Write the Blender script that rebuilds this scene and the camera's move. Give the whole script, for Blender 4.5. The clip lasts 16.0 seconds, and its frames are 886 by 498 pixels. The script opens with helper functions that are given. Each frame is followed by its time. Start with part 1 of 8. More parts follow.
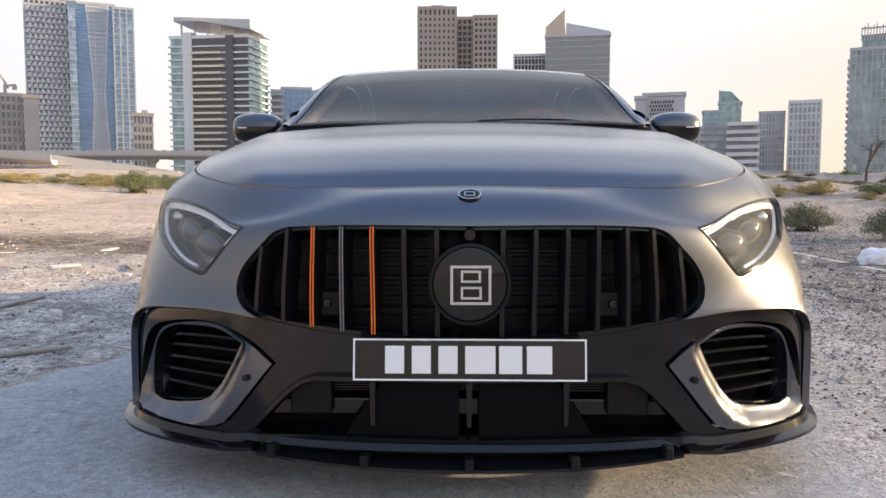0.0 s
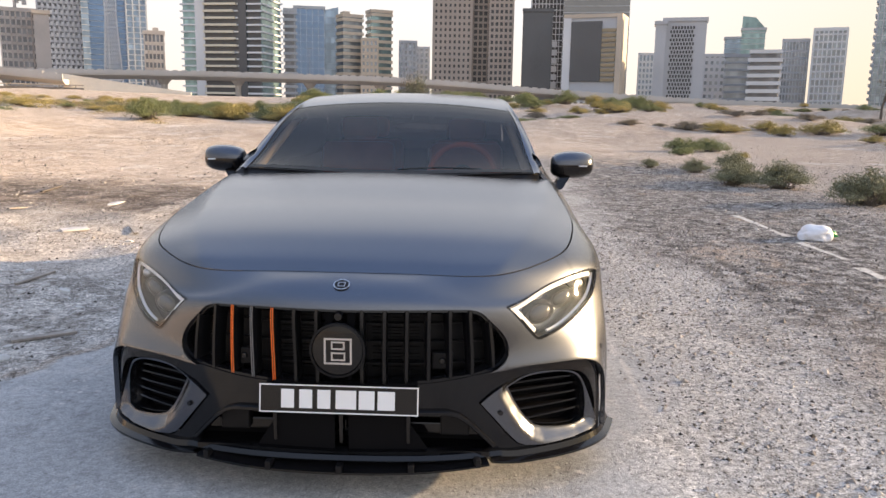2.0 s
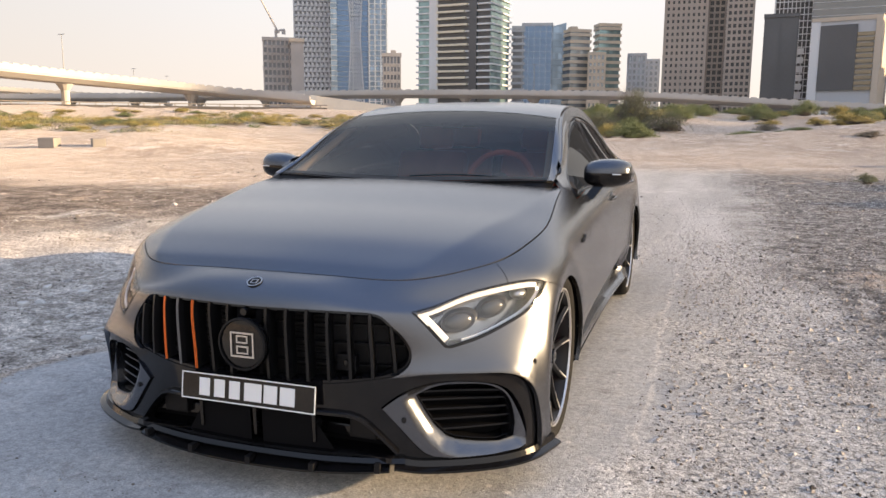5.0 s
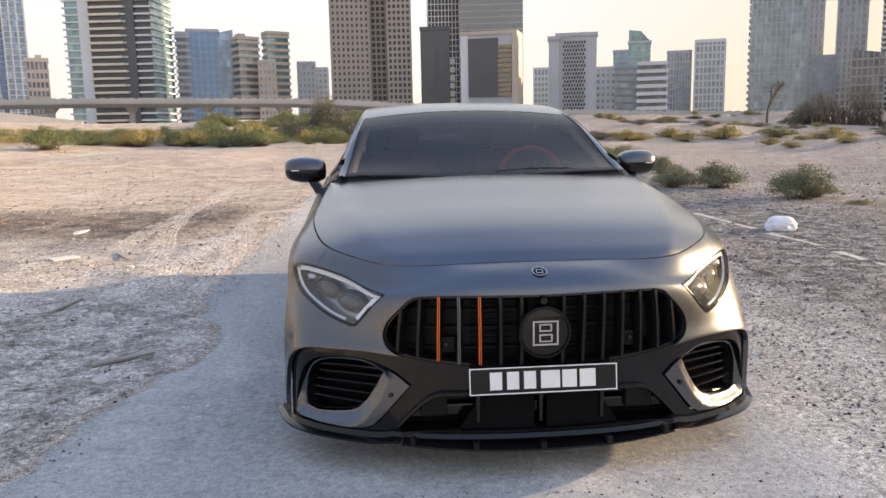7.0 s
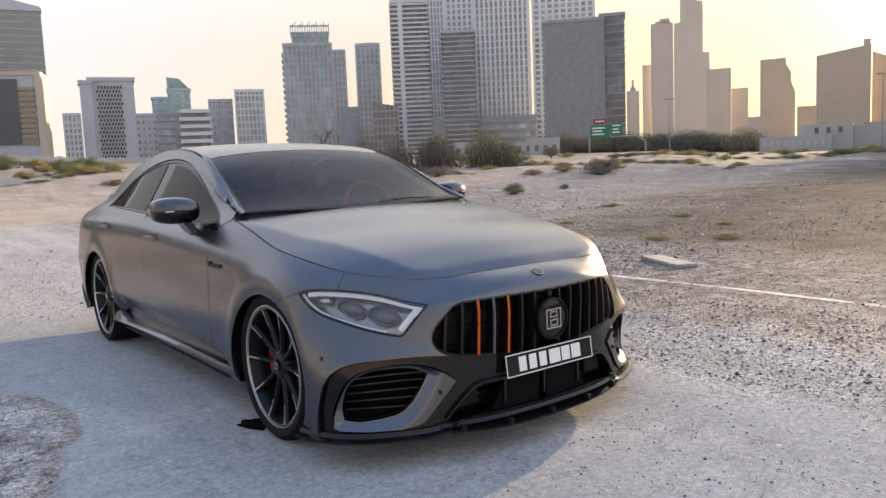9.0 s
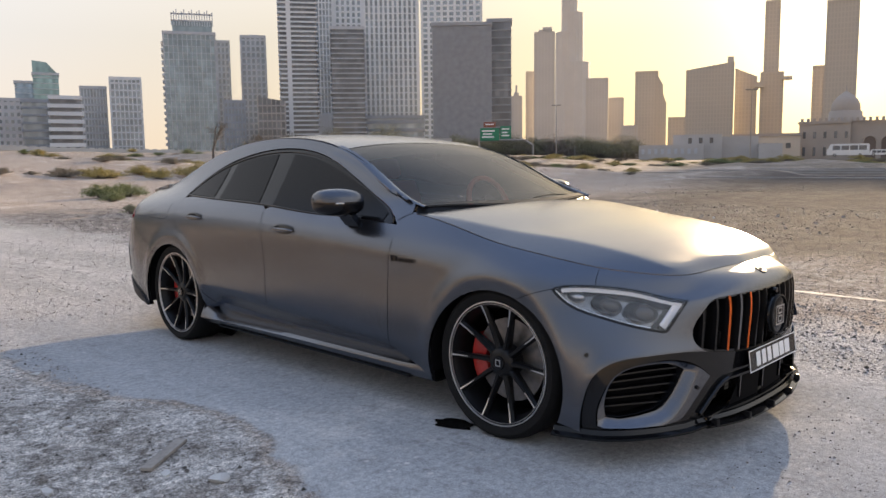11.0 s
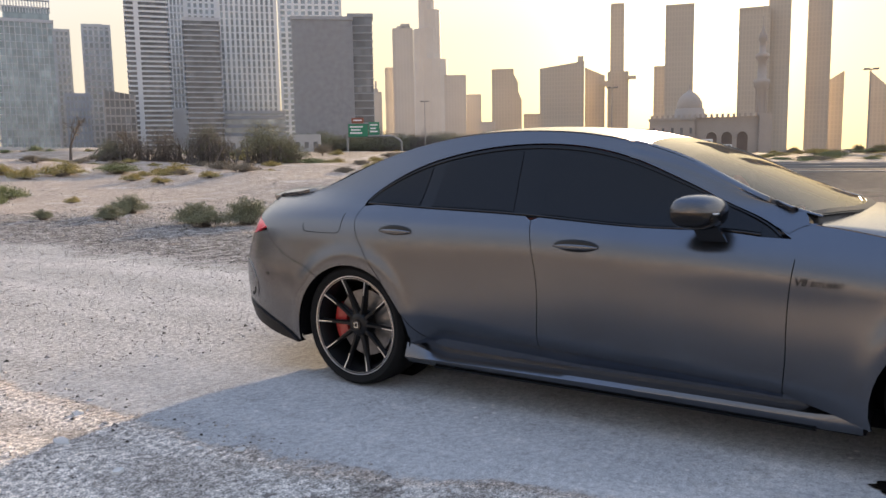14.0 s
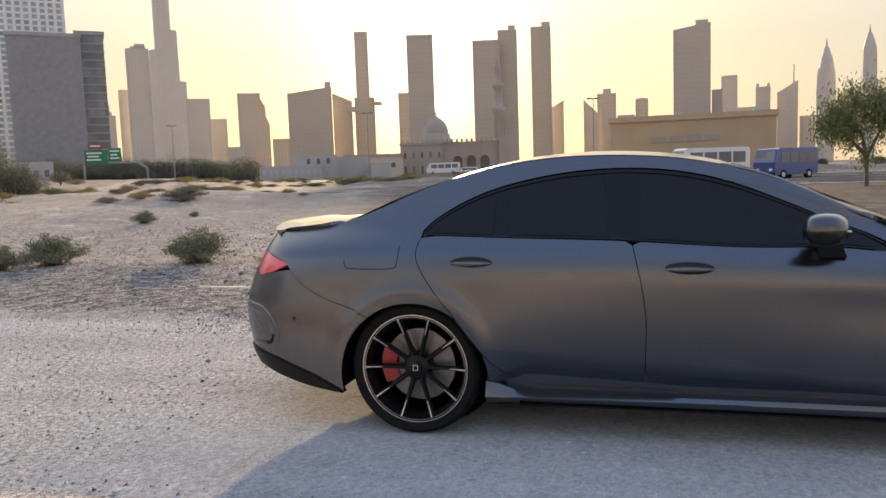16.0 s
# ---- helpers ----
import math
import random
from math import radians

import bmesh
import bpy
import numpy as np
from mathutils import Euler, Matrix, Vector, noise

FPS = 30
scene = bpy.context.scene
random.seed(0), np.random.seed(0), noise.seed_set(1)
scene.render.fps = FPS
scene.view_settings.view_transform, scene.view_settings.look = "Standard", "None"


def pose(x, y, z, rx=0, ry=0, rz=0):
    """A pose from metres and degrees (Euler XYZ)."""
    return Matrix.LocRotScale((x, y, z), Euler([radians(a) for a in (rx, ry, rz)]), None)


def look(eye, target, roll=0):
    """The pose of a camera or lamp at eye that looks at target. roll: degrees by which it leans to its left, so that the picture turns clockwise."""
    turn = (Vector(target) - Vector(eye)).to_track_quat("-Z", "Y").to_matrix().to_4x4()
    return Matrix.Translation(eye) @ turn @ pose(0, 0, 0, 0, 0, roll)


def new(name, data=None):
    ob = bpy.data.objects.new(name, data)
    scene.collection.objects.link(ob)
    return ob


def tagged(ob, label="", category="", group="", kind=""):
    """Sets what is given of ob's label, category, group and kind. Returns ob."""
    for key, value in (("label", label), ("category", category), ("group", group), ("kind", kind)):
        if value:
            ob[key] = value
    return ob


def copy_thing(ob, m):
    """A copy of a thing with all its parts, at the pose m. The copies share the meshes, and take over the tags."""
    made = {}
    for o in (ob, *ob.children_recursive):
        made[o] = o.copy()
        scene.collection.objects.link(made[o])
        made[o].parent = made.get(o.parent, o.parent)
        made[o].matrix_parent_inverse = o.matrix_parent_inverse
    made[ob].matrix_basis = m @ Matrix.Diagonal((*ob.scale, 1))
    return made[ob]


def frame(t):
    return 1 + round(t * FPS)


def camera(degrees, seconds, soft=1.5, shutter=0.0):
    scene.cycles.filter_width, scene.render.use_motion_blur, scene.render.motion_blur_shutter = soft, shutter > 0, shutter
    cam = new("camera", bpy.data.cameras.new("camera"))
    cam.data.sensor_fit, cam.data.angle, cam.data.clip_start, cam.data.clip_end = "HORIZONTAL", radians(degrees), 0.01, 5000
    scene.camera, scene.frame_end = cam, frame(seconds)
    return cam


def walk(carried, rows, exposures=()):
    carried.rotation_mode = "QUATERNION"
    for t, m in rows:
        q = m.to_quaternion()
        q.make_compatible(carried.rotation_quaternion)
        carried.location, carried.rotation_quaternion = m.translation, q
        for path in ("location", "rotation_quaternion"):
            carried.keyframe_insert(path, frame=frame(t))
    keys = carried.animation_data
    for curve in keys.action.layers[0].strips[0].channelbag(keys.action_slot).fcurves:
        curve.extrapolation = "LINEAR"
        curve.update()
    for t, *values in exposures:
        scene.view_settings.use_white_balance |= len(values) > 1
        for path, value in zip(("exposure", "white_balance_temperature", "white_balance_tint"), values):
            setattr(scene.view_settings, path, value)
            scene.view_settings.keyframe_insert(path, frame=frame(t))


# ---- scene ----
cam = camera(59.7, 16.0)
PATH = [
    (0, (-0.022, -2.579, 0.754), (-0.066, -0.585, 0.602), -0.0),
    (0.5, (0.012, -2.626, 1.074), (-0.017, -0.637, 0.872), 0.2),
    (1, (0.134, -2.876, 1.279), (0.110, -0.893, 1.017), 0.4),
    (1.5, (0.267, -3.098, 1.298), (0.222, -1.123, 0.984), 0.7),
    (2, (0.423, -3.259, 1.302), (0.349, -1.290, 0.957), 1.0),
    (2.5, (0.812, -3.290, 1.293), (0.652, -1.328, 0.938), 1.1),
    (3, (1.142, -3.147, 1.263), (0.829, -1.202, 0.915), 1.2),
    (3.5, (1.388, -3.037, 1.277), (0.931, -1.120, 0.936), 1.2),
    (4, (1.616, -3.011, 1.285), (1.036, -1.126, 0.955), 1.0),
    (4.5, (1.652, -3.035, 1.290), (1.016, -1.166, 0.970), 0.7),
    (4.7, (1.599, -3.025, 1.277), (0.959, -1.157, 0.961), 0.5),
    (6.8, (-0.33, -3.424, 1.263), (-0.349, -1.448, 0.955), -1.1),
    (7, (-0.558, -3.433, 1.236), (-0.394, -1.462, 0.936), -1.1),
    (7.5, (-1.077, -3.491, 1.263), (-0.538, -1.584, 0.993), -1.3),
    (8, (-1.577, -3.509, 1.254), (-0.741, -1.709, 1.003), -1.9),
    (8.2, (-1.756, -3.479, 1.225), (-0.824, -1.726, 0.982), -2.3),
    (10.3, (-3.189, -2.552, 1.235), (-1.801, -1.127, 1.029), -0.8),
    (10.5, (-3.313, -2.426, 1.243), (-1.914, -1.012, 1.031), -0.8),
    (11, (-3.484, -2.174, 1.245), (-2.056, -0.791, 1.019), -0.7),
    (11.5, (-3.52, -1.778, 1.245), (-2.049, -0.444, 1.008), -0.5),
    (12, (-3.645, -1.441, 1.243), (-2.126, -0.162, 1.006), -0.6),
    (12.5, (-3.857, -1.084, 1.298), (-2.294, 0.142, 1.066), -0.9),
    (13, (-3.921, -0.714, 1.264), (-2.329, 0.474, 1.033), -1.0),
    (13.5, (-3.977, -0.267, 1.284), (-2.358, 0.884, 1.048), -1.1),
    (14, (-4.168, 0.147, 1.287), (-2.519, 1.252, 1.046), -1.0),
    (14.5, (-4.266, 0.535, 1.267), (-2.565, 1.56, 1.03), -1.0),
    (15, (-4.328, 0.925, 1.345), (-2.56, 1.833, 1.124), -1.1),
    (15.5, (-4.482, 1.34, 1.346), (-2.64, 2.089, 1.138), -1.7),
    (16, (-4.616, 1.73, 1.34), (-2.699, 2.266, 1.145), -2.0),
]
walk(cam, [(t, look(eye, to, roll)) for t, eye, to, roll in PATH],
     exposures=[(0, 1.73, 6600, 10), (1.5, 1.81, 6900, 10), (4.5, 1.69, 6900, 10), (7, 1.75, 6850, 10), (8, 1.79, 6800, 10), (10.5, 1.54, 6850, 10), (12, 1.61, 6850, 10), (13.5, 1.75, 6850, 10), (15, 1.75, 6850, 10), (16, 1.52, 6900, 10)])
from mathutils import geometry

# ---- light ----
SUN_AZ, SUN_EL = 73.2, 10.4
world = bpy.data.worlds.new("world")
scene.world = world
world.use_nodes = True
wn = world.node_tree
sky = wn.nodes.new("ShaderNodeTexSky")
sky.sky_type, sky.sun_disc = "NISHITA", False
sky.sun_elevation, sky.sun_rotation = radians(SUN_EL), radians(SUN_AZ)
sky.air_density, sky.dust_density, sky.ozone_density = 1.0, 1.2, 1.0
# desert haze: a pale veil over the whole sky, cool away from the sun, golden towards it
HAZE = 0.41


def veil(stops):
    r = wn.nodes.new("ShaderNodeValToRGB")
    while len(r.color_ramp.elements) < len(stops):
        r.color_ramp.elements.new(0.5)
    for e, (at, c) in zip(r.color_ramp.elements, stops):
        e.position, e.color = at, (*[v * HAZE for v in c], 1)
    wn.links.new(split.outputs["Z"], r.inputs[0])
    return r.outputs[0]


where_to = wn.nodes.new("ShaderNodeTexCoord")
split = wn.nodes.new("ShaderNodeSeparateXYZ")
wn.links.new(where_to.outputs["Generated"], split.inputs[0])
cool = veil([(0.0, (.77, .68, .625)), (.15, (.71, .71, .745)), (.34, (.80, .83, .92)), (.50, (.77, .82, .93)), (.74, (.40, .53, .83)), (1.0, (.32, .47, .82))])
warm = veil([(0.0, (.69, .54, .355)), (.15, (.67, .60, .49)), (.36, (.92, .91, .92)), (.66, (.62, .72, .92)), (1.0, (.46, .60, .88))])
to_sun = wn.nodes.new("ShaderNodeVectorMath")
to_sun.operation = "DOT_PRODUCT"
to_sun.inputs[1].default_value = tuple(Vector((math.sin(radians(SUN_AZ)), math.cos(radians(SUN_AZ)), math.tan(radians(SUN_EL)))).normalized())
wn.links.new(where_to.outputs["Generated"], to_sun.inputs[0])
turn_warm = wn.nodes.new("ShaderNodeMapRange")
turn_warm.interpolation_type = "SMOOTHSTEP"
turn_warm.inputs["From Min"].default_value, turn_warm.inputs["From Max"].default_value = 0.35, 0.95
wn.links.new(to_sun.outputs["Value"], turn_warm.inputs["Value"])
total = wn.nodes.new("ShaderNodeMixRGB")
wn.links.new(turn_warm.outputs[0], total.inputs[0])
wn.links.new(cool, total.inputs[1])
wn.links.new(warm, total.inputs[2])
total = total.outputs[0]
# opposite the sun the low sky is dimmer and dusky
dusk = veil([(0.0, (.64, .565, .51)), (.15, (.58, .555, .56)), (.45, (.36, .44, .60)), (1.0, (.36, .50, .80))])
away = wn.nodes.new("ShaderNodeMapRange")
away.interpolation_type = "SMOOTHSTEP"
away.inputs["From Min"].default_value, away.inputs["From Max"].default_value = -0.02, -0.75
wn.links.new(to_sun.outputs["Value"], away.inputs["Value"])
darker = wn.nodes.new("ShaderNodeMixRGB")
wn.links.new(away.outputs[0], darker.inputs[0])
wn.links.new(total, darker.inputs[1])
wn.links.new(dusk, darker.inputs[2])
total = darker.outputs[0]
# glare of dust round the sun, wide and narrow
for power, tint in ((19.0, (.52, .36, .11)), (160.0, (.9, .80, .60))):
    bell = wn.nodes.new("ShaderNodeMath")
    bell.operation = "POWER"
    bell.inputs[1].default_value = power
    ahead = wn.nodes.new("ShaderNodeMath")
    ahead.operation = "MAXIMUM"
    ahead.inputs[1].default_value = 0.0
    wn.links.new(to_sun.outputs["Value"], ahead.inputs[0])
    wn.links.new(ahead.outputs[0], bell.inputs[0])
    glare = wn.nodes.new("ShaderNodeVectorMath")
    glare.operation = "SCALE"
    glare.inputs[0].default_value = [v * HAZE for v in tint]
    wn.links.new(bell.outputs[0], glare.inputs["Scale"])
    plus = wn.nodes.new("ShaderNodeVectorMath")
    plus.operation = "ADD"
    wn.links.new(total, plus.inputs[0])
    wn.links.new(glare.outputs[0], plus.inputs[1])
    total = plus.outputs[0]
scaled = wn.nodes.new("ShaderNodeVectorMath")
scaled.operation = "SCALE"
scaled.inputs["Scale"].default_value = 0.003
wn.links.new(sky.outputs[0], scaled.inputs[0])
lit = wn.nodes.new("ShaderNodeVectorMath")
lit.operation = "ADD"
wn.links.new(total, lit.inputs[0])
wn.links.new(scaled.outputs[0], lit.inputs[1])
wn.links.new(lit.outputs[0], wn.nodes["Background"].inputs[0])
wn.nodes["Background"].inputs[1].default_value = 1.0
sun = new("sun", bpy.data.lights.new("sun", "SUN"))
sun.data.energy, sun.data.angle, sun.data.color = 3.7, radians(0.8), (1.0, 0.74, 0.46)
sun.matrix_world = look((0, 0, 0), (-math.sin(radians(SUN_AZ)), -math.cos(radians(SUN_AZ)), -math.tan(radians(SUN_EL))))

# ---- materials ----
def material(name, color, rough=0.5, metal=0.0, vary=0.0, size=1.0, bump=0.0, bump_size=40.0, coat=0.0, second=None, rough_vary=0.0, spec=0.5, panes=None):
    """A surface with colour and roughness that wander at two scales, and a fine relief."""
    m = bpy.data.materials.new(name)
    m.use_nodes = True
    nt = m.node_tree
    b = nt.nodes["Principled BSDF"]
    b.inputs["Base Color"].default_value = (*color, 1)
    b.inputs["Roughness"].default_value = rough
    b.inputs["Metallic"].default_value = metal
    b.inputs["Coat Weight"].default_value = coat
    b.inputs["Coat Roughness"].default_value = 0.05
    b.inputs["Specular IOR Level"].default_value = spec
    if panes:
        # each pane its own brightness: blinds, open sashes, other reflections
        tc = nt.nodes.new("ShaderNodeTexCoord")
        snap = nt.nodes.new("ShaderNodeVectorMath")
        snap.operation = "SNAP"
        snap.inputs[1].default_value = (panes[0], panes[0], panes[1])
        nt.links.new(tc.outputs["Object"], snap.inputs[0])
        white = nt.nodes.new("ShaderNodeTexWhiteNoise")
        nt.links.new(snap.outputs[0], white.inputs["Vector"])
        some = nt.nodes.new("ShaderNodeValToRGB")
        some.color_ramp.interpolation = "CONSTANT"
        for i, (at, k) in enumerate(((0, .74), (.25, .88), (.50, 1.0), (.78, 1.12), (.94, 1.4))):
            e = some.color_ramp.elements[i] if i < 2 else some.color_ramp.elements.new(at)
            e.position, e.color = at, (*[min(1, c * k) for c in color], 1)
        nt.links.new(white.outputs["Value"], some.inputs[0])
        big = nt.nodes.new("ShaderNodeTexNoise")
        big.inputs["Scale"].default_value, big.inputs["Detail"].default_value = .02, 3
        nt.links.new(tc.outputs["Object"], big.inputs["Vector"])
        drift = nt.nodes.new("ShaderNodeMixRGB")
        drift.blend_type = "MULTIPLY"
        drift.inputs[0].default_value = .8
        nt.links.new(some.outputs[0], drift.inputs[1])
        lift = nt.nodes.new("ShaderNodeMapRange")
        lift.inputs["From Min"].default_value, lift.inputs["From Max"].default_value, lift.inputs["To Min"].default_value, lift.inputs["To Max"].default_value = .3, .7, .75, 1.2
        nt.links.new(big.outputs["Fac"], lift.inputs["Value"])
        nt.links.new(lift.outputs[0], drift.inputs[2])
        nt.links.new(drift.outputs[0], b.inputs["Base Color"])
    elif vary or bump or rough_vary:
        tc = nt.nodes.new("ShaderNodeTexCoord")
        big = nt.nodes.new("ShaderNodeTexNoise")
        big.inputs["Scale"].default_value, big.inputs["Detail"].default_value = size, 6
        nt.links.new(tc.outputs["Object"], big.inputs["Vector"])
        fine = nt.nodes.new("ShaderNodeTexNoise")
        fine.inputs["Scale"].default_value, fine.inputs["Detail"].default_value = bump_size, 4
        nt.links.new(tc.outputs["Object"], fine.inputs["Vector"])
        if vary:
            ramp = nt.nodes.new("ShaderNodeMixRGB")
            ramp.inputs[1].default_value = (*[c * (1 - vary) for c in color], 1)
            ramp.inputs[2].default_value = (*(second or [min(1, c * (1 + vary)) for c in color]), 1)
            both = nt.nodes.new("ShaderNodeMath")
            both.operation = "MULTIPLY_ADD"
            both.inputs[1].default_value = 0.35
            nt.links.new(fine.outputs["Fac"], both.inputs[0])
            part_of = nt.nodes.new("ShaderNodeMath")
            part_of.operation = "MULTIPLY"
            part_of.inputs[1].default_value = 0.65
            nt.links.new(big.outputs["Fac"], part_of.inputs[0])
            nt.links.new(part_of.outputs[0], both.inputs[2])
            spread = nt.nodes.new("ShaderNodeMapRange")
            spread.inputs["From Min"].default_value, spread.inputs["From Max"].default_value = 0.3, 0.7
            nt.links.new(both.outputs[0], spread.inputs["Value"])
            nt.links.new(spread.outputs[0], ramp.inputs[0])
            nt.links.new(ramp.outputs[0], b.inputs["Base Color"])
        if rough_vary:
            span = nt.nodes.new("ShaderNodeMapRange")
            span.inputs["To Min"].default_value, span.inputs["To Max"].default_value = rough - rough_vary, rough + rough_vary
            nt.links.new(big.outputs["Fac"], span.inputs["Value"])
            nt.links.new(span.outputs[0], b.inputs["Roughness"])
        if bump:
            relief = nt.nodes.new("ShaderNodeBump")
            relief.inputs["Strength"].default_value, relief.inputs["Distance"].default_value = bump, 0.01
            nt.links.new(fine.outputs["Fac"], relief.inputs["Height"])
            nt.links.new(relief.outputs[0], b.inputs["Normal"])
    return m


def glass(name, tint, clear, rough=0.02, ior=1.5):
    """Thin glazing: a tinted see-through sheet under a mirror gloss."""
    m = bpy.data.materials.new(name)
    m.use_nodes = True
    nt = m.node_tree
    nt.nodes.clear()
    out = nt.nodes.new("ShaderNodeOutputMaterial")
    see, dark, gloss = nt.nodes.new("ShaderNodeBsdfTransparent"), nt.nodes.new("ShaderNodeBsdfDiffuse"), nt.nodes.new("ShaderNodeBsdfGlossy")
    see.inputs[0].default_value, dark.inputs[0].default_value = (*tint, 1), (0.01, 0.01, 0.012, 1)
    gloss.inputs["Roughness"].default_value = rough
    body, both, fres = nt.nodes.new("ShaderNodeMixShader"), nt.nodes.new("ShaderNodeMixShader"), nt.nodes.new("ShaderNodeMath")
    edge, steep = nt.nodes.new("ShaderNodeLayerWeight"), nt.nodes.new("ShaderNodeMath")
    edge.inputs[0].default_value = 0.5
    steep.operation, fres.operation = "POWER", "MULTIPLY_ADD"
    steep.inputs[1].default_value = 5.5
    least = ((ior - 1) / (ior + 1)) ** 2
    fres.inputs[1].default_value, fres.inputs[2].default_value = 0.60, least
    nt.links.new(edge.outputs["Facing"], steep.inputs[0])
    nt.links.new(steep.outputs[0], fres.inputs[0])
    body.inputs[0].default_value = clear
    nt.links.new(dark.outputs[0], body.inputs[1])
    nt.links.new(see.outputs[0], body.inputs[2])
    nt.links.new(fres.outputs[0], both.inputs[0])
    nt.links.new(body.outputs[0], both.inputs[1])
    nt.links.new(gloss.outputs[0], both.inputs[2])
    nt.links.new(both.outputs[0], out.inputs[0])
    return m


PAINT = material("satin_grey_paint", (0.133, 0.141, 0.160), 0.225, 0.95, vary=0.05, size=3, rough_vary=0.02, coat=.22)
PAINT.node_tree.nodes["Principled BSDF"].inputs["Coat Roughness"].default_value = .30
CAP = material("dark_mirror_paint", (0.095, 0.102, 0.118), 0.22, 0.8, vary=0.1, size=8, coat=.4)
BLACK = material("gloss_black_plastic", (0.006, 0.006, 0.007), 0.09, 0, vary=0.2, size=6, spec=0.40)
DULL = material("matt_black_plastic", (0.009, 0.009, 0.010), 0.45, 0, vary=0.2, size=10, bump=0.1, bump_size=300, spec=0.18)
INNER = material("dark_inner_metal", (0.007, 0.007, 0.008), 0.8, spec=.05)
RUBBER = material("tyre_rubber", (0.013, 0.0128, 0.0128), 0.75, 0, vary=0.3, size=14, bump=0.15, bump_size=200, spec=.12)
RIM = material("black_alloy", (0.009, 0.009, 0.010), 0.33, 0.1, spec=.28)
MACHINED = material("machined_alloy", (0.74, 0.73, 0.72), 0.36, 1.0, bump=0.05, bump_size=400)
STEEL = material("brake_steel", (0.26, 0.25, 0.25), 0.42, 1.0, vary=0.2, size=20)
RED = material("red_caliper_paint", (0.42, 0.022, 0.018), 0.35, 0, coat=0.5, vary=0.15, size=30)
ORANGE = material("orange_lacquer", (0.85, 0.16, 0.02), 0.4, 0, vary=0.1, size=30)
SILVER = material("satin_silver", (0.55, 0.55, 0.56), 0.3, 1.0)
CHROME = material("chrome", (0.75, 0.75, 0.76), 0.12, 1.0)
WHITE_PLASTIC = material("light_guide_plastic", (0.88, 0.88, 0.89), 0.25, 0, coat=0.5)
WHITE_PAINT = material("white_lettering_paint", (0.82, 0.82, 0.82), 0.5)
TAIL_RED = material("red_lamp_plastic", (0.78, 0.07, 0.11), 0.14, 0, coat=0.6, vary=.15, size=18)
LEATHER = material("rust_orange_leather", (0.50, 0.085, 0.028), 0.5, 0, vary=0.2, size=8, bump=0.1, bump_size=200)
DASH = material("dark_dashboard", (0.02, 0.018, 0.018), 0.6, 0, vary=0.2, size=8, bump=0.1, bump_size=300)
TRIM_TAN = material("tan_pillar_cloth", (0.45, 0.36, 0.24), 0.8, 0, vary=0.1, size=20, bump=0.1, bump_size=300)
SCREEN_GLASS = glass("windscreen_glass", (0.42, 0.41, 0.41), 0.95, ior=1.62)
BAND_GLASS = glass("shade_band_glass", (0.30, 0.31, 0.34), 0.8, rough=.06, ior=1.02)
SIDE_GLASS = glass("dark_tinted_glass", (0.04, 0.04, 0.046), 0.5, ior=1.45)
LAMP_GLASS = glass("headlamp_glass", (0.95, 0.955, 0.96), 0.99, ior=1.95)
LAMP_BOWL = material("lamp_reflector", (0.34, 0.335, 0.33), 0.24, 0.85, vary=.3, size=25)

POLISHED = material("dull_grey_strip", (0.22, 0.22, 0.23), 0.4, .5)
BAR = material("satin_black_bar", (0.008, 0.008, 0.009), 0.3, 0, vary=0.2, size=6, spec=0.32)
WINDOW_BLACK = material("gloss_black_surround", (0.005, 0.005, 0.006), 0.05, 0, vary=.1, size=5, spec=0.30)
LAMP_POD = material("dark_projector_housing", (0.035, 0.034, 0.034), 0.3, 0.3, vary=.2, size=30)
LENS = material("projector_glass", (0.09, 0.085, 0.08), 0.15, 0.4, spec=.6)


# ---- the shape of the car body ----
def cubic_basis(knots, q):
    """Weights of a smooth cubic through the knots, for each q: one row of len(knots) weights."""
    k = np.asarray(knots, float)
    n = len(k)
    h = np.diff(k)
    a, b = np.zeros((n, n)), np.zeros((n, n))
    a[0, 0] = a[-1, -1] = 1
    for i in range(1, n - 1):
        a[i, i - 1:i + 2] = h[i - 1], 2 * (h[i - 1] + h[i]), h[i]
        b[i, i - 1], b[i, i], b[i, i + 1] = 6 / h[i - 1], -6 / h[i - 1] - 6 / h[i], 6 / h[i]
    curve = np.linalg.solve(a, b)
    q = np.asarray(q, float)
    i = np.clip(np.searchsorted(k, q) - 1, 0, n - 2)
    l, r, d = q - k[i], k[i + 1] - q, h[i]
    eye = np.eye(n)
    l, r, d = l[:, None], r[:, None], d[:, None]
    return (curve[i] * r ** 3 + curve[i + 1] * l ** 3) / (6 * d) + (eye[i] / d - curve[i] * d / 6) * r + (eye[i + 1] / d - curve[i + 1] * d / 6) * l


def through_points(points, q):
    """A smooth curve y(x) through a few points."""
    p = np.array(points, float)
    return cubic_basis(p[:, 0], np.atleast_1d(q)) @ p[:, 1:]


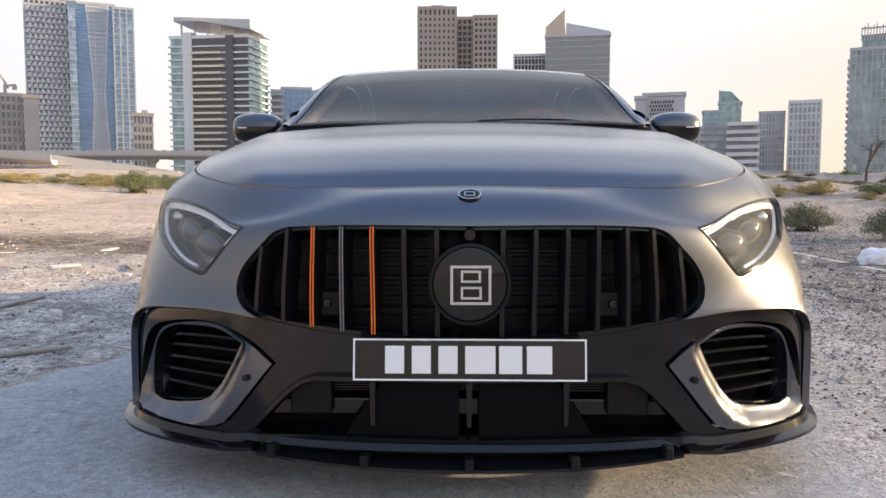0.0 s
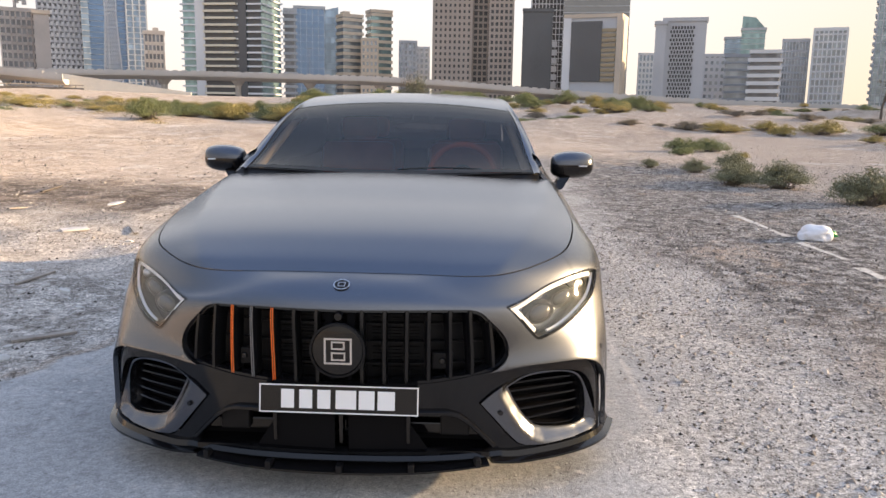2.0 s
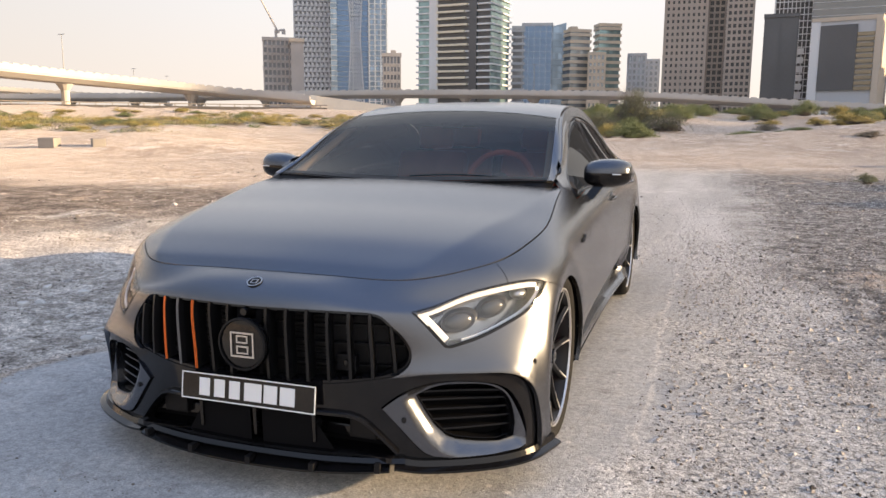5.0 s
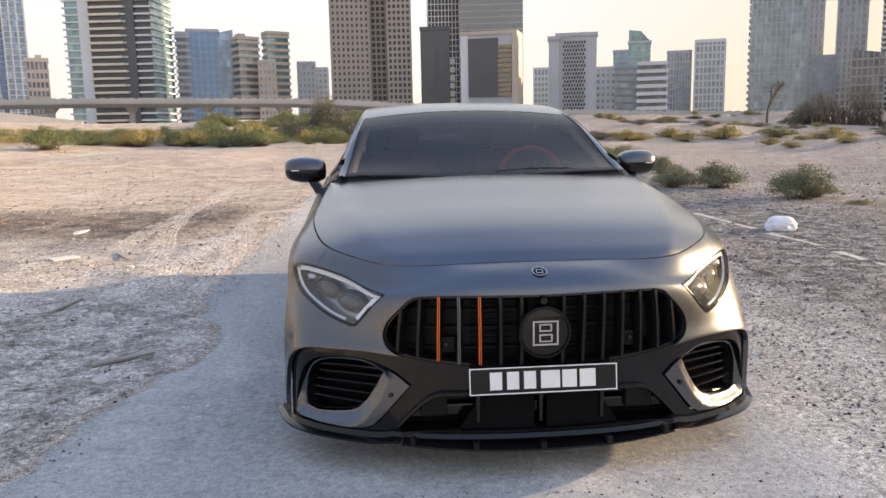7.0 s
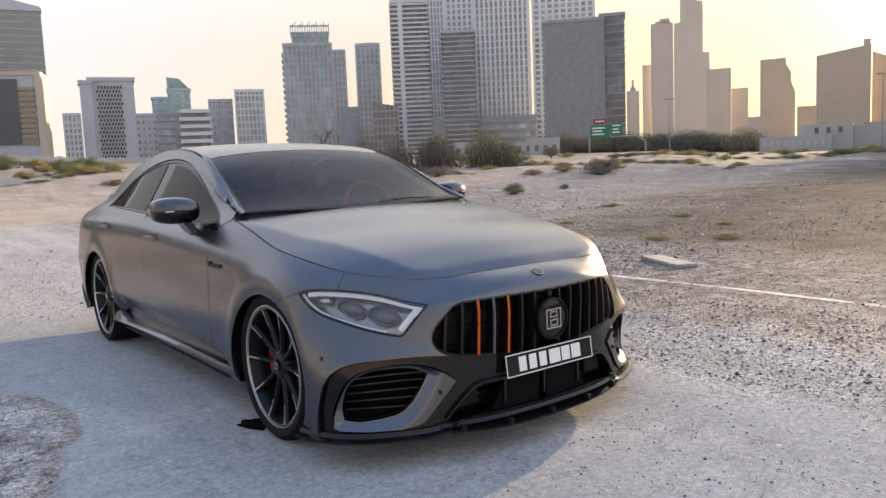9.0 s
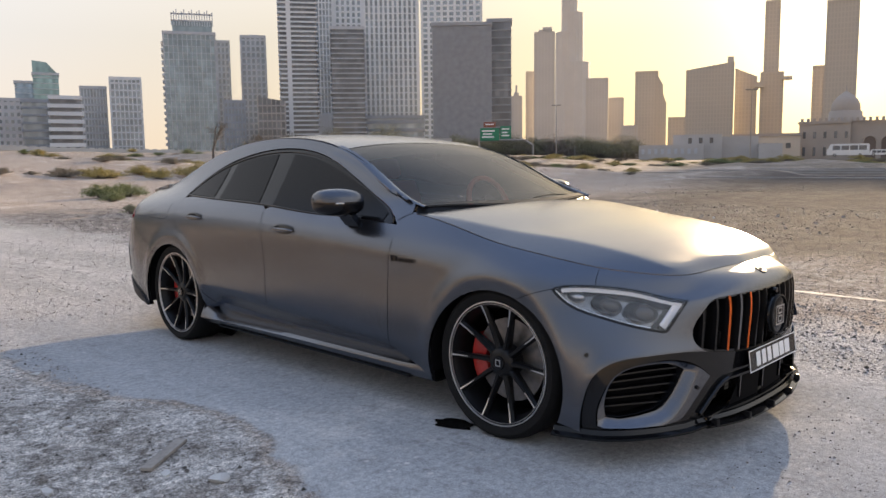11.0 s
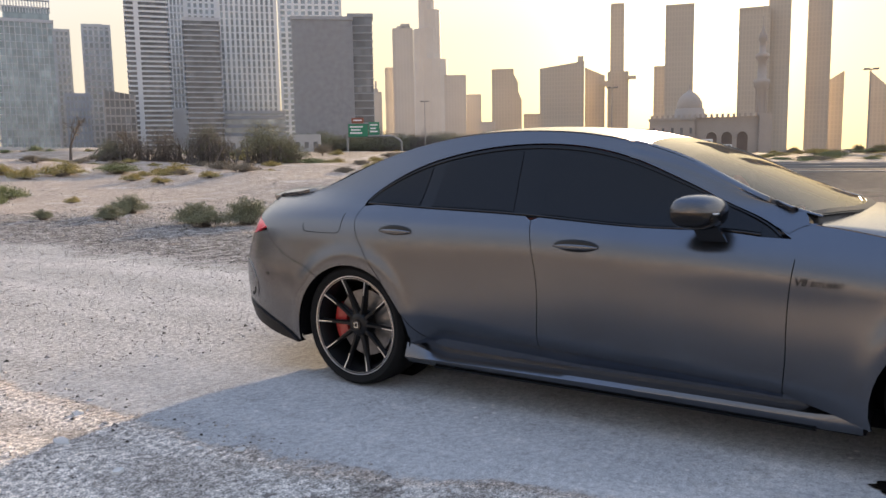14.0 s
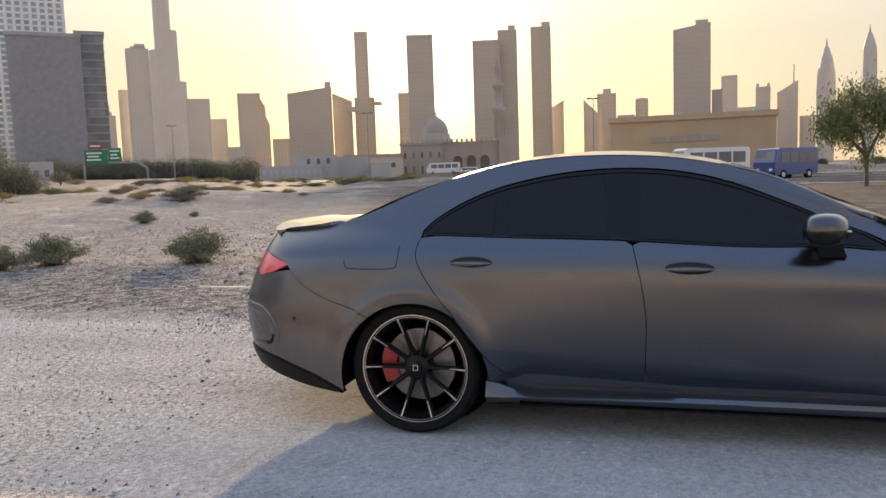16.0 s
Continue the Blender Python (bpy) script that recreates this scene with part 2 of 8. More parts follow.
# Lines along the half body, from the nose's middle round the corner, along the side and round the tail: x, y, z
LINES = [
    [(0, -.84, .17), (.28, -.825, .17), (.55, -.755, .155), (.76, -.655, .15), (.915, -.49, .15), (.95, -.27, .15), (.945, .1, .15), (.895, .62, .20), (.872, 1.25, .21), (.872, 1.85, .21), (.892, 2.5, .21), (.945, 2.95, .20), (.925, 3.4, .20), (.865, 3.72, .28), (.68, 3.95, .33), (.40, 4.04, .34), (0, 4.07, .34)],
    [(0, -.848, .33), (.28, -.832, .33), (.55, -.755, .32), (.75, -.655, .31), (.912, -.49, .30), (.948, -.27, .30), (.945, .1, .30), (.927, .62, .33), (.917, 1.25, .34), (.917, 1.85, .34), (.931, 2.5, .35), (.95, 2.95, .36), (.936, 3.4, .37), (.885, 3.72, .41), (.71, 3.97, .43), (.41, 4.07, .43), (0, 4.10, .43)],
    [(0, -.855, .50), (.28, -.84, .50), (.55, -.755, .50), (.74, -.645, .49), (.905, -.475, .48), (.942, -.26, .50), (.945, .1, .52), (.935, .62, .53), (.935, 1.25, .54), (.936, 1.85, .54), (.945, 2.5, .55), (.952, 2.95, .57), (.944, 3.4, .58), (.895, 3.72, .60), (.72, 3.985, .61), (.42, 4.09, .61), (0, 4.12, .61)],
    [(0, -.862, .668), (.28, -.84, .668), (.53, -.742, .655), (.705, -.61, .63), (.878, -.40, .64), (.93, -.22, .67), (.935, .1, .69), (.928, .62, .71), (.934, 1.25, .73), (.937, 1.85, .75), (.944, 2.5, .76), (.945, 2.95, .77), (.925, 3.4, .78), (.87, 3.72, .79), (.69, 3.95, .79), (.41, 4.05, .79), (0, 4.08, .79)],
    [(0, -.80, .742), (.28, -.78, .735), (.545, -.695, .69), (.71, -.55, .715), (.862, -.36, .74), (.905, -.20, .775), (.908, .1, .81), (.905, .62, .86), (.916, 1.25, .885), (.92, 1.85, .905), (.918, 2.5, .925), (.908, 2.95, .94), (.875, 3.4, .945), (.81, 3.72, .94), (.64, 3.90, .93), (.38, 3.99, .93), (0, 4.02, .93)],
    [(0, -.72, .768), (.28, -.70, .763), (.53, -.655, .762), (.68, -.52, .782), (.78, -.37, .81), (.825, -.17, .845), (.838, .1, .89), (.80, .62, .985), (.84, 1.25, .972), (.85, 1.85, 1.005), (.838, 2.5, 1.022), (.81, 2.95, 1.035), (.75, 3.4, 1.035), (.68, 3.72, 1.02), (.57, 3.87, 1.01), (.35, 3.94, 1.015), (0, 3.96, 1.02)],
    [(0, -.60, .80), (.26, -.58, .80), (.45, -.52, .80), (.56, -.40, .82), (.64, -.28, .85), (.685, -.1, .88), (.71, .15, .93), (.762, .66, 1.02), (.672, 1.25, 1.285), (.612, 1.85, 1.40), (.612, 2.5, 1.372), (.645, 2.95, 1.255), (.675, 3.4, 1.09), (.615, 3.72, 1.05), (.50, 3.85, 1.04), (.3, 3.91, 1.04), (0, 3.93, 1.045)],
]
HEIGHTS = [0, .15, .33, .51, .67, .80, 1.08]
NET = np.array(LINES, float).transpose(1, 0, 2)
FLIP = np.array([-1, 1, 1])
LONG = np.concatenate([[0], np.cumsum(np.linalg.norm(np.diff(NET[:, 2], axis=0), axis=1))])
END = LONG[-1]
NET_ALL = np.concatenate([NET[2:0:-1] * FLIP, NET, NET[-2:-4:-1] * FLIP])
LONG_ALL = np.concatenate([-LONG[2:0:-1], LONG, 2 * END - LONG[-2:-4:-1]])
AXLES = (0.0, 2.94)


def skin(s, w):
    """The body's outer surface: s metres round the car from the nose's middle (negative: the other side), w up the section."""
    s, w = np.atleast_1d(np.asarray(s, float)), np.atleast_1d(np.asarray(w, float))
    a, b = cubic_basis(LONG_ALL, np.abs(s)), cubic_basis(HEIGHTS, w)
    p = np.einsum("ni,ijk,nj->nk", a, NET_ALL, b)
    for y in AXLES:
        r = np.hypot(p[:, 1] - y, p[:, 2] - .345)
        p[:, 0] += np.where(p[:, 0] > .6, .012 * np.exp(-((r - .40) / .05) ** 2), 0)
    # a crease along the foot of the doors, below which the side tucks in
    y, z = p[:, 1], p[:, 2]
    under = np.interp(y, [.55, 2.45], [.335, .452]) - z
    along = np.clip((y - .45) / .25, 0, 1) * np.clip((2.62 - y) / .25, 0, 1) * (p[:, 0] > .6)
    p[:, 0] -= .45 * along * .5 * (under + np.sqrt(under ** 2 + .010 ** 2))
    p[:, 0] *= np.where(s < 0, -1, 1)
    return p


def skin_normal(s, w):
    e = 2e-3
    n = np.cross(skin(np.add(s, e), w) - skin(np.subtract(s, e), w), skin(s, np.add(w, e)) - skin(s, np.subtract(w, e)))
    return n / np.maximum(np.linalg.norm(n, axis=1), 1e-9)[:, None]


def nearest_sw(measure, wanted, s_range, w_range=(0, 1.08)):
    """The (s, w) at which the measures of the skin (such as y and z) come nearest to those wanted."""
    ss, ww = np.meshgrid(np.linspace(*s_range, 160), np.linspace(*w_range, 90), indexing="ij")
    ss, ww = ss.ravel(), ww.ravel()
    have = measure(skin(ss, ww))
    out = []
    for goal in np.atleast_2d(wanted):
        k = np.argmin(((have - goal) ** 2).sum(1))
        q = np.array([ss[k], ww[k]])
        for _ in range(6):
            f = measure(skin([q[0], q[0] + 1e-4, q[0]], [q[1], q[1], q[1] + 1e-4]))
            jac = np.stack([f[1] - f[0], f[2] - f[0]], 1) * 1e4
            q = q + np.clip(np.linalg.lstsq(jac, goal - f[0], rcond=None)[0], -.05, .05)
            q = np.array([np.clip(q[0], *s_range), np.clip(q[1], *w_range)])
        out.append(q)
    return np.array(out)


CORNER, SIDE_A, SIDE_B = LONG[5], LONG[3], LONG[14]


def from_side(points):
    """(y, z) seen from the side to (s, w)."""
    return nearest_sw(lambda p: p[:, 1:], points, (SIDE_A, SIDE_B))


# ---- building blocks ----
def mesh_object(name, verts, faces, mat=None, parent=None, smooth=True, label=""):
    me = bpy.data.meshes.new(name)
    me.from_pydata([tuple(map(float, v)) for v in verts], [], [tuple(map(int, f)) for f in faces])
    if smooth:
        me.polygons.foreach_set("use_smooth", [True] * len(me.polygons))
    me.validate()
    if mat:
        me.materials.append(mat)
    ob = new(name, me)
    if parent:
        ob.parent = parent
    if label:
        tagged(ob, label)
    return ob


def part(name, bm, mat, parent=None, label="", smooth=False, bevel=0.0):
    """One bmesh as one mesh object under a thing or a part."""
    if bevel:
        sharp = [e for e in bm.edges if len(e.link_faces) == 2 and e.calc_face_angle(0) > 0.6]
        bmesh.ops.bevel(bm, geom=sharp, offset=bevel, segments=2, affect="EDGES", profile=0.5)
    bmesh.ops.recalc_face_normals(bm, faces=bm.faces)
    me = bpy.data.meshes.new(name)
    bm.to_mesh(me)
    bm.free()
    if smooth:
        me.polygons.foreach_set("use_smooth", [True] * len(me.polygons))
        me.set_sharp_from_angle(angle=radians(40))
    me.materials.append(mat)
    ob = new(name, me)
    if parent:
        ob.parent = parent
    if label:
        tagged(ob, label)
    return ob


def empty(name, m=None, label="", category="", group="", kind="", parent=None):
    ob = new(name)
    if m:
        ob.matrix_basis = m
    if parent:
        ob.parent = parent
    return tagged(ob, label, category, group, kind)


def block(bm, lo, hi, m=None):
    c = [(a + b) / 2 for a, b in zip(lo, hi)]
    d = [abs(b - a) for a, b in zip(lo, hi)]
    at = Matrix.Translation(c) @ Matrix.Diagonal((*d, 1))
    return bmesh.ops.create_cube(bm, size=1, matrix=(m @ at) if m else at)


def rod(bm, a, b, r1, r2=None, sides=10, caps=True):
    a, b = Vector(a), Vector(b)
    m = Matrix.Translation((a + b) / 2) @ (b - a).to_track_quat("Z", "Y").to_matrix().to_4x4()
    return bmesh.ops.create_cone(bm, segments=sides, radius1=r1, radius2=r1 if r2 is None else r2, depth=(b - a).length, cap_ends=caps, matrix=m)


def inside(poly, pts):
    """Which points lie inside a closed outline."""
    x, y = pts[:, 0], pts[:, 1]
    hit = np.zeros(len(pts), bool)
    for (x0, y0), (x1, y1) in zip(poly, np.roll(poly, -1, 0)):
        if y0 != y1:
            cross = (y0 > y) != (y1 > y)
            hit ^= cross & (x < (x1 - x0) * (y - y0) / (y1 - y0) + x0)
    return hit


def resample(poly, h, closed=True):
    out = []
    p = np.asarray(poly, float)
    ends = np.roll(p, -1, 0) if closed else p[1:]
    for a, b in zip(p, ends):
        n = max(1, int(math.ceil(np.linalg.norm(b - a) / h)))
        out += [a + (b - a) * i / n for i in range(n)]
    if not closed:
        out.append(p[-1])
    return np.array(out)


def rounded(points, n=10, closed=False):
    """A smooth open line through a few points."""
    p = np.asarray(points, float)
    k = np.concatenate([[0], np.cumsum(np.linalg.norm(np.diff(p, axis=0), axis=1))])
    return cubic_basis(k, np.linspace(0, k[-1], n * (len(p) - 1) + 1)) @ p


def shrink(poly, d):
    p = np.asarray(poly, float)
    area = 0.5 * np.sum(p[:, 0] * np.roll(p[:, 1], -1) - np.roll(p[:, 0], -1) * p[:, 1])
    a, b = p - np.roll(p, 1, 0), np.roll(p, -1, 0) - p
    a /= np.maximum(np.linalg.norm(a, axis=1), 1e-9)[:, None]
    b /= np.maximum(np.linalg.norm(b, axis=1), 1e-9)[:, None]
    n = np.stack([-(a + b)[:, 1], (a + b)[:, 0]], 1)
    n /= np.maximum(np.linalg.norm(n, axis=1), 1e-6)[:, None]
    return p + n * d * (1 if area > 0 else -1)


def panel(name, outline, mat, parent, holes=(), where=None, normal=None, h=0.03, gap=0.002, lift=0.0, depth=0.018, label="", far=None):
    """A sheet cut out of a surface by its outline and holes, with a turned-in edge. where and normal map the plane to the place."""
    where, normal = where or skin, normal or skin_normal
    loops = [resample(shrink(outline, gap), h)] + [resample(shrink(o, -gap), h) for o in holes]
    lo, hi = loops[0].min(0), loops[0].max(0)
    gx, gy = np.meshgrid(np.arange(lo[0], hi[0], h), np.arange(lo[1], hi[1], h * 0.87), indexing="ij")
    gx[:, 1::2] += h / 2
    grid = np.stack([gx.ravel(), gy.ravel()], 1)
    keep = inside(loops[0], grid)
    for o in loops[1:]:
        keep &= ~inside(o, grid)
    grid = grid[keep]
    edge = np.concatenate(loops)
    if len(grid):
        d = np.concatenate([((chunk[:, None] - edge[None]) ** 2).sum(-1).min(1) for chunk in np.array_split(grid, max(1, len(grid) // 500))])
        grid = grid[d > (0.45 * h) ** 2]
    pts = np.concatenate([edge, grid])
    edges, start = [], 0
    for o in loops:
        edges += [(start + i, start + (i + 1) % len(o)) for i in range(len(o))]
        start += len(o)
    vs, es, fs, *_ = geometry.delaunay_2d_cdt([Vector(p) for p in pts], edges, [], 0, 1e-7)
    p2 = np.array([tuple(v) for v in vs])
    tri = np.array([f for f in fs])
    mid = p2[tri].mean(1)
    ok = inside(loops[0], mid)
    for o in loops[1:]:
        ok &= ~inside(o, mid)
    tri = tri[ok]
    p3, n3 = where(p2[:, 0], p2[:, 1]), normal(p2[:, 0], p2[:, 1])
    p3 = p3 + n3 * lift
    count = {}
    for a, b, c in tri:
        for e in ((a, b), (b, c), (c, a)):
            count[e] = count.get(e, 0) + 1
    rim = [e for e in count if (e[1], e[0]) not in count]
    turned = np.einsum("ij,ij->i", np.cross(p3[tri[:, 1]] - p3[tri[:, 0]], p3[tri[:, 2]] - p3[tri[:, 0]]), n3[tri[:, 0]])
    flip = turned.sum() < 0
    verts, norms, faces = list(p3), list(n3), [t[::-1] if flip else t for t in tri.tolist()]
    top, low = {}, {}
    for a, b in rim:
        t2 = p3[b] - p3[a]
        out = np.cross(t2, n3[a]) * (-1 if flip else 1)
        out = out / max(np.linalg.norm(out), 1e-9)
        for i in (a, b):
            if i not in top:
                top[i] = len(verts)
                verts.append(p3[i])
                norms.append(out)
                low[i] = len(verts)
                verts.append(p3[i] - n3[i] * depth)
                norms.append(out)
        f = [top[a], low[a], low[b], top[b]]
        faces.append(f[::-1] if flip else f)
    ob = mesh_object(name, verts, faces, mat, parent, True, label)
    if len(ob.data.vertices) == len(norms):
        ob.data.normals_split_custom_set_from_vertices([tuple(n) for n in norms])
    return ob


def both(points):
    """The half outline from the middle, closed over the other side."""
    p = np.asarray(points, float)
    q = p[::-1] * (-1, 1)
    return np.concatenate([p, q[(q[:, 0] < -1e-6) | (np.arange(len(q)) > 0)]]) if abs(p[0, 0]) < 1e-6 else np.concatenate([p, q])


def sided(poly, side):
    return np.asarray(poly, float) * (side, 1)


# ---- the car: surfaces over the cabin ----
TOP = [(0.42, .985, .77, .965), (0.5, 1.018, .768, .985), (.66, 1.078, .762, 1.02), (.87, 1.165, .735, 1.105), (1.12, 1.265, .698, 1.235), (1.37, 1.352, .655, 1.322), (1.63, 1.405, .625, 1.377), (1.93, 1.432, .611, 1.402), (2.2, 1.432, .607, 1.403), (2.5, 1.40, .612, 1.372), (2.8, 1.332, .632, 1.302), (3.15, 1.218, .663, 1.185), (3.4, 1.118, .675, 1.09), (3.72, 1.085, .615, 1.05), (3.93, 1.06, .40, 1.045)]


def top_skin(a, y):
    """Windscreen, roof, rear screen and boot: a from side to side (-1 to 1), y along the car."""
    zc, xr, zr = through_points(TOP, y).T
    a = np.asarray(a, float)
    return np.stack([a * xr, np.asarray(y, float) + 0 * a, zc + (zr - zc) * np.abs(a) ** 2.3], 1)


def top_normal(a, y):
    e = 2e-3
    n = np.cross(top_skin(np.add(a, e), y) - top_skin(np.subtract(a, e), y), top_skin(a, np.add(y, e)) - top_skin(a, np.subtract(y, e)))
    return n / np.maximum(np.linalg.norm(n, axis=1), 1e-9)[:, None]


def arch(y0, top, n=28, a0=-0.35, a1=None):
    """A wheel arch from the front foot over the top to the rear foot, as (y, z)."""
    ang = np.linspace(math.pi - a0, a0, n) if a1 is None else np.linspace(math.pi - a0, a1, n)
    return np.stack([y0 + .39 * np.cos(ang), .30 + (top - .30) * np.sin(ang)], 1)


car = empty("car", None, "satin dark grey four-door coupe parked on the gravel track", "car")

ARCH_F, ARCH_R = from_side(arch(0.0, .678)), from_side(arch(2.94, .69))
SEAM = from_side([(-.115, .67)])[0]
k = int(np.argmin(np.linalg.norm(ARCH_F - SEAM, axis=1)))
ARCH_F_NOSE, ARCH_F_TAIL = ARCH_F[:k + 1], ARCH_F[k:]
LAMP_UP = rounded([(.583, .542), (.64, .612), (.70, .650), (.82, .668), (.97, .663), (1.05, .640), (1.108, .603)], 6)
LAMP_LOW = rounded([(1.108, .603), (1.04, .520), (.94, .476), (.825, .427), (.712, .385)], 6)
LAMP_IN = np.array([(.700, .384), (.690, .390), (.64, .462), (.583, .542)])
LAMP = np.concatenate([LAMP_UP[:-1], LAMP_LOW, LAMP_IN[:-1]])
LAMP_SPLIT = 24
GRILLE = rounded([(0, .517), (.295, .519), (.43, .517)], 4)[:-1].tolist() + rounded([(.43, .517), (.475, .500), (.507, .464), (.552, .414), (.572, .370), (.563, .330), (.530, .300), (.475, .278), (.373, .263), (.263, .251), (.075, .242), (0, .241)], 4).tolist()
RING = rounded([(.470, .170), (.520, .212), (.578, .242), (.688, .264), (.805, .258), (.895, .236), (.95, .178), (.982, .110), (.992, .050)], 4)[:-1].tolist() + [(.985, .026), (.955, .014), (.85, .010), (.70, .012), (.640, .018), (.61, .03), (.578, .059)]
MESH_HOLE = rounded([(.586, .208), (.645, .236), (.75, .247), (.85, .239), (.912, .205), (.947, .140), (.956, .080)], 4)[:-1].tolist() + [(.946, .058), (.88, .050), (.798, .056), (.72, .066), (.688, .078), (.652, .110), (.617, .158)]
BLACK_TOP = rounded([(0, .2385), (.26, .248), (.37, .260), (.44, .272), (.52, .284), (.64, .294), (.79, .294), (.93, .280), (1.00, .232), (1.035, .150), (1.05, .07), (1.05, 0)], 5)
LOWER = [(0, .138), (.20, .138), (.36, .136), (.395, .126), (.43, .104), (.48, .062), (.525, .022), (.50, .014), (.30, .010), (0, .008)]
HOOD_S, HOOD_END = .565, 2.115

half = np.concatenate([BLACK_TOP[1:], ARCH_F_NOSE[ARCH_F_NOSE[:, 1] > .012], LAMP_LOW, LAMP_IN[1:-1], LAMP_UP[:LAMP_SPLIT], resample([(.93, .797), (.75, .797), (HOOD_S, .797), (0, .797)], .05, False)])
half = half[half[:, 0] > 1e-4]
bumper_outline = np.concatenate([[(0, .2385)], half, [(0, .797)], half[::-1] * (-1, 1)])
EDGE_LOOP = resample(np.concatenate([BLACK_TOP, BLACK_TOP[:0:-1] * (-1, 1)]), .012, False)


def flared(s, w):
    """The skin drawn outwards in a soft fold towards the lower insert."""
    q = np.stack([np.atleast_1d(s), np.atleast_1d(w)], 1)
    d = np.sqrt(((q[:, None] - EDGE_LOOP[None]) ** 2).sum(-1).min(1))
    near = np.clip((np.abs(q[:, 0]) - .38) / .16, 0, 1)
    return skin(s, w) + skin_normal(s, w) * (.017 * near * np.exp(-(d / .042) ** 1.4))[:, None]


def flared_normal(s, w):
    e = 4e-3
    n = np.cross(flared(np.add(s, e), w) - flared(np.subtract(s, e), w), flared(s, np.add(w, e)) - flared(s, np.subtract(w, e)))
    return n / np.maximum(np.linalg.norm(n, axis=1), 1e-9)[:, None]


front_bumper = panel("front_bumper", bumper_outline, PAINT, car, [both(GRILLE[:-1])], where=flared, normal=flared_normal, h=.022, label="satin grey bumper skin round the grille")
black_outline = np.concatenate([[(0, .2385)], BLACK_TOP[1:], [(0, 0)], BLACK_TOP[:0:-1] * (-1, 1)])
panel("bumper_insert", black_outline, BLACK, front_bumper, [np.array(RING), np.array(RING) * (-1, 1), both(LOWER)], h=.022, lift=-.006, depth=.03, label="gloss black lower bumper insert")
HOLE_LOOP = resample(np.array(MESH_HOLE), .008)


def dished(s, w):
    """The skin sunk towards the side intake's mouth, with a rounded shoulder."""
    q = np.stack([np.abs(np.atleast_1d(s)), np.atleast_1d(w)], 1)
    d = np.sqrt(((q[:, None] - HOLE_LOOP[None]) ** 2).sum(-1).min(1))
    f = np.clip(1 - d / .055, 0, 1)
    return skin(s, w) - skin_normal(s, w) * (.036 * f * f * (3 - 2 * f))[:, None]


def dished_normal(s, w):
    e = 4e-3
    n = np.cross(dished(np.add(s, e), w) - dished(np.subtract(s, e), w), dished(s, np.add(w, e)) - dished(s, np.subtract(w, e)))
    return n / np.maximum(np.linalg.norm(n, axis=1), 1e-9)[:, None]


for side in (1, -1):
    panel("intake_ring", sided(RING, side), PAINT, front_bumper, [sided(MESH_HOLE, side)], where=dished, normal=dished_normal, h=.016, lift=.004, depth=.05, gap=.003)


def rib(name, points, width, height, mat, parent, lift=0.0, where=skin, normal=skin_normal, label=""):
    """A bar along a line on the surface: width across, height over it, with rounded shoulders."""
    p2 = np.asarray(points, float)
    p2 = p2[np.concatenate([[True], np.linalg.norm(np.diff(p2, axis=0), axis=1) > 1e-5])]
    p, n = where(p2[:, 0], p2[:, 1]), normal(p2[:, 0], p2[:, 1])
    t = np.gradient(p, axis=0)
    t /= np.linalg.norm(t, axis=1)[:, None]
    c = np.cross(t, n)
    c /= np.linalg.norm(c, axis=1)[:, None]
    profile = [(-.5, 0), (-.5, .65), (-.3, 1), (.3, 1), (.5, .65), (.5, 0)]
    verts, faces, m = [], [], len(profile)
    for i in range(len(p)):
        verts += [p[i] + c[i] * a * width + n[i] * (b * height + lift) for a, b in profile]
    for i in range(len(p) - 1):
        faces += [(i * m + j, i * m + (j + 1) % m, (i + 1) * m + (j + 1) % m, (i + 1) * m + j) for j in range(m)]
    faces += [tuple(range(m))[::-1], tuple((len(p) - 1) * m + j for j in range(m))]
    return mesh_object(name, verts, faces, mat, parent, False, label)


# grille: dark back, fine slats, upright bars
grille = panel("grille", both(GRILLE[:-1]), DULL, car, h=.04, lift=-.085, depth=.0, gap=-.01, label="black grille with upright bars")
GR = np.array(both(GRILLE[:-1]))


def span_at(poly, s):
    """Where an upright line at s enters and leaves an outline."""
    q = np.roll(poly, -1, 0)
    ws = [a[1] + (b[1] - a[1]) * (s - a[0]) / (b[0] - a[0]) for a, b in zip(poly, q) if (a[0] - s) * (b[0] - s) < 0]
    return min(ws), max(ws)


def span_across(poly, w):
    q = np.roll(poly, -1, 0)
    return sorted(a[0] + (b[0] - a[0]) * (w - a[1]) / (b[1] - a[1]) for a, b in zip(poly, q) if (a[1] - w) * (b[1] - w) < 0)


rim_line = np.concatenate([GR, GR[:1]])
rib("grille_rim", resample(rim_line, .03, False), .02, .05, BLACK, grille, lift=-.06)
for i in range(-7, 8):
    if i == 0:
        continue
    s = .0727 * i * (1 + .012 * abs(i) / 7)
    w0, w1 = span_at(GR, s)
    line = [(s, w) for w in np.linspace(w0 + .004, w1 - .002, 9)]
    bar = rib("upright_bar", line, .017, .055, BAR, grille, lift=-.058)
    if i in (-5, -3, -4):
        for off in (-.0034, .0034):
            rib("bar_edge", np.array(line) + (off, 0), .0034, .004, ORANGE if i != -4 else POLISHED, bar, lift=-.0045, label="orange stripe on the bar" if i != -4 else "grey stripe on the bar")
for w in (.30, .375, .445):
    ss = span_across(GR, w)
    rib("cross_slat", [(s, w) for s in np.linspace(ss[0] + .01, ss[-1] - .01, 24)], .008, .012, DULL, grille, lift=-.075)
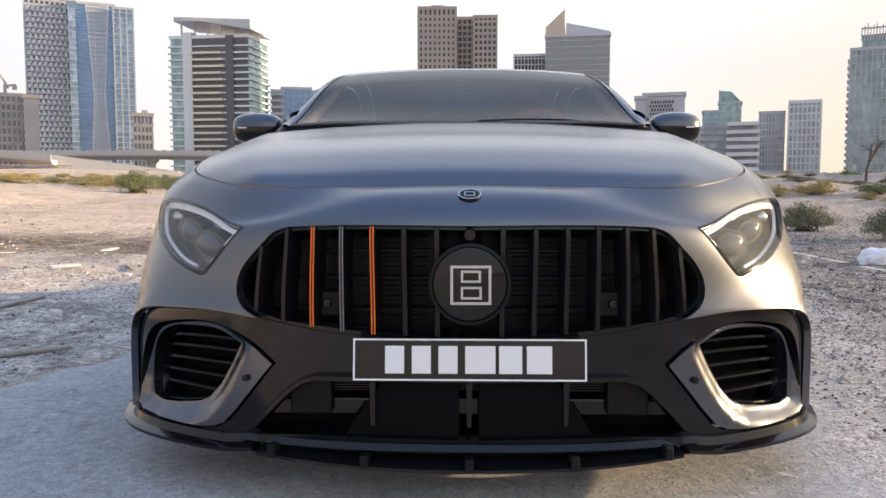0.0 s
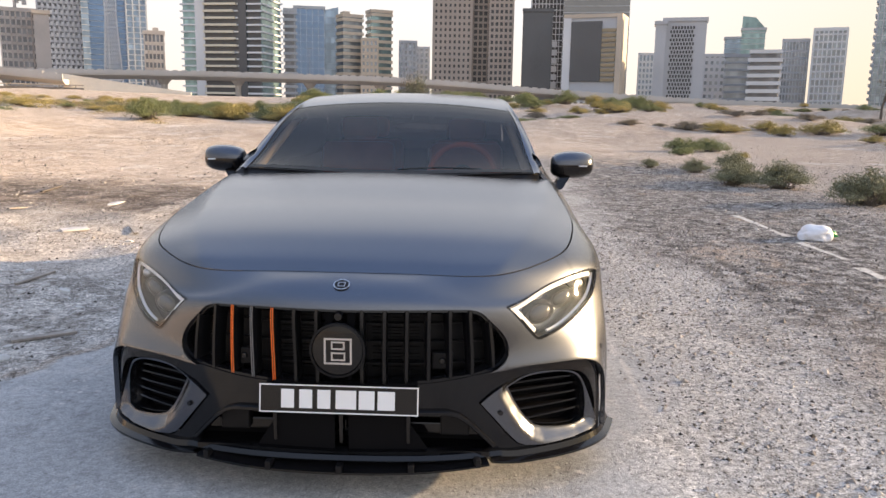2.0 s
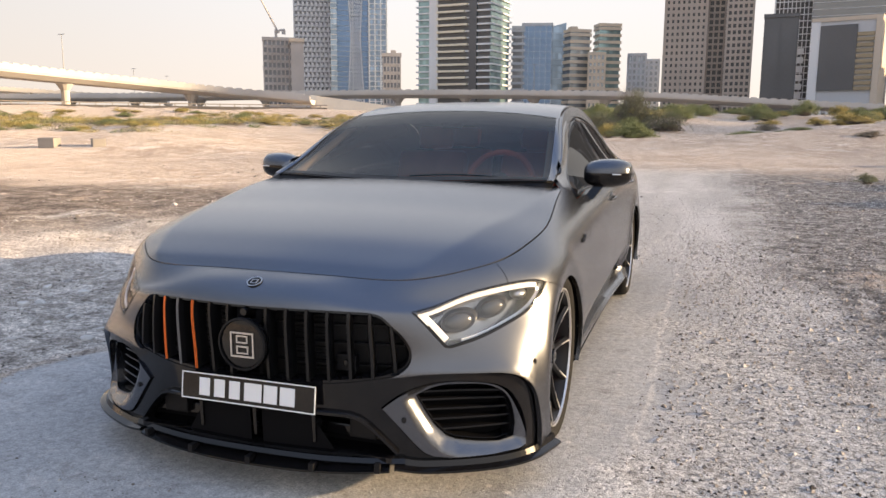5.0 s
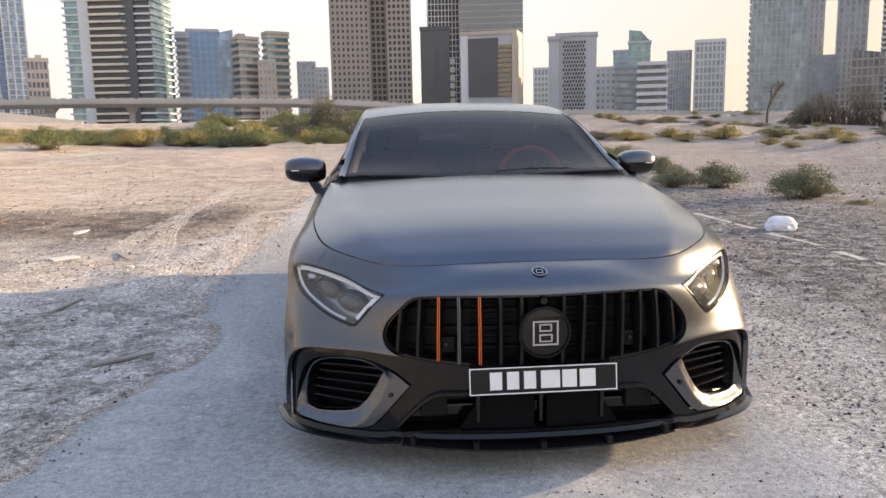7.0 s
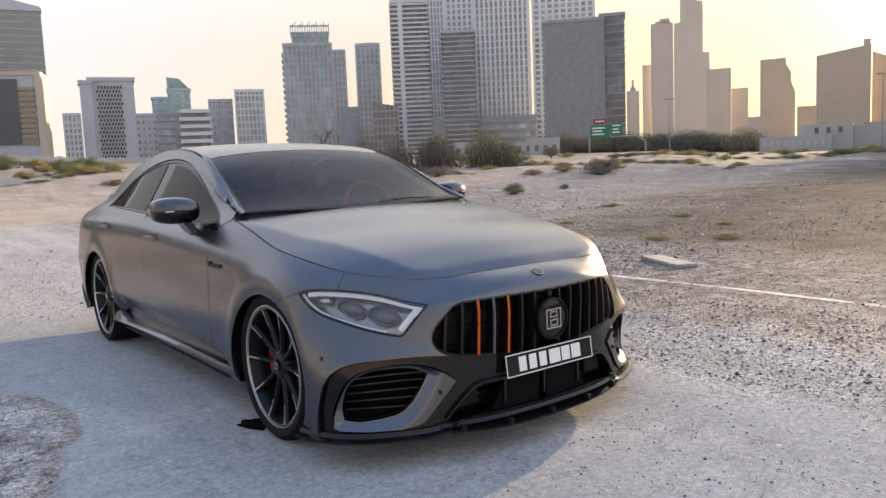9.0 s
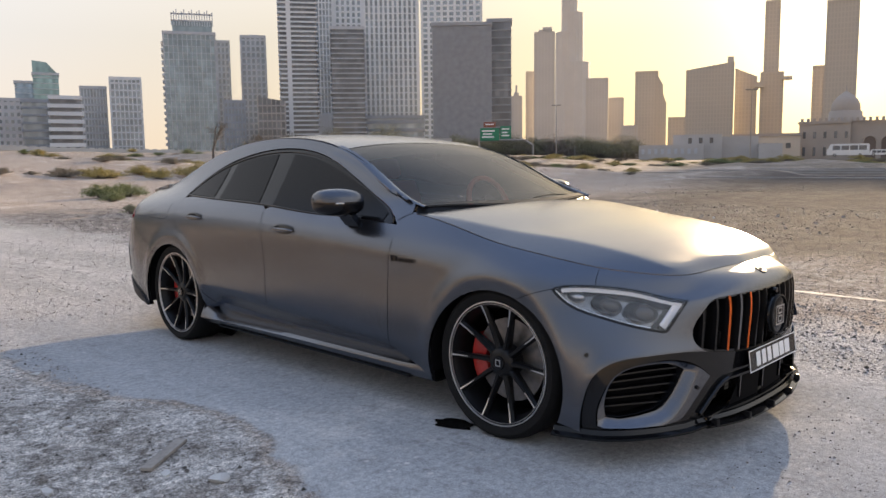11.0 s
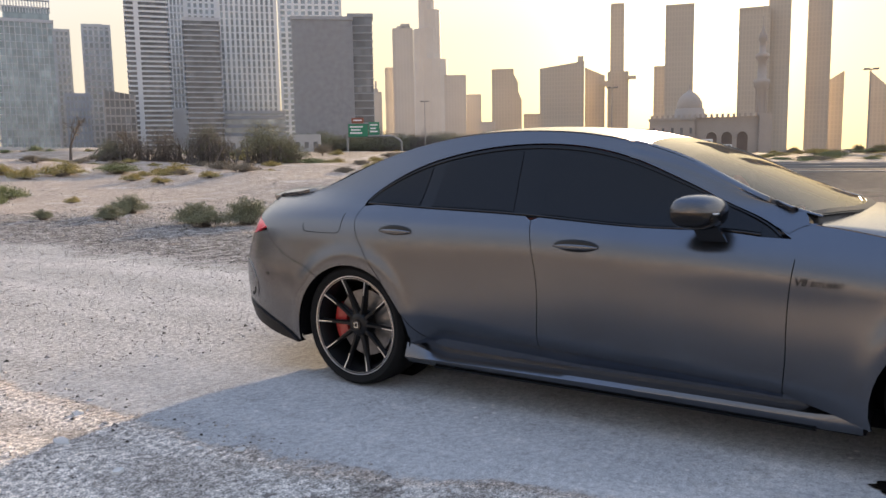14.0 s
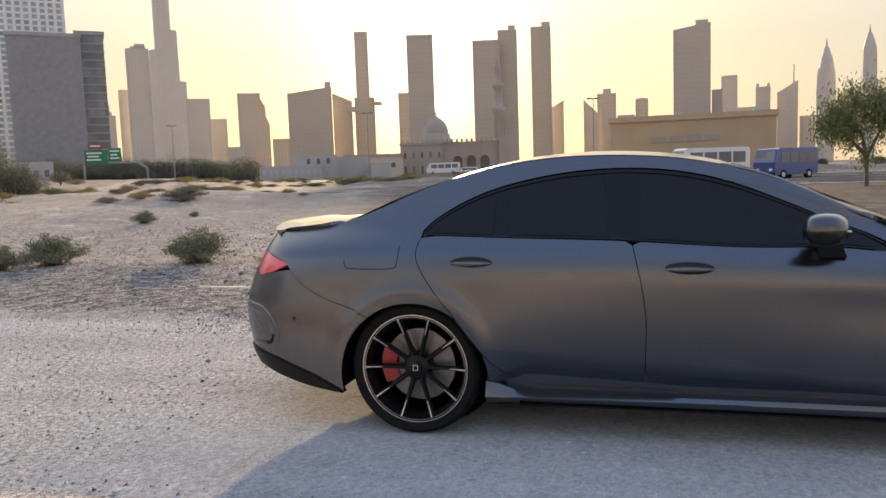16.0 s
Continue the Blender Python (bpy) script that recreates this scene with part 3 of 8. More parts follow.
for i in range(20):
    w = .27 + i * .0118
    for s0, s1 in ((-.26, -.10), (.10, .27)):
        rib("radiator_fin", [(s, w) for s in np.linspace(s0, s1, 5)], .003, .004, INNER if i % 2 else DULL, grille, lift=-.084)
for s in (-.335, .335):
    bm = bmesh.new()
    p = skin([s], [.30])[0]
    block(bm, (p[0] - .035, p[1] + .045, p[2] - .012), (p[0] + .035, p[1] + .075, p[2] + .045))
    part("sensor_box", bm, DULL, grille, bevel=.004)
    bm = bmesh.new()
    rod(bm, (p[0], p[1] + .05, p[2] + .018), (p[0], p[1] + .036, p[2] + .018), .012, .010, 20)
    part("parking_sensor", bm, BLACK, grille, bevel=.002, smooth=True)

# round emblem in front of the grille, with a plain outlined plaque
emblem = empty("emblem", pose(0, -.862, .547, 90), "black round emblem with silver outlined plaque", parent=car)
bm = bmesh.new()
bmesh.ops.create_cone(bm, segments=64, radius1=.090, radius2=.084, depth=.03, cap_ends=True, matrix=Matrix.Translation((0, 0, .012)))
part("disc", bm, BLACK, emblem, smooth=True, bevel=.004)
bm = bmesh.new()
ring_verts = []
for j, (r, z) in enumerate(((.0905, .018), (.0905, .030), (.0835, .032), (.0835, .024))):
    ring_verts.append([bm.verts.new((r * math.cos(t), r * math.sin(t), z)) for t in np.linspace(0, 2 * math.pi, 64, endpoint=False)])
for a, b in zip(ring_verts, ring_verts[1:] + ring_verts[:1]):
    for i in range(64):
        bm.faces.new((a[i], a[(i + 1) % 64], b[(i + 1) % 64], b[i]))
part("outer_ring", bm, DULL, emblem, smooth=True)


def frame_bars(x0, x1, y0, y1, t, z0, z1):
    bm = bmesh.new()
    block(bm, (x0, y0, z0), (x1, y0 + t, z1))
    block(bm, (x0, y1 - t, z0), (x1, y1, z1))
    block(bm, (x0, y0 + t, z0), (x0 + t, y1 - t, z1))
    block(bm, (x1 - t, y0 + t, z0), (x1, y1 - t, z1))
    return bm


part("plaque_outline", frame_bars(-.043, .047, -.045, .042, .006, .0275, .031), SILVER, emblem, "silver outline")
part("plaque_outline", frame_bars(-.020, .026, -.033, -.005, .005, .0275, .031), SILVER, emblem, "silver outline")
part("plaque_outline", frame_bars(-.020, .024, .004, .031, .005, .0275, .031), SILVER, emblem, "silver outline")
bm = bmesh.new()
rod(bm, (0, 0, .0), (0, 0, .03), .016, .012, 20)
cam_ob = part("grille_camera", bm, BLACK, grille, smooth=True)
cam_ob.matrix_basis = pose(0, -.846, .655, 90)

# small badge on the nose
p, n = skin([0], [.672])[0], skin_normal([0], [.672])[0]
badge = empty("nose_badge", Matrix.Translation(p) @ Vector(n).to_track_quat("Z", "Y").to_matrix().to_4x4(), parent=car)
bm = bmesh.new()
bmesh.ops.create_cone(bm, segments=40, radius1=.027, radius2=.026, depth=.006, cap_ends=True)
part("badge_disc", bm, DULL, badge, smooth=True)
bm = bmesh.new()
for j in range(40):
    t0, t1 = 2 * math.pi * j / 40, 2 * math.pi * (j + 1) / 40
    q = [bm.verts.new((r * math.cos(t), r * math.sin(t), .004)) for r, t in ((.027, t0), (.0235, t0), (.0235, t1), (.027, t1))]
    bm.faces.new(q)
bmesh.ops.remove_doubles(bm, verts=bm.verts, dist=1e-5)
part("badge_ring", bm, SILVER, badge)
part("badge_plaque", frame_bars(-.012, .012, -.011, .011, .0025, .003, .0045), SILVER, badge)

# number plate: black with a white edge and plain white bars
plate = empty("number_plate", pose(0, -.868, .374, 83), "black number plate with white edge and white bars", parent=car)
bm = bmesh.new()
block(bm, (-.262, -.047, -.004), (.262, .047, .002))
part("plate_back", bm, BLACK, plate, bevel=.002)
part("plate_edge", frame_bars(-.262, .262, -.047, .047, .004, .002, .0035), WHITE_PAINT, plate, "white edge")
for x0, x1 in ((-.19, -.147), (-.130, -.087), (-.070, -.027), (-.010, .058), (.066, .118), (.128, .185)):
    bm = bmesh.new()
    block(bm, (x0, -.031, .002), (x1, .031, .0035))
    part("plate_bar", bm, WHITE_PAINT, plate, bevel=.001)

# side intakes: dark pocket with curved slats
for side in (1, -1):
    pocket = panel("side_intake", sided(MESH_HOLE, side), INNER, front_bumper, h=.03, lift=-.11, depth=0, gap=-.012, label="black side air intake with slats")
    for j, w in enumerate((.088, .120, .152, .184, .212)):
        ss = span_across(np.array(MESH_HOLE), w)
        line = [(side * s, w + .008 * math.sin(2.5 * (s - ss[0]) / (ss[-1] - ss[0]))) for s in np.linspace(ss[0] - .004, ss[-1] + .004, 10)]
        rib("intake_slat", line, .011, .030, BLACK, pocket, lift=-.085)
    loop = np.array(MESH_HOLE)
    loop = np.concatenate([loop, loop[:1]])
    rib("intake_wall", sided(loop, side), .006, .05, BLACK, pocket, lift=-.105)
    bm = bmesh.new()
    p, n = skin([side * .545], [.135])[0], skin_normal([side * .545], [.135])[0]
    rod(bm, p, p + n * .012, .009, .008, 16)
    part("parking_sensor", bm, BLACK, front_bumper, smooth=True)
    bm = bmesh.new()
    s0, w0 = from_side([(-.475, .464)])[0]
    p, n = skin([side * s0], [w0])[0], skin_normal([side * s0], [w0])[0]
    rod(bm, p - n * .004, p + n * .003, .011, .0095, 20)
    part("parking_sensor", bm, BLACK, front_bumper, smooth=True)

# lower opening: cooler core, struts and cross bar
bm = bmesh.new()
block(bm, (-.56, -.66, .14), (.56, -.62, .36))
lower = part("lower_intake", bm, INNER, front_bumper, "black lower air intake with struts")
ridge = np.concatenate([np.array(LOWER[:7])[::-1] * (-1, 1), np.array(LOWER[1:7])]) + (0, .006)
rib("opening_ridge", resample(ridge, .02, False), .016, .018, BLACK, lower, lift=-.006)
for x in (-.225, 0, .225):
    p = skin([x], [.07])[0]
    bm = bmesh.new()
    q = [(x - .007, p[1] + .015, .316), (x + .007, p[1] + .015, .316), (x + .005, p[1] + .02, .205), (x - .005, p[1] + .02, .205)]
    a = [bm.verts.new(v) for v in q]
    b = [bm.verts.new((v[0], v[1] + .05, v[2])) for v in q]
    bm.faces.new(a), bm.faces.new(b[::-1])
    for i in range(4):
        bm.faces.new((a[i], b[i], b[(i + 1) % 4], a[(i + 1) % 4]))
    part("strut", bm, BLACK, lower, bevel=.002)
bm = bmesh.new()
block(bm, (-.52, -.735, .206), (.52, -.70, .250))
part("cross_beam", bm, BLACK, lower, bevel=.006)
for i in range(9):
    bm = bmesh.new()
    block(bm, (-.46, -.725, .266 + i * .0062), (.46, -.705, .2690 + i * .0062))
    part("cooler_fin", bm, BAR, lower)
for side in (1, -1):
    bm = bmesh.new()
    block(bm, (side * .33, -.76, .215), (side * .43, -.70, .31))
    part("cooler_mount", bm, DULL, lower, bevel=.006)
bm = bmesh.new()
block(bm, (-.50, -.80, .160), (.50, -.60, .178))
part("intake_floor", bm, BLACK, lower)


def sweep(name, line, profile, mat, parent, label="", closed=False, smooth=False):
    """A profile of (out, up) swept along a level line of (x, y, z): out is to the right of the way along it."""
    p = np.asarray(line, float)
    t = np.gradient(p[:, :2], axis=0)
    t /= np.linalg.norm(t, axis=1)[:, None]
    out = np.stack([t[:, 1], -t[:, 0], 0 * t[:, 0]], 1)
    prof = profile if callable(profile) else (lambda f: profile)
    verts, faces, m = [], [], len(prof(0))
    for i in range(len(p)):
        verts += [p[i] + out[i] * a + (0, 0, b) for a, b in prof(i / (len(p) - 1))]
    for i in range(len(p) - 1):
        faces += [(i * m + j, i * m + (j + 1) % m, (i + 1) * m + (j + 1) % m, (i + 1) * m + j) for j in range(m)]
    faces += [tuple(range(m))[::-1], tuple((len(p) - 1) * m + j for j in range(m))]
    ob = mesh_object(name, verts, faces, mat, parent, smooth, label)
    if smooth:
        ob.data.set_sharp_from_angle(angle=radians(35))
    return ob


# front lip in two steps: side blades and a lower middle splitter with fins
front_lip = empty("front_lip", None, "gloss black front lip with small fins", parent=car)
for side in (1, -1):
    ss = np.linspace(.515, 1.16, 28)
    line = skin(side * ss, np.full(28, .0))
    line[:, 2] = .132 + .012 * np.clip((.60 - ss) / .085, 0, 1)
    if side < 0:
        line = line[::-1]
    sweep("side_blade", line, [(-.05, -.012), (.018, -.012), (.036, -.004), (.036, .004), (.014, .012), (.006, .03), (-.05, .03)], BLACK, front_lip)
line = skin(np.linspace(-.55, .55, 36), np.full(36, .0))
line[:, 2] = .155
sweep("intake_sill", line, [(-.06, -.008), (.012, -.006), (.022, .004), (.012, .018), (-.06, .022)], BLACK, front_lip)
line = skin(np.linspace(-.50, .50, 36), np.full(36, .0))
line[:, 2] = .118 + .018 * np.linspace(-1, 1, 36) ** 2
sweep("splitter", line, [(-.09, -.008), (.022, -.010), (.040, -.002), (.040, .005), (.02, .012), (-.02, .028), (-.09, .03)], BLACK, front_lip)
for s in (-.46, -.235, 0, .235, .46):
    p, n = skin([s], [0])[0], skin_normal([s], [0])[0]
    bm = bmesh.new()
    m = Matrix.Translation((p[0], p[1], .118 + .018 * (s / .5) ** 2)) @ Matrix.Rotation(math.atan2(n[0], -n[1]), 4, "Z")
    block(bm, (-.010, -.044, -.002), (.010, .0, .030), m)
    part("lip_fin", bm, DULL, front_lip, bevel=.003)

# headlamps
for side in (1, -1):
    lamp = empty("headlight", None, "slanted clear headlight with chrome light guide", parent=car)
    panel("lamp_bowl", sided(LAMP, side), LAMP_BOWL, lamp, h=.03, lift=-.075, depth=0, gap=-.004)
    edge = np.concatenate([LAMP, LAMP[:1]])
    rib("lamp_wall", sided(resample(edge, .02, False), side), .012, .075, DULL, lamp, lift=-.078)
    inner = shrink(LAMP, .015)
    rib("upper_guide", sided(resample(inner[1:34], .02, False), side), .025, .008, WHITE_PLASTIC, lamp, lift=-.024, label="chrome upper light guide")
    rib("lower_guide", sided(resample(inner[36:58], .02, False), side), .009, .008, WHITE_PLASTIC, lamp, lift=-.022, label="thin white lower light guide")
    fat = resample(np.array([(.618, .535), (.664, .466), (.703, .408)]), .01, False)
    rib("inner_guide", sided(fat, side), .036, .010, WHITE_PLASTIC, lamp, lift=-.03, label="broad white inner light guide")
    for s, w, r in ((.775, .52, .034), (.885, .565, .030)):
        p, n = skin([side * s], [w])[0], skin_normal([side * s], [w])[0]
        f = Vector((side * .25, -.95, -.02)).normalized()
        bm = bmesh.new()
        c = Vector(p) - Vector(n) * .055
        along = Vector(skin([side * (s + .04)], [w + .02])[0] - skin([side * (s - .04)], [w - .02])[0]).normalized()
        up = f.cross(along).normalized()
        basis = Matrix((along, f, up)).transposed().to_4x4()
        wide = Matrix.Translation(c) @ basis @ Matrix.Diagonal((1.55, 1, .95, 1)) @ basis.inverted() @ Matrix.Translation(-c)
        rod(bm, c - f * .02, c + f * .025, r * 1.22, r * 1.1, 28)
        bm.transform(wide)
        pod = part("projector", bm, LAMP_POD, lamp, smooth=True)
        bm = bmesh.new()
        bmesh.ops.create_uvsphere(bm, u_segments=24, v_segments=12, radius=r * .95, matrix=wide @ Matrix.Translation(c + f * .012))
        part("projector_lens", bm, LENS, pod, smooth=True)
    for s0, w0 in ((.99, .60),):
        p, n = skin([side * s0], [w0])[0], skin_normal([side * s0], [w0])[0]
        bm = bmesh.new()
        bmesh.ops.create_uvsphere(bm, u_segments=20, v_segments=10, radius=.03, matrix=Matrix.Translation(Vector(p) - Vector(n) * .055) @ Matrix.Diagonal((1, 1.4, .7, 1)))
        part("reflector", bm, SILVER, lamp, smooth=True)
    cover = panel("lamp_cover", sided(LAMP, side), LAMP_GLASS, lamp, h=.025, lift=.001, depth=.004, gap=.004)
    cover.visible_shadow = False
    rib("lamp_seal", sided(resample(edge, .02, False), side), .008, .006, BLACK, lamp, lift=-.005)
    rib("lamp_gasket", sided(resample(shrink(LAMP, .004)[len(LAMP_UP) - 1:], .02, False), side), .010, .005, BLACK, lamp, lift=-.003)

# bonnet: a patch between its four edges
def hood_patch(nu=96, nv=56):
    v = np.linspace(0, 1, nv)
    front = skin(np.linspace(-HOOD_S, HOOD_S, nu), np.full(nu, .803))
    right = skin(HOOD_S + (HOOD_END - HOOD_S) * v, np.full(nv, .803))
    left = right * FLIP
    a = np.linspace(-1, 1, nu)
    rear = np.stack([right[-1, 0] * a, right[-1, 1] - .13 * (1 - a ** 2), right[-1, 2] + .028 * (1 - a ** 2)], 1)
    u, w = np.linspace(0, 1, nu)[:, None, None], v[None, :, None]
    ruled = (1 - w) * front[:, None] + w * rear[:, None] + (1 - u) * left[None] + u * right[None]
    corner = (1 - u) * (1 - w) * front[0] + u * (1 - w) * front[-1] + (1 - u) * w * rear[0] + u * w * rear[-1]
    p = ruled - corner
    p[..., 2] += (.012 * np.sin(math.pi * u) ** .8 * np.sin(math.pi * w) ** .8)[..., 0]
    # creases from the screen's corners to the front corners: a nearly flat middle, sides falling away
    a = np.abs(2 * u - 1)
    reach = np.maximum(.215 * np.sin(math.pi * w ** .6), .012)
    fall = .5 * ((1 - a) / reach + 1 - np.sqrt(((1 - a) / reach - 1) ** 2 + .004))
    ends = np.clip(w / .04, 0, 1) * np.clip((1 - w) / .04, 0, 1)
    p[..., 2] += (.205 * reach * fall * ends)[..., 0]
    return p


H = hood_patch()
nu, nv = H.shape[:2]
verts = H.reshape(-1, 3).tolist()
faces = [(i * nv + j, (i + 1) * nv + j, (i + 1) * nv + j + 1, i * nv + j + 1) for i in range(nu - 1) for j in range(nv - 1)]
edge_ids = [i * nv for i in range(nu)] + [(nu - 1) * nv + j for j in range(1, nv)] + [i * nv + nv - 1 for i in range(nu - 2, -1, -1)] + [j for j in range(nv - 2, 0, -1)]
base = len(verts)
verts += [tuple(np.array(verts[i]) - (0, 0, .0005)) for i in edge_ids] + [tuple(np.array(verts[i]) - (0, 0, .02)) for i in edge_ids]
ne = len(edge_ids)
faces += [(base + i, base + ne + i, base + ne + (i + 1) % ne, base + (i + 1) % ne) for i in range(ne)]
hood = mesh_object("hood", verts, faces, PAINT, car, True, "satin grey bonnet")
hood.data.set_sharp_from_angle(angle=radians(40))

# side panels
DLO_TOP = rounded([(2.235, .744), (2.39, .862), (2.55, .955), (2.70, .990), (2.856, 1.010), (3.179, 1.026), (3.485, 1.022), (3.886, 1.000), (4.10, .972), (4.271, .915), (4.36, .850), (4.385, .815)], 5)
DLO_LOW = rounded([(4.385, .803), (4.18, .803), (3.98, .801), (3.359, .795), (2.793, .789), (2.40, .762), (2.235, .740)], 5)
DLO = np.concatenate([DLO_TOP, DLO_LOW[:-1]])
DLO_OUT = shrink(DLO, -.014)
GAP_F = from_side([(.66, .93), (.672, .84), (.69, .62), (.69, .45), (.70, .315)])
GAP_B = from_side([(1.852, 1.0), (1.835, .93), (1.818, .852), (1.786, .637), (1.789, .45), (1.792, .315)])
GAP_R = from_side([(2.90, 1.015), (2.913, .938), (2.843, .794), (2.75, .672), (2.646, .537), (2.56, .428), (2.506, .368), (2.45, .328), (2.394, .315)])
SILL_W = .100
k = int(np.argmin(np.abs(ARCH_R[:, 0] - from_side([(3.165, .66)])[0, 0]) + (np.arange(len(ARCH_R)) < 10)))
TAIL_SEAM = np.concatenate([from_side([(3.645, .875), (3.57, .80), (3.482, .741), (3.36, .69), (3.25, .655)]), ARCH_R[k:k + 1]])
ARCH_R_WING, ARCH_R_TAIL = ARCH_R[:k], ARCH_R[k + 1:]
for side in (1, -1):
    nm = "front_fender"
    top_line = resample([(.93, .797), (1.3, .797), (1.7, .797), (HOOD_END - .01, .800)], .05, False)
    fender = np.concatenate([LAMP_UP[LAMP_SPLIT - 1:][::-1], top_line, [(HOOD_END + .05, .775), (2.20, .748)], rounded(GAP_F, 4)[2:], [(2.135, SILL_W), (ARCH_F[-1, 0] + .01, SILL_W - .05)], ARCH_F_TAIL[::-1][2:]])
    panel(nm, sided(fender, side), PAINT, car, h=.026, label="satin grey front wing")
    panel("wing_top_seam", sided([(.925, .80), (.935, .80), (.885, .665), (.875, .665)], side), INNER, car, h=.03, lift=-.01, depth=0)
    gf, gb, gr = rounded(GAP_F, 4), rounded(GAP_B, 4), rounded(GAP_R, 4)
    low_f = DLO_OUT[len(DLO_TOP):]
    low_f = low_f[np.argsort(-low_f[:, 0])]
    front_low = low_f[(low_f[:, 0] < gb[0, 0] - .01) & (low_f[:, 0] > gf[0, 0] + .03)]
    rear_low = low_f[(low_f[:, 0] < 4.37) & (low_f[:, 0] > gb[0, 0] + .01)]
    fd = np.concatenate([front_low[::-1], gb[(gb[:, 1] < .775)], [(gb[-1, 0], SILL_W), (gf[-1, 0], SILL_W)], gf[::-1]])
    front_door = panel("front_door", sided(fd, side), PAINT, car, h=.03, label="satin grey front door")
    rd = np.concatenate([rear_low[::-1], gr[(gr[:, 1] < .79)], [(gb[-1, 0] + .2, SILL_W), (gb[-1, 0], SILL_W)], gb[::-1][gb[::-1][:, 1] < .775]])
    rear_door = panel("rear_door", sided(rd, side), PAINT, car, h=.03, label="satin grey rear door")
    # upper frame and rear wing in one pressing
    up = DLO_OUT[:len(DLO_TOP)]
    up = up[(up[:, 1] > .75)]
    ts = rounded(TAIL_SEAM, 4)
    tail_lamp = np.concatenate([from_side([(3.645, .880), (3.70, .905), (3.78, .928)]), [(LONG[14] - .10, .685), (LONG[14] + .10, .68), (LONG[14] + .10, .60), (LONG[14] - .04, .565)], from_side([(3.86, .812), (3.75, .838)])])
    quarter = np.concatenate([[(HOOD_END + .02, .80), (HOOD_END + .06, .776), (2.205, .752)], up, gr[gr[:, 1] < .795], [(ARCH_R[0, 0] - .05, SILL_W - .02)], ARCH_R_WING, ts[::-1], tail_lamp[1:4], [(LONG[14] + .10, 1.078)], [(s, 1.078) for s in np.linspace(LONG[14], HOOD_END + .06, 60)]])
    quarter_panel = panel("rear_wing", sided(quarter, side), PAINT, car, h=.03, label="satin grey rear wing and roof side")
    flap = resample(from_side([(3.006, .975), (3.008, .90), (3.014, .878), (3.034, .866), (3.10, .864), (3.18, .864), (3.25, .865), (3.285, .868), (3.300, .880), (3.306, .91)]), .01, False)
    rib("fuel_flap_gap", sided(flap, side), .004, .0012, INNER, quarter_panel, lift=-.0006)
    # dark window band and panes
    surround = panel("window_surround", sided(DLO_OUT, side), WINDOW_BLACK, car, h=.05, lift=-.007, depth=.004, gap=.001, label="black window surround")
    fw = np.concatenate([DLO[(DLO[:, 0] < 3.335) & (DLO[:, 0] > 2.30)]])
    rw = DLO[(DLO[:, 0] > 3.45) & (DLO[:, 0] < 3.965)]
    qw = DLO[(DLO[:, 0] > 3.995)]
    for nm, poly in (("front_side_window", fw), ("rear_side_window", rw), ("quarter_window", qw)):
        c = poly.mean(0)
        poly = poly[np.argsort(np.arctan2(poly[:, 1] - c[1], (poly[:, 0] - c[0]) * .35))]
        panel(nm, sided(poly, side), SIDE_GLASS, surround, h=.05, lift=-.0035, depth=.003, gap=.006)
    rib("window_moulding", sided(resample(shrink(DLO, -.004)[len(DLO_TOP):], .05, False), side), .010, .006, BLACK, surround, lift=-.006)
    rib("window_moulding", sided(resample(shrink(DLO, -.004)[:len(DLO_TOP)], .05, False), side), .010, .006, BLACK, surround, lift=-.006)
    # tail lamp
    panel("tail_light", sided(tail_lamp, side), TAIL_RED, car, h=.03, gap=.002, label="red wraparound tail light")
    # skirt with an upward chamfer
    ys = np.linspace(.405, 2.565, 40)
    line = np.stack([side * (.884 + .012 * ((ys - 1.48) / 1.1) ** 2), ys, 0 * ys + .2], 1)
    if side < 0:
        line = line[::-1]

    def skirt(f):
        back = f if side > 0 else 1 - f
        out = .020 + .030 * back ** 1.4
        e = min(1, min(f, 1 - f) / .10)
        e = e * e * (3 - 2 * e)
        up = (.05 if (f > .5) == (side > 0) else .012) * (1 - e)
        return [(-.11, -.012), (.008, -.012), (.010 + .3 * out, .004), (.010 + .5 * out, .012), (out, .022), (out, .028), (.010 + .2 * out, .046 + up), (-.034, .056 + up), (-.020, .146 + up), (-.11, .146 + up)]
    skirt_ob = sweep("side_skirt", line, skirt, PAINT, car, "satin grey side skirt with black blade", smooth=True)
    sweep("skirt_blade", line[3:-3], [(-.04, -.026), (.004, -.026), (.014, -.022), (.016, -.014), (-.04, -.014)], BLACK, skirt_ob)
    # handles in scooped recesses
    for door, (yc, zc), long in ((front_door, (1.592, .860), .118), (rear_door, (2.622, .890), .112)):
        s0, w0 = from_side([(yc, zc)])[0]
        p, n = skin([side * s0], [w0])[0], Vector(skin_normal([side * s0], [w0])[0])
        m = Matrix.Translation(p) @ Matrix((Vector((0, 1, 0)), Vector((0, 0, 1)), Vector((side, 0, 0)))).transposed().to_4x4()
        bm = bmesh.new()
        bmesh.ops.create_uvsphere(bm, u_segments=28, v_segments=12, radius=1, matrix=m @ Matrix.Translation((0, 0, -.004)) @ Matrix.Diagonal((long, .036, .009, 1)))
        part("handle_recess", bm, BLACK, door, smooth=True)
        bm = bmesh.new()
        for i in range(13):
            f = -1 + i / 6
            for a in range(8):
                t = a * math.pi / 4
                bm.verts.new(m @ Vector((f * long * .93, .012 * math.cos(t) * (1 - .75 * abs(f) ** 3) + .002, .018 * (1 - .7 * f ** 4) + .008 * math.sin(t) * (1 - .6 * abs(f) ** 3))))
        bm.verts.ensure_lookup_table()
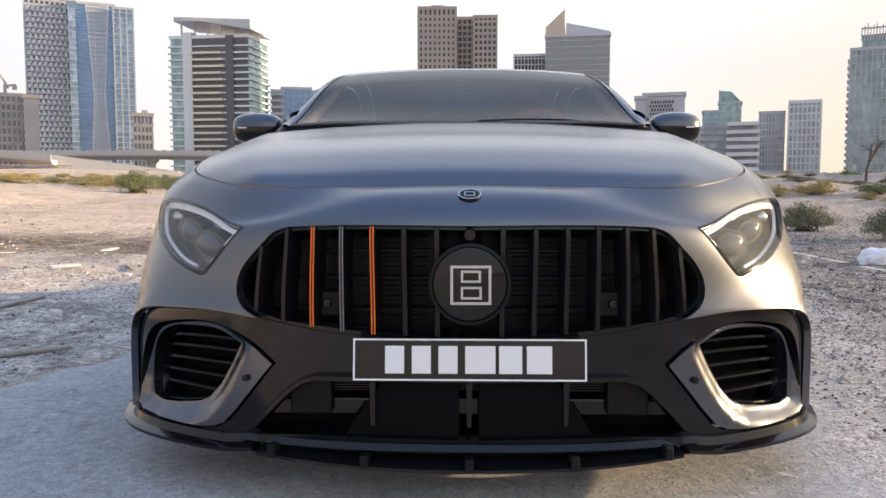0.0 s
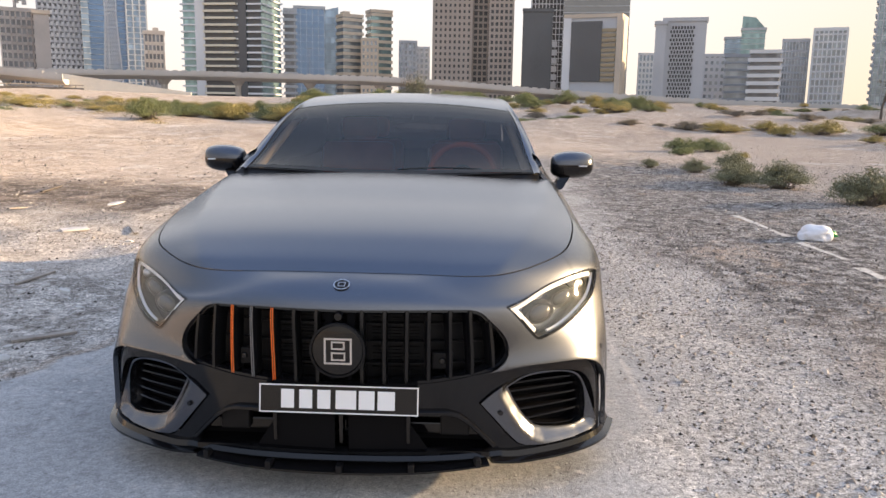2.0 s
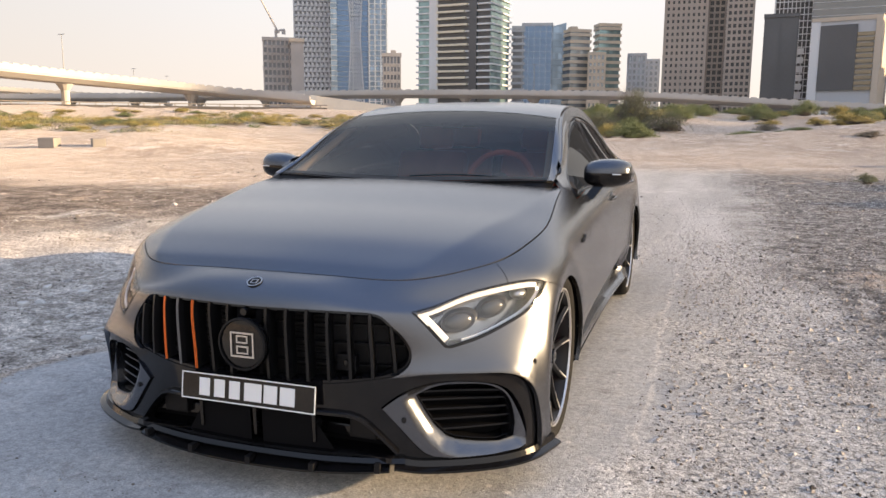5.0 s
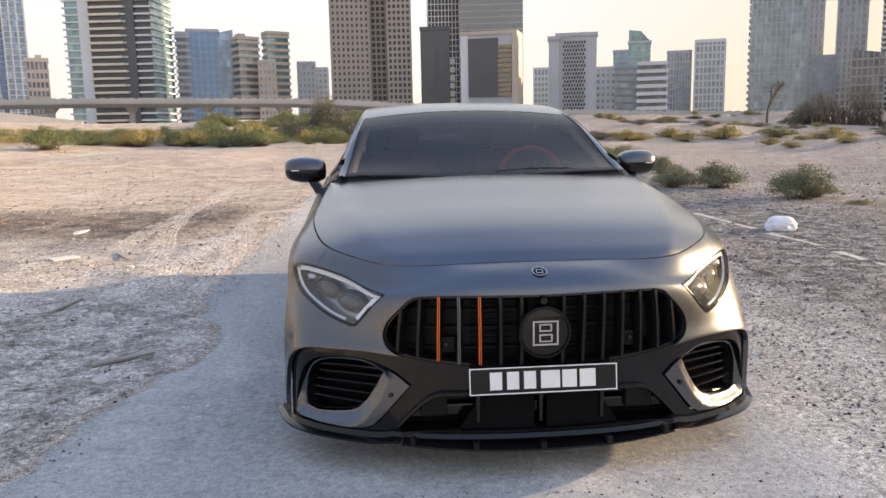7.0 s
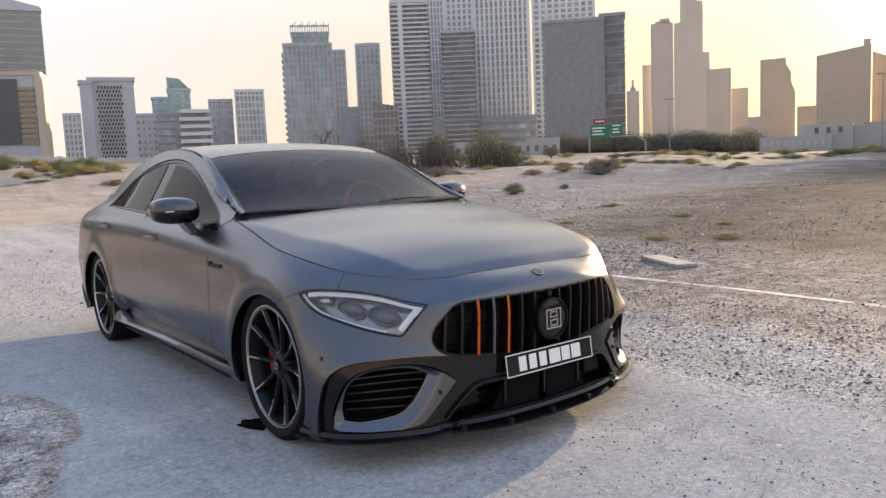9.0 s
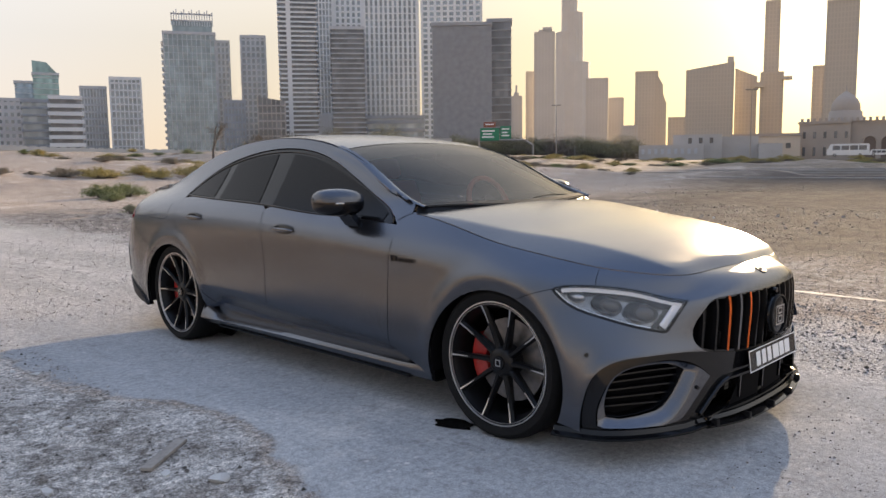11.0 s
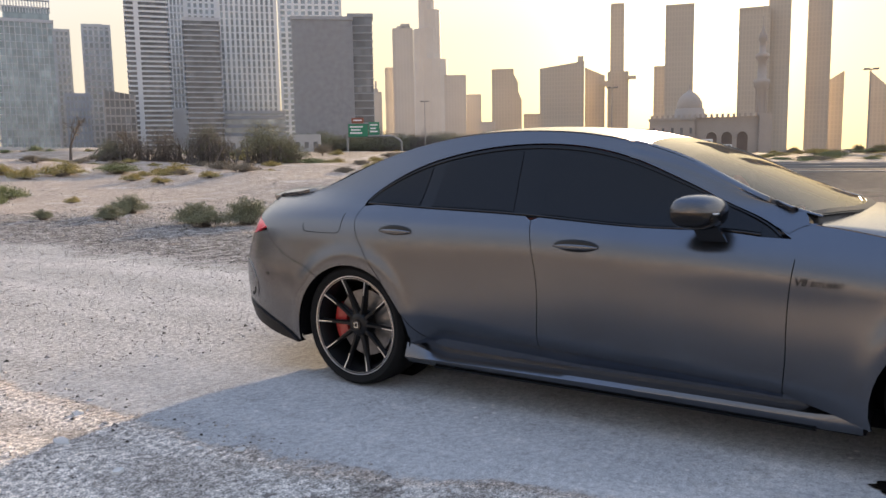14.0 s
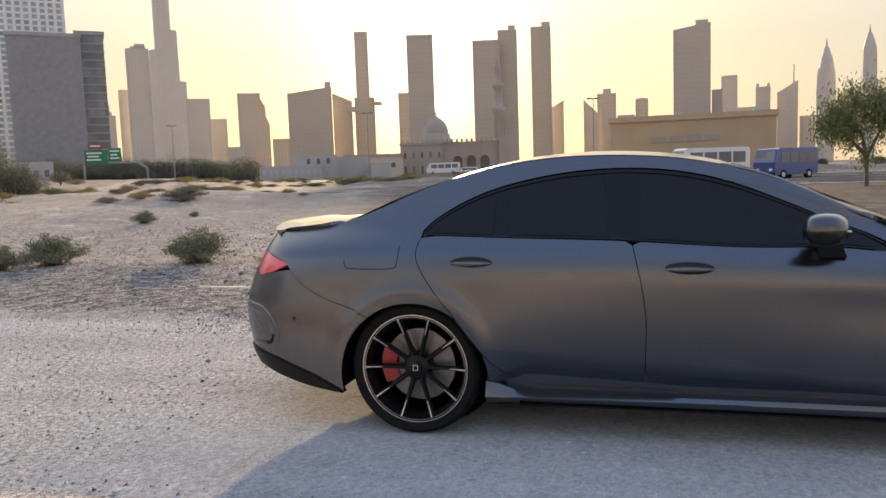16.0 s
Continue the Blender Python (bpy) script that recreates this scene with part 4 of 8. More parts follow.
        for i in range(12):
            for a in range(8):
                bm.faces.new([bm.verts[q] for q in (i * 8 + a, i * 8 + (a + 1) % 8, (i + 1) * 8 + (a + 1) % 8, (i + 1) * 8 + a)])
        bm.faces.new([bm.verts[q] for q in range(8)])
        bm.faces.new([bm.verts[12 * 8 + q] for q in range(8)])
        part("door_handle", bm, PAINT, door, smooth=True)
    # mirror: rounded shell on a short foot
    mir = empty("door_mirror", None, "dark grey door mirror with indicator strip", parent=car)
    bm = bmesh.new()
    for i in range(15):
        f = i / 14
        th = math.pi * (f - .5)
        for a in range(24):
            t = 2 * math.pi * a / 24
            cx = .962 + .118 * math.sin(th) * 1.0
            ry, rz = .085 * math.cos(th) ** .55 + .004, .070 * math.cos(th) ** .5 + .004
            yy = 1.035 + .07 * (f - .5) + ry * math.copysign(abs(math.cos(t)) ** .8, math.cos(t)) * (1 if math.cos(t) > 0 else 1.15)
            zz = 1.034 + .008 * f + rz * math.copysign(abs(math.sin(t)) ** .8, math.sin(t))
            bm.verts.new((side * cx, yy, zz))
    bm.verts.ensure_lookup_table()
    for i in range(14):
        for a in range(24):
            bm.faces.new([bm.verts[q] for q in (i * 24 + a, i * 24 + (a + 1) % 24, (i + 1) * 24 + (a + 1) % 24, (i + 1) * 24 + a)])
    bm.faces.new([bm.verts[a] for a in range(24)])
    bm.faces.new([bm.verts[14 * 24 + a] for a in range(24)])
    lower_bm = bm.copy()
    for some, keep_up in ((bm, True), (lower_bm, False)):
        bmesh.ops.bisect_plane(some, geom=some.verts[:] + some.edges[:] + some.faces[:], plane_co=(0, 0, 1.042), plane_no=(0, 0, 1), clear_inner=keep_up, clear_outer=not keep_up)
    part("mirror_cap", bm, CAP, mir, "dark satin mirror cap", smooth=True)
    part("mirror_housing", lower_bm, BLACK, mir, "black lower mirror housing", smooth=True)
    bm = bmesh.new()
    block(bm, (side * .92, .940, 1.034), (side * 1.035, .958, 1.040))
    part("indicator_strip", bm, WHITE_PLASTIC, mir, "clear indicator strip", bevel=.003)
    bm = bmesh.new()
    block(bm, (side * .90, 1.09, 1.005), (side * 1.04, 1.112, 1.078))
    part("mirror_glass", bm, CHROME, mir, bevel=.01)
    bm = bmesh.new()
    q = [(side * .845, .93, .90), (side * .845, 1.04, .90), (side * .90, 1.07, .985), (side * .90, .97, .985)]
    a = [bm.verts.new(v) for v in q]
    b = [bm.verts.new((v[0] + side * .06, v[1], v[2] + .012)) for v in q]
    bm.faces.new(a), bm.faces.new(b[::-1])
    for i in range(4):
        bm.faces.new((a[i], b[i], b[(i + 1) % 4], a[(i + 1) % 4]))
    part("mirror_foot", bm, BLACK, mir, smooth=True, bevel=.012)

# rear bumper and tail panel, one piece round the back
ts = rounded(TAIL_SEAM, 4)
rear_arch = ARCH_R_TAIL
rb = np.concatenate([ts[1:], rear_arch[:-1], [(ARCH_R[-2, 0] + .03, 0.03), (END, 0.02)]])
tail_low = np.concatenate([[(LONG[14] + .10, .60), (LONG[14] - .04, .565)], from_side([(3.86, .812), (3.75, .838)])])
right_half = np.concatenate([[(END, 1.078), (LONG[14] + .105, 1.078), (LONG[14] + .105, .68)], tail_low, rb])
right_half = right_half[:-1]
for side in (1, -1):
    panel("rear_bumper", sided(np.concatenate([right_half, [(END, .02)]]), side), PAINT, car, h=.035, gap=.0012 if side > 0 else .0012)
    pts = np.concatenate([rear_arch[-1:] + (.015, .02), [(LONG[12] + .10, .075), (LONG[13], .105), (LONG[14], .12), (END, .12), (END, 0), (LONG[13], 0)]])
    panel("rear_diffuser", sided(pts, side), DULL, car, h=.04, lift=.012, depth=.05)
    crease = from_side([(3.96, .648), (3.90, .640), (3.82, .628), (3.765, .585), (3.732, .53), (3.728, .48), (3.765, .447), (3.82, .435), (3.90, .43)])
    rib("bumper_crease", sided(resample(rounded(crease, 4), .02, False), side), .045, .010, PAINT, car, lift=-.006, label="sculpted edge round the rear bumper side")
    vent = from_side([(3.745, .50), (3.760, .465), (3.80, .450)])
    rib("bumper_vent", sided(resample(rounded(vent, 4), .015, False), side), .022, .004, DULL, car, lift=.001)
    s0, w0 = from_side([(3.60, .60)])[0]
    p, n = skin([side * s0], [w0])[0], skin_normal([side * s0], [w0])[0]
    bm = bmesh.new()
    rod(bm, p - n * .004, p + n * .003, .010, .009, 16)
    part("parking_sensor", bm, BLACK, car, smooth=True)

# top panels
a = np.linspace(-.968, .968, 25)
screen = np.concatenate([np.stack([a, .475 + .17 * a ** 2], 1), np.stack([a[::-1], 1.405 - .06 * a[::-1] ** 2], 1)])
wind = panel("windscreen", screen, SCREEN_GLASS, car, where=top_skin, normal=top_normal, h=.06, depth=.004, label="tinted windscreen")
frit = np.concatenate([np.stack([a, .476 + .17 * a ** 2], 1), np.stack([a[::-1], .520 + .17 * a[::-1] ** 2], 1)])
panel("screen_frit", frit, DULL, wind, where=top_skin, normal=top_normal, h=.06, lift=.0012, depth=.001)
band = np.concatenate([np.stack([a * .97, 1.20 - .05 * a ** 2], 1), np.stack([a[::-1] * .97, 1.395 - .06 * a[::-1] ** 2], 1)])
panel("shade_band", band, BAND_GLASS, wind, where=top_skin, normal=top_normal, h=.06, lift=-.007, depth=.001)
a = np.linspace(-.975, .975, 25)
collar = np.concatenate([np.stack([a, .465 + .172 * a ** 2], 1), np.stack([a[::-1], 1.412 - .06 * a[::-1] ** 2], 1)])
panel("screen_border", collar, DULL, car, [screen[::1]], where=top_skin, normal=top_normal, h=.06, depth=.006, gap=.0005, lift=-.001)
for side in (1, -1):
    # windscreen pillar: a rounded strip from the roof side to the glass
    ss = np.linspace(1.9, 3.6, 400)
    ys = np.linspace(.60, 1.43, 36)
    low_s = np.interp(ys, skin(ss, np.full(400, 1.03))[:, 1], ss)
    a0, a1 = skin(side * low_s, np.full(36, 1.03)), top_skin(np.full(36, side * .945), ys)
    n0, n1 = skin_normal(side * low_s, np.full(36, 1.03)), top_normal(np.full(36, side * .945), ys)
    n0 *= np.sign(n0[:, :1] * side)
    n1 *= np.sign(n1[:, 2:])
    rows, m = [], 7
    rise = (.008 + .004 * np.clip((ys - .62) / .4, 0, 1))[:, None]
    for f in np.linspace(0, 1, m):
        out = n0 * (1 - f) + n1 * f
        out /= np.linalg.norm(out, axis=1)[:, None]
        rows.append(a0 * (1 - f) + a1 * f + out * (.0015 + .0035 * f + rise * math.sin(math.pi * f) ** .9))
    rows.append(rows[-1] - n1 * .012)
    m += 1
    verts = np.stack(rows, 1).reshape(-1, 3)
    faces = [(i * m + j, i * m + j + 1, (i + 1) * m + j + 1, (i + 1) * m + j)[::side] for i in range(35) for j in range(m - 1)]
    mesh_object("screen_pillar", verts, faces, PAINT, car, True, "satin grey windscreen pillar").data.set_sharp_from_angle(angle=radians(50))
    panel("cowl_corner", sided([(HOOD_END - .005, .812), (HOOD_END + .09, .80), (2.235, .766), (2.19, .735), (HOOD_END + .03, .760), (HOOD_END - .015, .785)], side), PAINT, car, h=.03, lift=-.0025, depth=0, gap=0)
roof_o = np.concatenate([np.stack([a, 1.414 - .06 * a ** 2], 1), np.stack([a[::-1], 2.78 + 0 * a], 1)])
panel("roof", roof_o, PAINT, car, where=top_skin, normal=top_normal, h=.06, label="satin grey roof")
back = np.concatenate([np.stack([a, 2.782 + 0 * a], 1), np.stack([a[::-1], 3.37 - .06 * a[::-1] ** 2], 1)])
panel("rear_screen", back, SIDE_GLASS, car, where=top_skin, normal=top_normal, h=.06, label="dark rear screen")
boot = np.concatenate([np.stack([a, 3.375 - .06 * a ** 2], 1), np.stack([a[::-1], 3.93 + 0 * a], 1)])
lid = panel("boot_lid", boot, PAINT, car, where=top_skin, normal=top_normal, h=.06, label="satin grey boot lid")
xs = np.linspace(-.585, .585, 34)
line = np.stack([xs, 3.905 - .07 * (xs / .585) ** 2 - .05 * np.abs(xs / .585) ** 6, 1.058 - .012 * (xs / .585) ** 2], 1)[::-1]
sweep("boot_spoiler", line, lambda f: [(a, b * min(1, .15 + 4.5 * min(f, 1 - f)) if b > 0 else b) for a, b in ((-.30, .012), (-.16, .012), (-.08, .020), (.0, .026), (.040, .026), (.056, .018), (.056, .006), (.03, -.05), (-.30, -.06))], PAINT, lid, "raised boot spoiler", smooth=True)

# cowl and wipers
line = np.stack([np.linspace(-.77, .77, 24), .53 + .10 * np.linspace(-1, 1, 24) ** 2, np.full(24, .982)], 1)
sweep("cowl", line, [(-.06, -.03), (.06, -.03), (.05, -.004), (-.05, .008)], DULL, car)
edge_a = H[::4, -1]
edge_b = top_skin(np.linspace(-.99, .99, len(edge_a)), .478 + .17 * np.linspace(-.99, .99, len(edge_a)) ** 2)
nc = len(edge_a)
mesh_object("cowl_filler", np.concatenate([edge_a - (0, .03, .016), edge_a - (0, 0, .010), edge_b - (0, 0, .003)]), [(k2 * nc + i, k2 * nc + i + 1, (k2 + 1) * nc + i + 1, (k2 + 1) * nc + i) for k2 in range(2) for i in range(nc - 1)], DULL, car)
for x0, x1 in ((.05, .46),):
    xs = np.linspace(x0, x1, 9)
    rib("wiper", np.stack([xs / .765, .530 + .14 * (xs / .77) ** 2 + .02 * np.sin(3 * (xs - x0) / (x1 - x0))], 1), .007, .006, DULL, car, lift=-.003, where=top_skin, normal=top_normal)

# badge lettering on the front wings
def lettering(text, size, depth):
    cu = bpy.data.curves.new("lettering", "FONT")
    cu.body, cu.size, cu.extrude, cu.resolution_u, cu.shear, cu.offset = text, size, depth, 2, .2, size * .012
    tmp = new("lettering", cu)
    bpy.context.view_layer.update()
    me = bpy.data.meshes.new_from_object(tmp.evaluated_get(bpy.context.evaluated_depsgraph_get()))
    bpy.data.objects.remove(tmp)
    bpy.data.curves.remove(cu)
    return me


for side in (1, -1):
    for text, y_at, size in (("V8", .668, .042), ("BITURBO", .609, .028)):
        me = lettering(text, size, .002)
        me.materials.append(BLACK)
        ob = new("wing_lettering", me)
        ob.parent = car
        s0, w0 = from_side([(y_at if side < 0 else y_at - .19, .757)])[0]
        p = skin([side * s0], [w0])[0]
        ob.matrix_basis = Matrix.Translation(p + (side * .004, 0, 0)) @ Matrix((Vector((0, side, 0)), Vector((0, 0, 1)), Vector((side, 0, 0)))).transposed().to_4x4()

# hidden inner shell, floor and wheel housings
inner_f = from_side(arch(0.0, .690, a0=-.2))
inner_r = from_side(arch(2.94, .70, a0=-.2))
for side in (1, -1):
    shell_o = np.concatenate([[(.02, .50), (.02, .0), (inner_f[0, 0] - .02, .0)], inner_f, [(inner_f[-1, 0] + .02, 0), (inner_r[0, 0] - .02, 0)], inner_r, [(inner_r[-1, 0] + .02, 0.05), (END - .02, .05), (END - .02, .78), (2.3, .73), (2.0, .77), (1.4, .77), (.93, .77), (.60, .77), (.02, .77)]])
    hole_s = [np.array(GRILLE)[(np.array(GRILLE)[:, 0] > .03)], LAMP, np.array(RING), np.array([p for p in LOWER if p[0] > .03])]
    panel("inner_shell", sided(shell_o, side), INNER, car, [sided(h2, side) for h2 in hole_s], h=.06, lift=-.028, depth=0, gap=.004)
    for y0 in AXLES:
        bm = bmesh.new()
        prev = None
        for t in np.linspace(-.25, math.pi + .25, 22):
            q = [bm.verts.new((side * x, y0 + .395 * math.cos(t), .335 + .37 * math.sin(t))) for x in (.60, .925)]
            if prev:
                bm.faces.new((prev[0], prev[1], q[1], q[0]))
            prev = q
        part("wheel_housing", bm, INNER, car, smooth=True)
        bm = bmesh.new()
        vs = [bm.verts.new((side * .60, y0 + .395 * math.cos(t), .335 + .37 * math.sin(t))) for t in np.linspace(0, 2 * math.pi, 30, endpoint=False)]
        bm.faces.new(vs)
        part("housing_wall", bm, INNER, car)
bm = bmesh.new()
block(bm, (-.60, -.70, .13), (.60, 3.3, .21))
block(bm, (-.55, 3.3, .26), (.55, 3.85, .32))
block(bm, (-.84, -.52, .125), (.84, -.40, .2))
block(bm, (-.86, .42, .17), (.86, 2.52, .21))
block(bm, (-.72, .50, .21), (.72, .56, .93))
block(bm, (-.50, -.66, .30), (.50, -.60, .66))
part("floor_pan", bm, INNER, car)

# cabin seen through the windscreen
cabin = empty("cabin", None, "dark cabin with rust orange leather", parent=car)
bm = bmesh.new()
block(bm, (-.70, .62, .80), (.70, 1.05, .945))
part("dashboard", bm, DASH, cabin, smooth=True, bevel=.05)
xs = np.linspace(-.30, .62, 20)
p = [(x, .80 + .12 * (x / .6) ** 2, .945 + .03 * math.exp(-((x - .36) / .2) ** 2)) for x in xs]
sweep("dash_seam", p, [(-.004, 0), (.004, 0), (.004, .008), (-.004, .008)], LEATHER, cabin, "orange seam along the dashboard")
bm = bmesh.new()
R, r = .185, .017
rings = [[bm.verts.new(((R + r * math.cos(b)) * math.cos(a), (R + r * math.cos(b)) * math.sin(a), r * math.sin(b))) for b in np.linspace(0, 2 * math.pi, 10, endpoint=False)] for a in np.linspace(0, 2 * math.pi, 36, endpoint=False)]
for i in range(36):
    for j in range(10):
        bm.faces.new((rings[i][j], rings[(i + 1) % 36][j], rings[(i + 1) % 36][(j + 1) % 10], rings[i][(j + 1) % 10]))
wheel_m = pose(.36, 1.12, .96, 68)
bm.transform(wheel_m)
steer = part("steering_wheel", bm, LEATHER, cabin, "orange leather steering wheel", smooth=True)
bm = bmesh.new()
rod(bm, wheel_m @ Vector((0, 0, -.10)), wheel_m @ Vector((0, 0, .02)), .05, .06, 20)
for ang in (0, math.pi, -math.pi / 2):
    rod(bm, wheel_m @ Vector((0, 0, 0)), wheel_m @ Vector((R * math.cos(ang), R * math.sin(ang), 0)), .018, .014, 8)
part("wheel_hub", bm, DASH, steer)
for x in (-.37, .37):
    for y0, nm in ((1.45, "front_seat"), (2.12, "rear_seat")):
        seat = empty(nm, None, parent=cabin)
        bm = bmesh.new()
        block(bm, (x - .25, y0 - .05, .42), (x + .25, y0 + .45, .60))
        part("seat_cushion", bm, LEATHER, seat, smooth=True, bevel=.05)
        bm = bmesh.new()
        m = Matrix.Translation((x, y0 + .45, .52)) @ Matrix.Rotation(radians(-20), 4, "X")
        block(bm, (-.25, -.06, 0), (.25, .06, .62), m)
        part("seat_back", bm, LEATHER, seat, smooth=True, bevel=.05)
        bm = bmesh.new()
        block(bm, (-.13, -.04, .64), (.13, .05, .80), m)
        part("head_rest", bm, LEATHER, seat, smooth=True, bevel=.04)
for side in (1, -1):
    bm = bmesh.new()
    rod(bm, top_skin([side * .955], [.72])[0] - (side * .02, 0, .045), top_skin([side * .95], [1.30])[0] - (side * .02, 0, .045), .022, .022, 10)
    part("pillar_trim", bm, TRIM_TAN, cabin, "tan inner pillar trim", smooth=True)
bm = bmesh.new()
block(bm, (-.06, 1.33, 1.262), (.06, 1.39, 1.300))
part("sensor_housing", bm, DULL, cabin, bevel=.01)

# wheels
def wheel(side, y0):
    w = empty("wheel", pose(side * .925, y0, .345, 0, 0, 0 if side > 0 else 180), "black ten-spoke alloy wheel with bright machined edges", parent=car)
    prof = [(-.235, .262), (-.262, .285), (-.266, .318), (-.245, .338), (-.20, .345), (-.055, .345), (-.018, .338), (.0, .318), (-.004, .300), (-.012, .285), (-.020, .274), (-.04, .268)]
    n = 64

    def lathe(name, pr, mat, label="", smooth=True, close=False, parent=w):
        verts, faces, m = [], [], len(pr)
        for i in range(n):
            t = 2 * math.pi * i / n
            verts += [(x, r * math.cos(t), r * math.sin(t)) for x, r in pr]
        for i in range(n):
            for j in range(m if close else m - 1):
                faces.append((i * m + j, i * m + (j + 1) % m, ((i + 1) % n) * m + (j + 1) % m, ((i + 1) % n) * m + j))
        ob = mesh_object(name, verts, faces, mat, parent, smooth, label)
        ob.data.set_sharp_from_angle(angle=radians(40))
        return ob
    lathe("tyre", prof, RUBBER, "black low-profile tyre")
    rim = lathe("rim", [(-.24, .262), (-.22, .250), (-.06, .246), (-.03, .262), (-.014, .268), (-.014, .281), (-.022, .283)], RIM, "gloss black rim barrel")
    lathe("rim_edge", [(-.0135, .2825), (-.0085, .2815), (-.0085, .2772), (-.0135, .2762)], MACHINED, "bright rim line", close=True, parent=rim)
    lathe("rim_edge", [(-.0145, .2700), (-.0115, .2694), (-.0115, .2680), (-.0155, .2672)], MACHINED, "bright rim line", close=True, parent=rim)
    lathe("brake_disc", [(-.135, .05), (-.120, .05), (-.120, .19), (-.150, .19), (-.150, .05)], STEEL, "steel brake disc", close=True)
    lathe("hub", [(-.13, .075), (-.055, .07), (-.042, .058), (-.038, .03), (-.038, .0)], RIM)
    lathe("hub_cap", [(-.040, .032), (-.030, .030), (-.029, .0)], BLACK)
    bm = frame_bars(-.014, .014, -.015, .015, .004, 0, .0015)
    bm.transform(Matrix.Translation((-.0288, 0, 0)) @ Matrix((Vector((0, 1, 0)), Vector((0, 0, 1)), Vector((1, 0, 0)))).transposed().to_4x4())
    part("cap_plaque", bm, SILVER, w)
    for i in range(10):
        t = 2 * math.pi * (i + .5) / 10
        m = Matrix.Rotation(t, 4, "X")
        bm = bmesh.new()
        rows = []
        for r, half, x0, d in ((.045, .017, -.046, .05), (.09, .0125, -.045, .045), (.16, .0115, -.038, .036), (.22, .0125, -.028, .03), (.262, .015, -.017, .03), (.272, .017, -.016, .03)):
            rows.append([bm.verts.new(m @ Vector(v)) for v in ((x0 - d, -half * .8, r), (x0 - .012, -half, r), (x0, -half * .45, r), (x0, half * .45, r), (x0 - .012, half, r), (x0 - d, half * .8, r))])
        for a2, b2 in zip(rows, rows[1:]):
            for j in range(6):
                bm.faces.new((a2[j], a2[(j + 1) % 6], b2[(j + 1) % 6], b2[j]))
        bm.faces.new(rows[0][::-1]), bm.faces.new(rows[-1])
        spoke = part("spoke", bm, RIM, w)
        bm = bmesh.new()
        q = [(-.0326, -.0016, .182), (-.0326, .0016, .182), (-.0262, .0025, .222), (-.0150, .0036, .266), (-.0150, -.0036, .266), (-.0262, -.0025, .222)]
        a2 = [bm.verts.new(m @ Vector((x + .0012, y, z))) for x, y, z in q]
        b2 = [bm.verts.new(m @ Vector((x - .004, y, z))) for x, y, z in q]
        bm.faces.new((a2[0], a2[1], a2[2], a2[5])), bm.faces.new((a2[5], a2[2], a2[3], a2[4]))
        for j in range(6):
            bm.faces.new((a2[j], b2[j], b2[(j + 1) % 6], a2[(j + 1) % 6]))
        part("spoke_edge", bm, MACHINED, spoke, "bright machined spoke edge")
    # caliper behind the spokes, on the side towards the tail
    bm = bmesh.new()
    tail = 1 if side > 0 else -1
    prev = None
    for t in np.linspace(-.52, .52, 9):
        c, s = tail * math.cos(t), math.sin(t)
        q = [bm.verts.new(v) for v in ((-.095, .125 * c, .125 * s), (-.088, .155 * c, .155 * s), (-.092, .205 * c, .205 * s), (-.165, .21 * c, .21 * s), (-.165, .125 * c, .125 * s))]
        if prev:
            for j in range(5):
                bm.faces.new((prev[j], prev[(j + 1) % 5], q[(j + 1) % 5], q[j]))
        else:
            bm.faces.new(q)
        prev = q
    bm.faces.new(prev[::-1])
    part("caliper", bm, RED, w, "red brake caliper", smooth=True)
    for i in range(5):
        t = 2 * math.pi * i / 5
        bm = bmesh.new()
        rod(bm, (-.060, .045 * math.cos(t), .045 * math.sin(t)), (-.040, .045 * math.cos(t), .045 * math.sin(t)), .008, .007, 6)
        part("wheel_bolt", bm, RIM, w)
    return w


for y0 in AXLES:
    for side in (1, -1):
        wheel(side, y0)


# ---- the ground ----
def smooth(a, b, x):
    t = np.clip((np.asarray(x, float) - a) / (b - a), 0, 1)
    return t * t * (3 - 2 * t)


def ground_z(x, y):
    """Level round the car and on the sun's side; elsewhere it climbs slowly towards the city, with low dunes."""
    x, y = np.asarray(x, float), np.asarray(y, float)
    d, az = np.hypot(x, y), np.degrees(np.arctan2(x, y))
    e = np.interp(az, [-180, -60, -10, 30, 50, 64, 74, 180], [.2, 1.15, .95, .85, .5, .15, 0, 0])
    z = (1.2 * (e > .01) * np.minimum(1, e) + np.minimum(d, 500) * np.tan(np.radians(e))) * smooth(26, 130, d)
    dune = .5 * np.sin(x * .11 + 1.3 * np.sin(y * .07)) * np.sin(y * .13 + .6) + .28 * np.sin(x * .31 + y * .22) * np.sin(y * .27 - x * .1 + 1)
    z = z + np.maximum(0, dune + .1) * smooth(14, 34, d) * (1 - smooth(120, 200, d)) * np.where(az > 70, smooth(48, 30, x) + smooth(70, 82, x) * 1.6, 1)
    ridge = .75 * np.exp(-((x - 1.5 - .3 * y * .3) / 9) ** 2 - ((y - 44) / 6) ** 2) + .9 * np.exp(-((x - 16) / 9) ** 2 - ((y - 52) / 7) ** 2)
    rough_side = .035 * smooth(-1.75, -2.6, x) * (np.sin(x * 3.1 + y * 1.7) * np.sin(y * 2.3 - x) + .4 * np.sin(x * 7.3) * np.sin(y * 6.1 + 1)) * smooth(30, 12, d)
    return z + ridge + rough_side


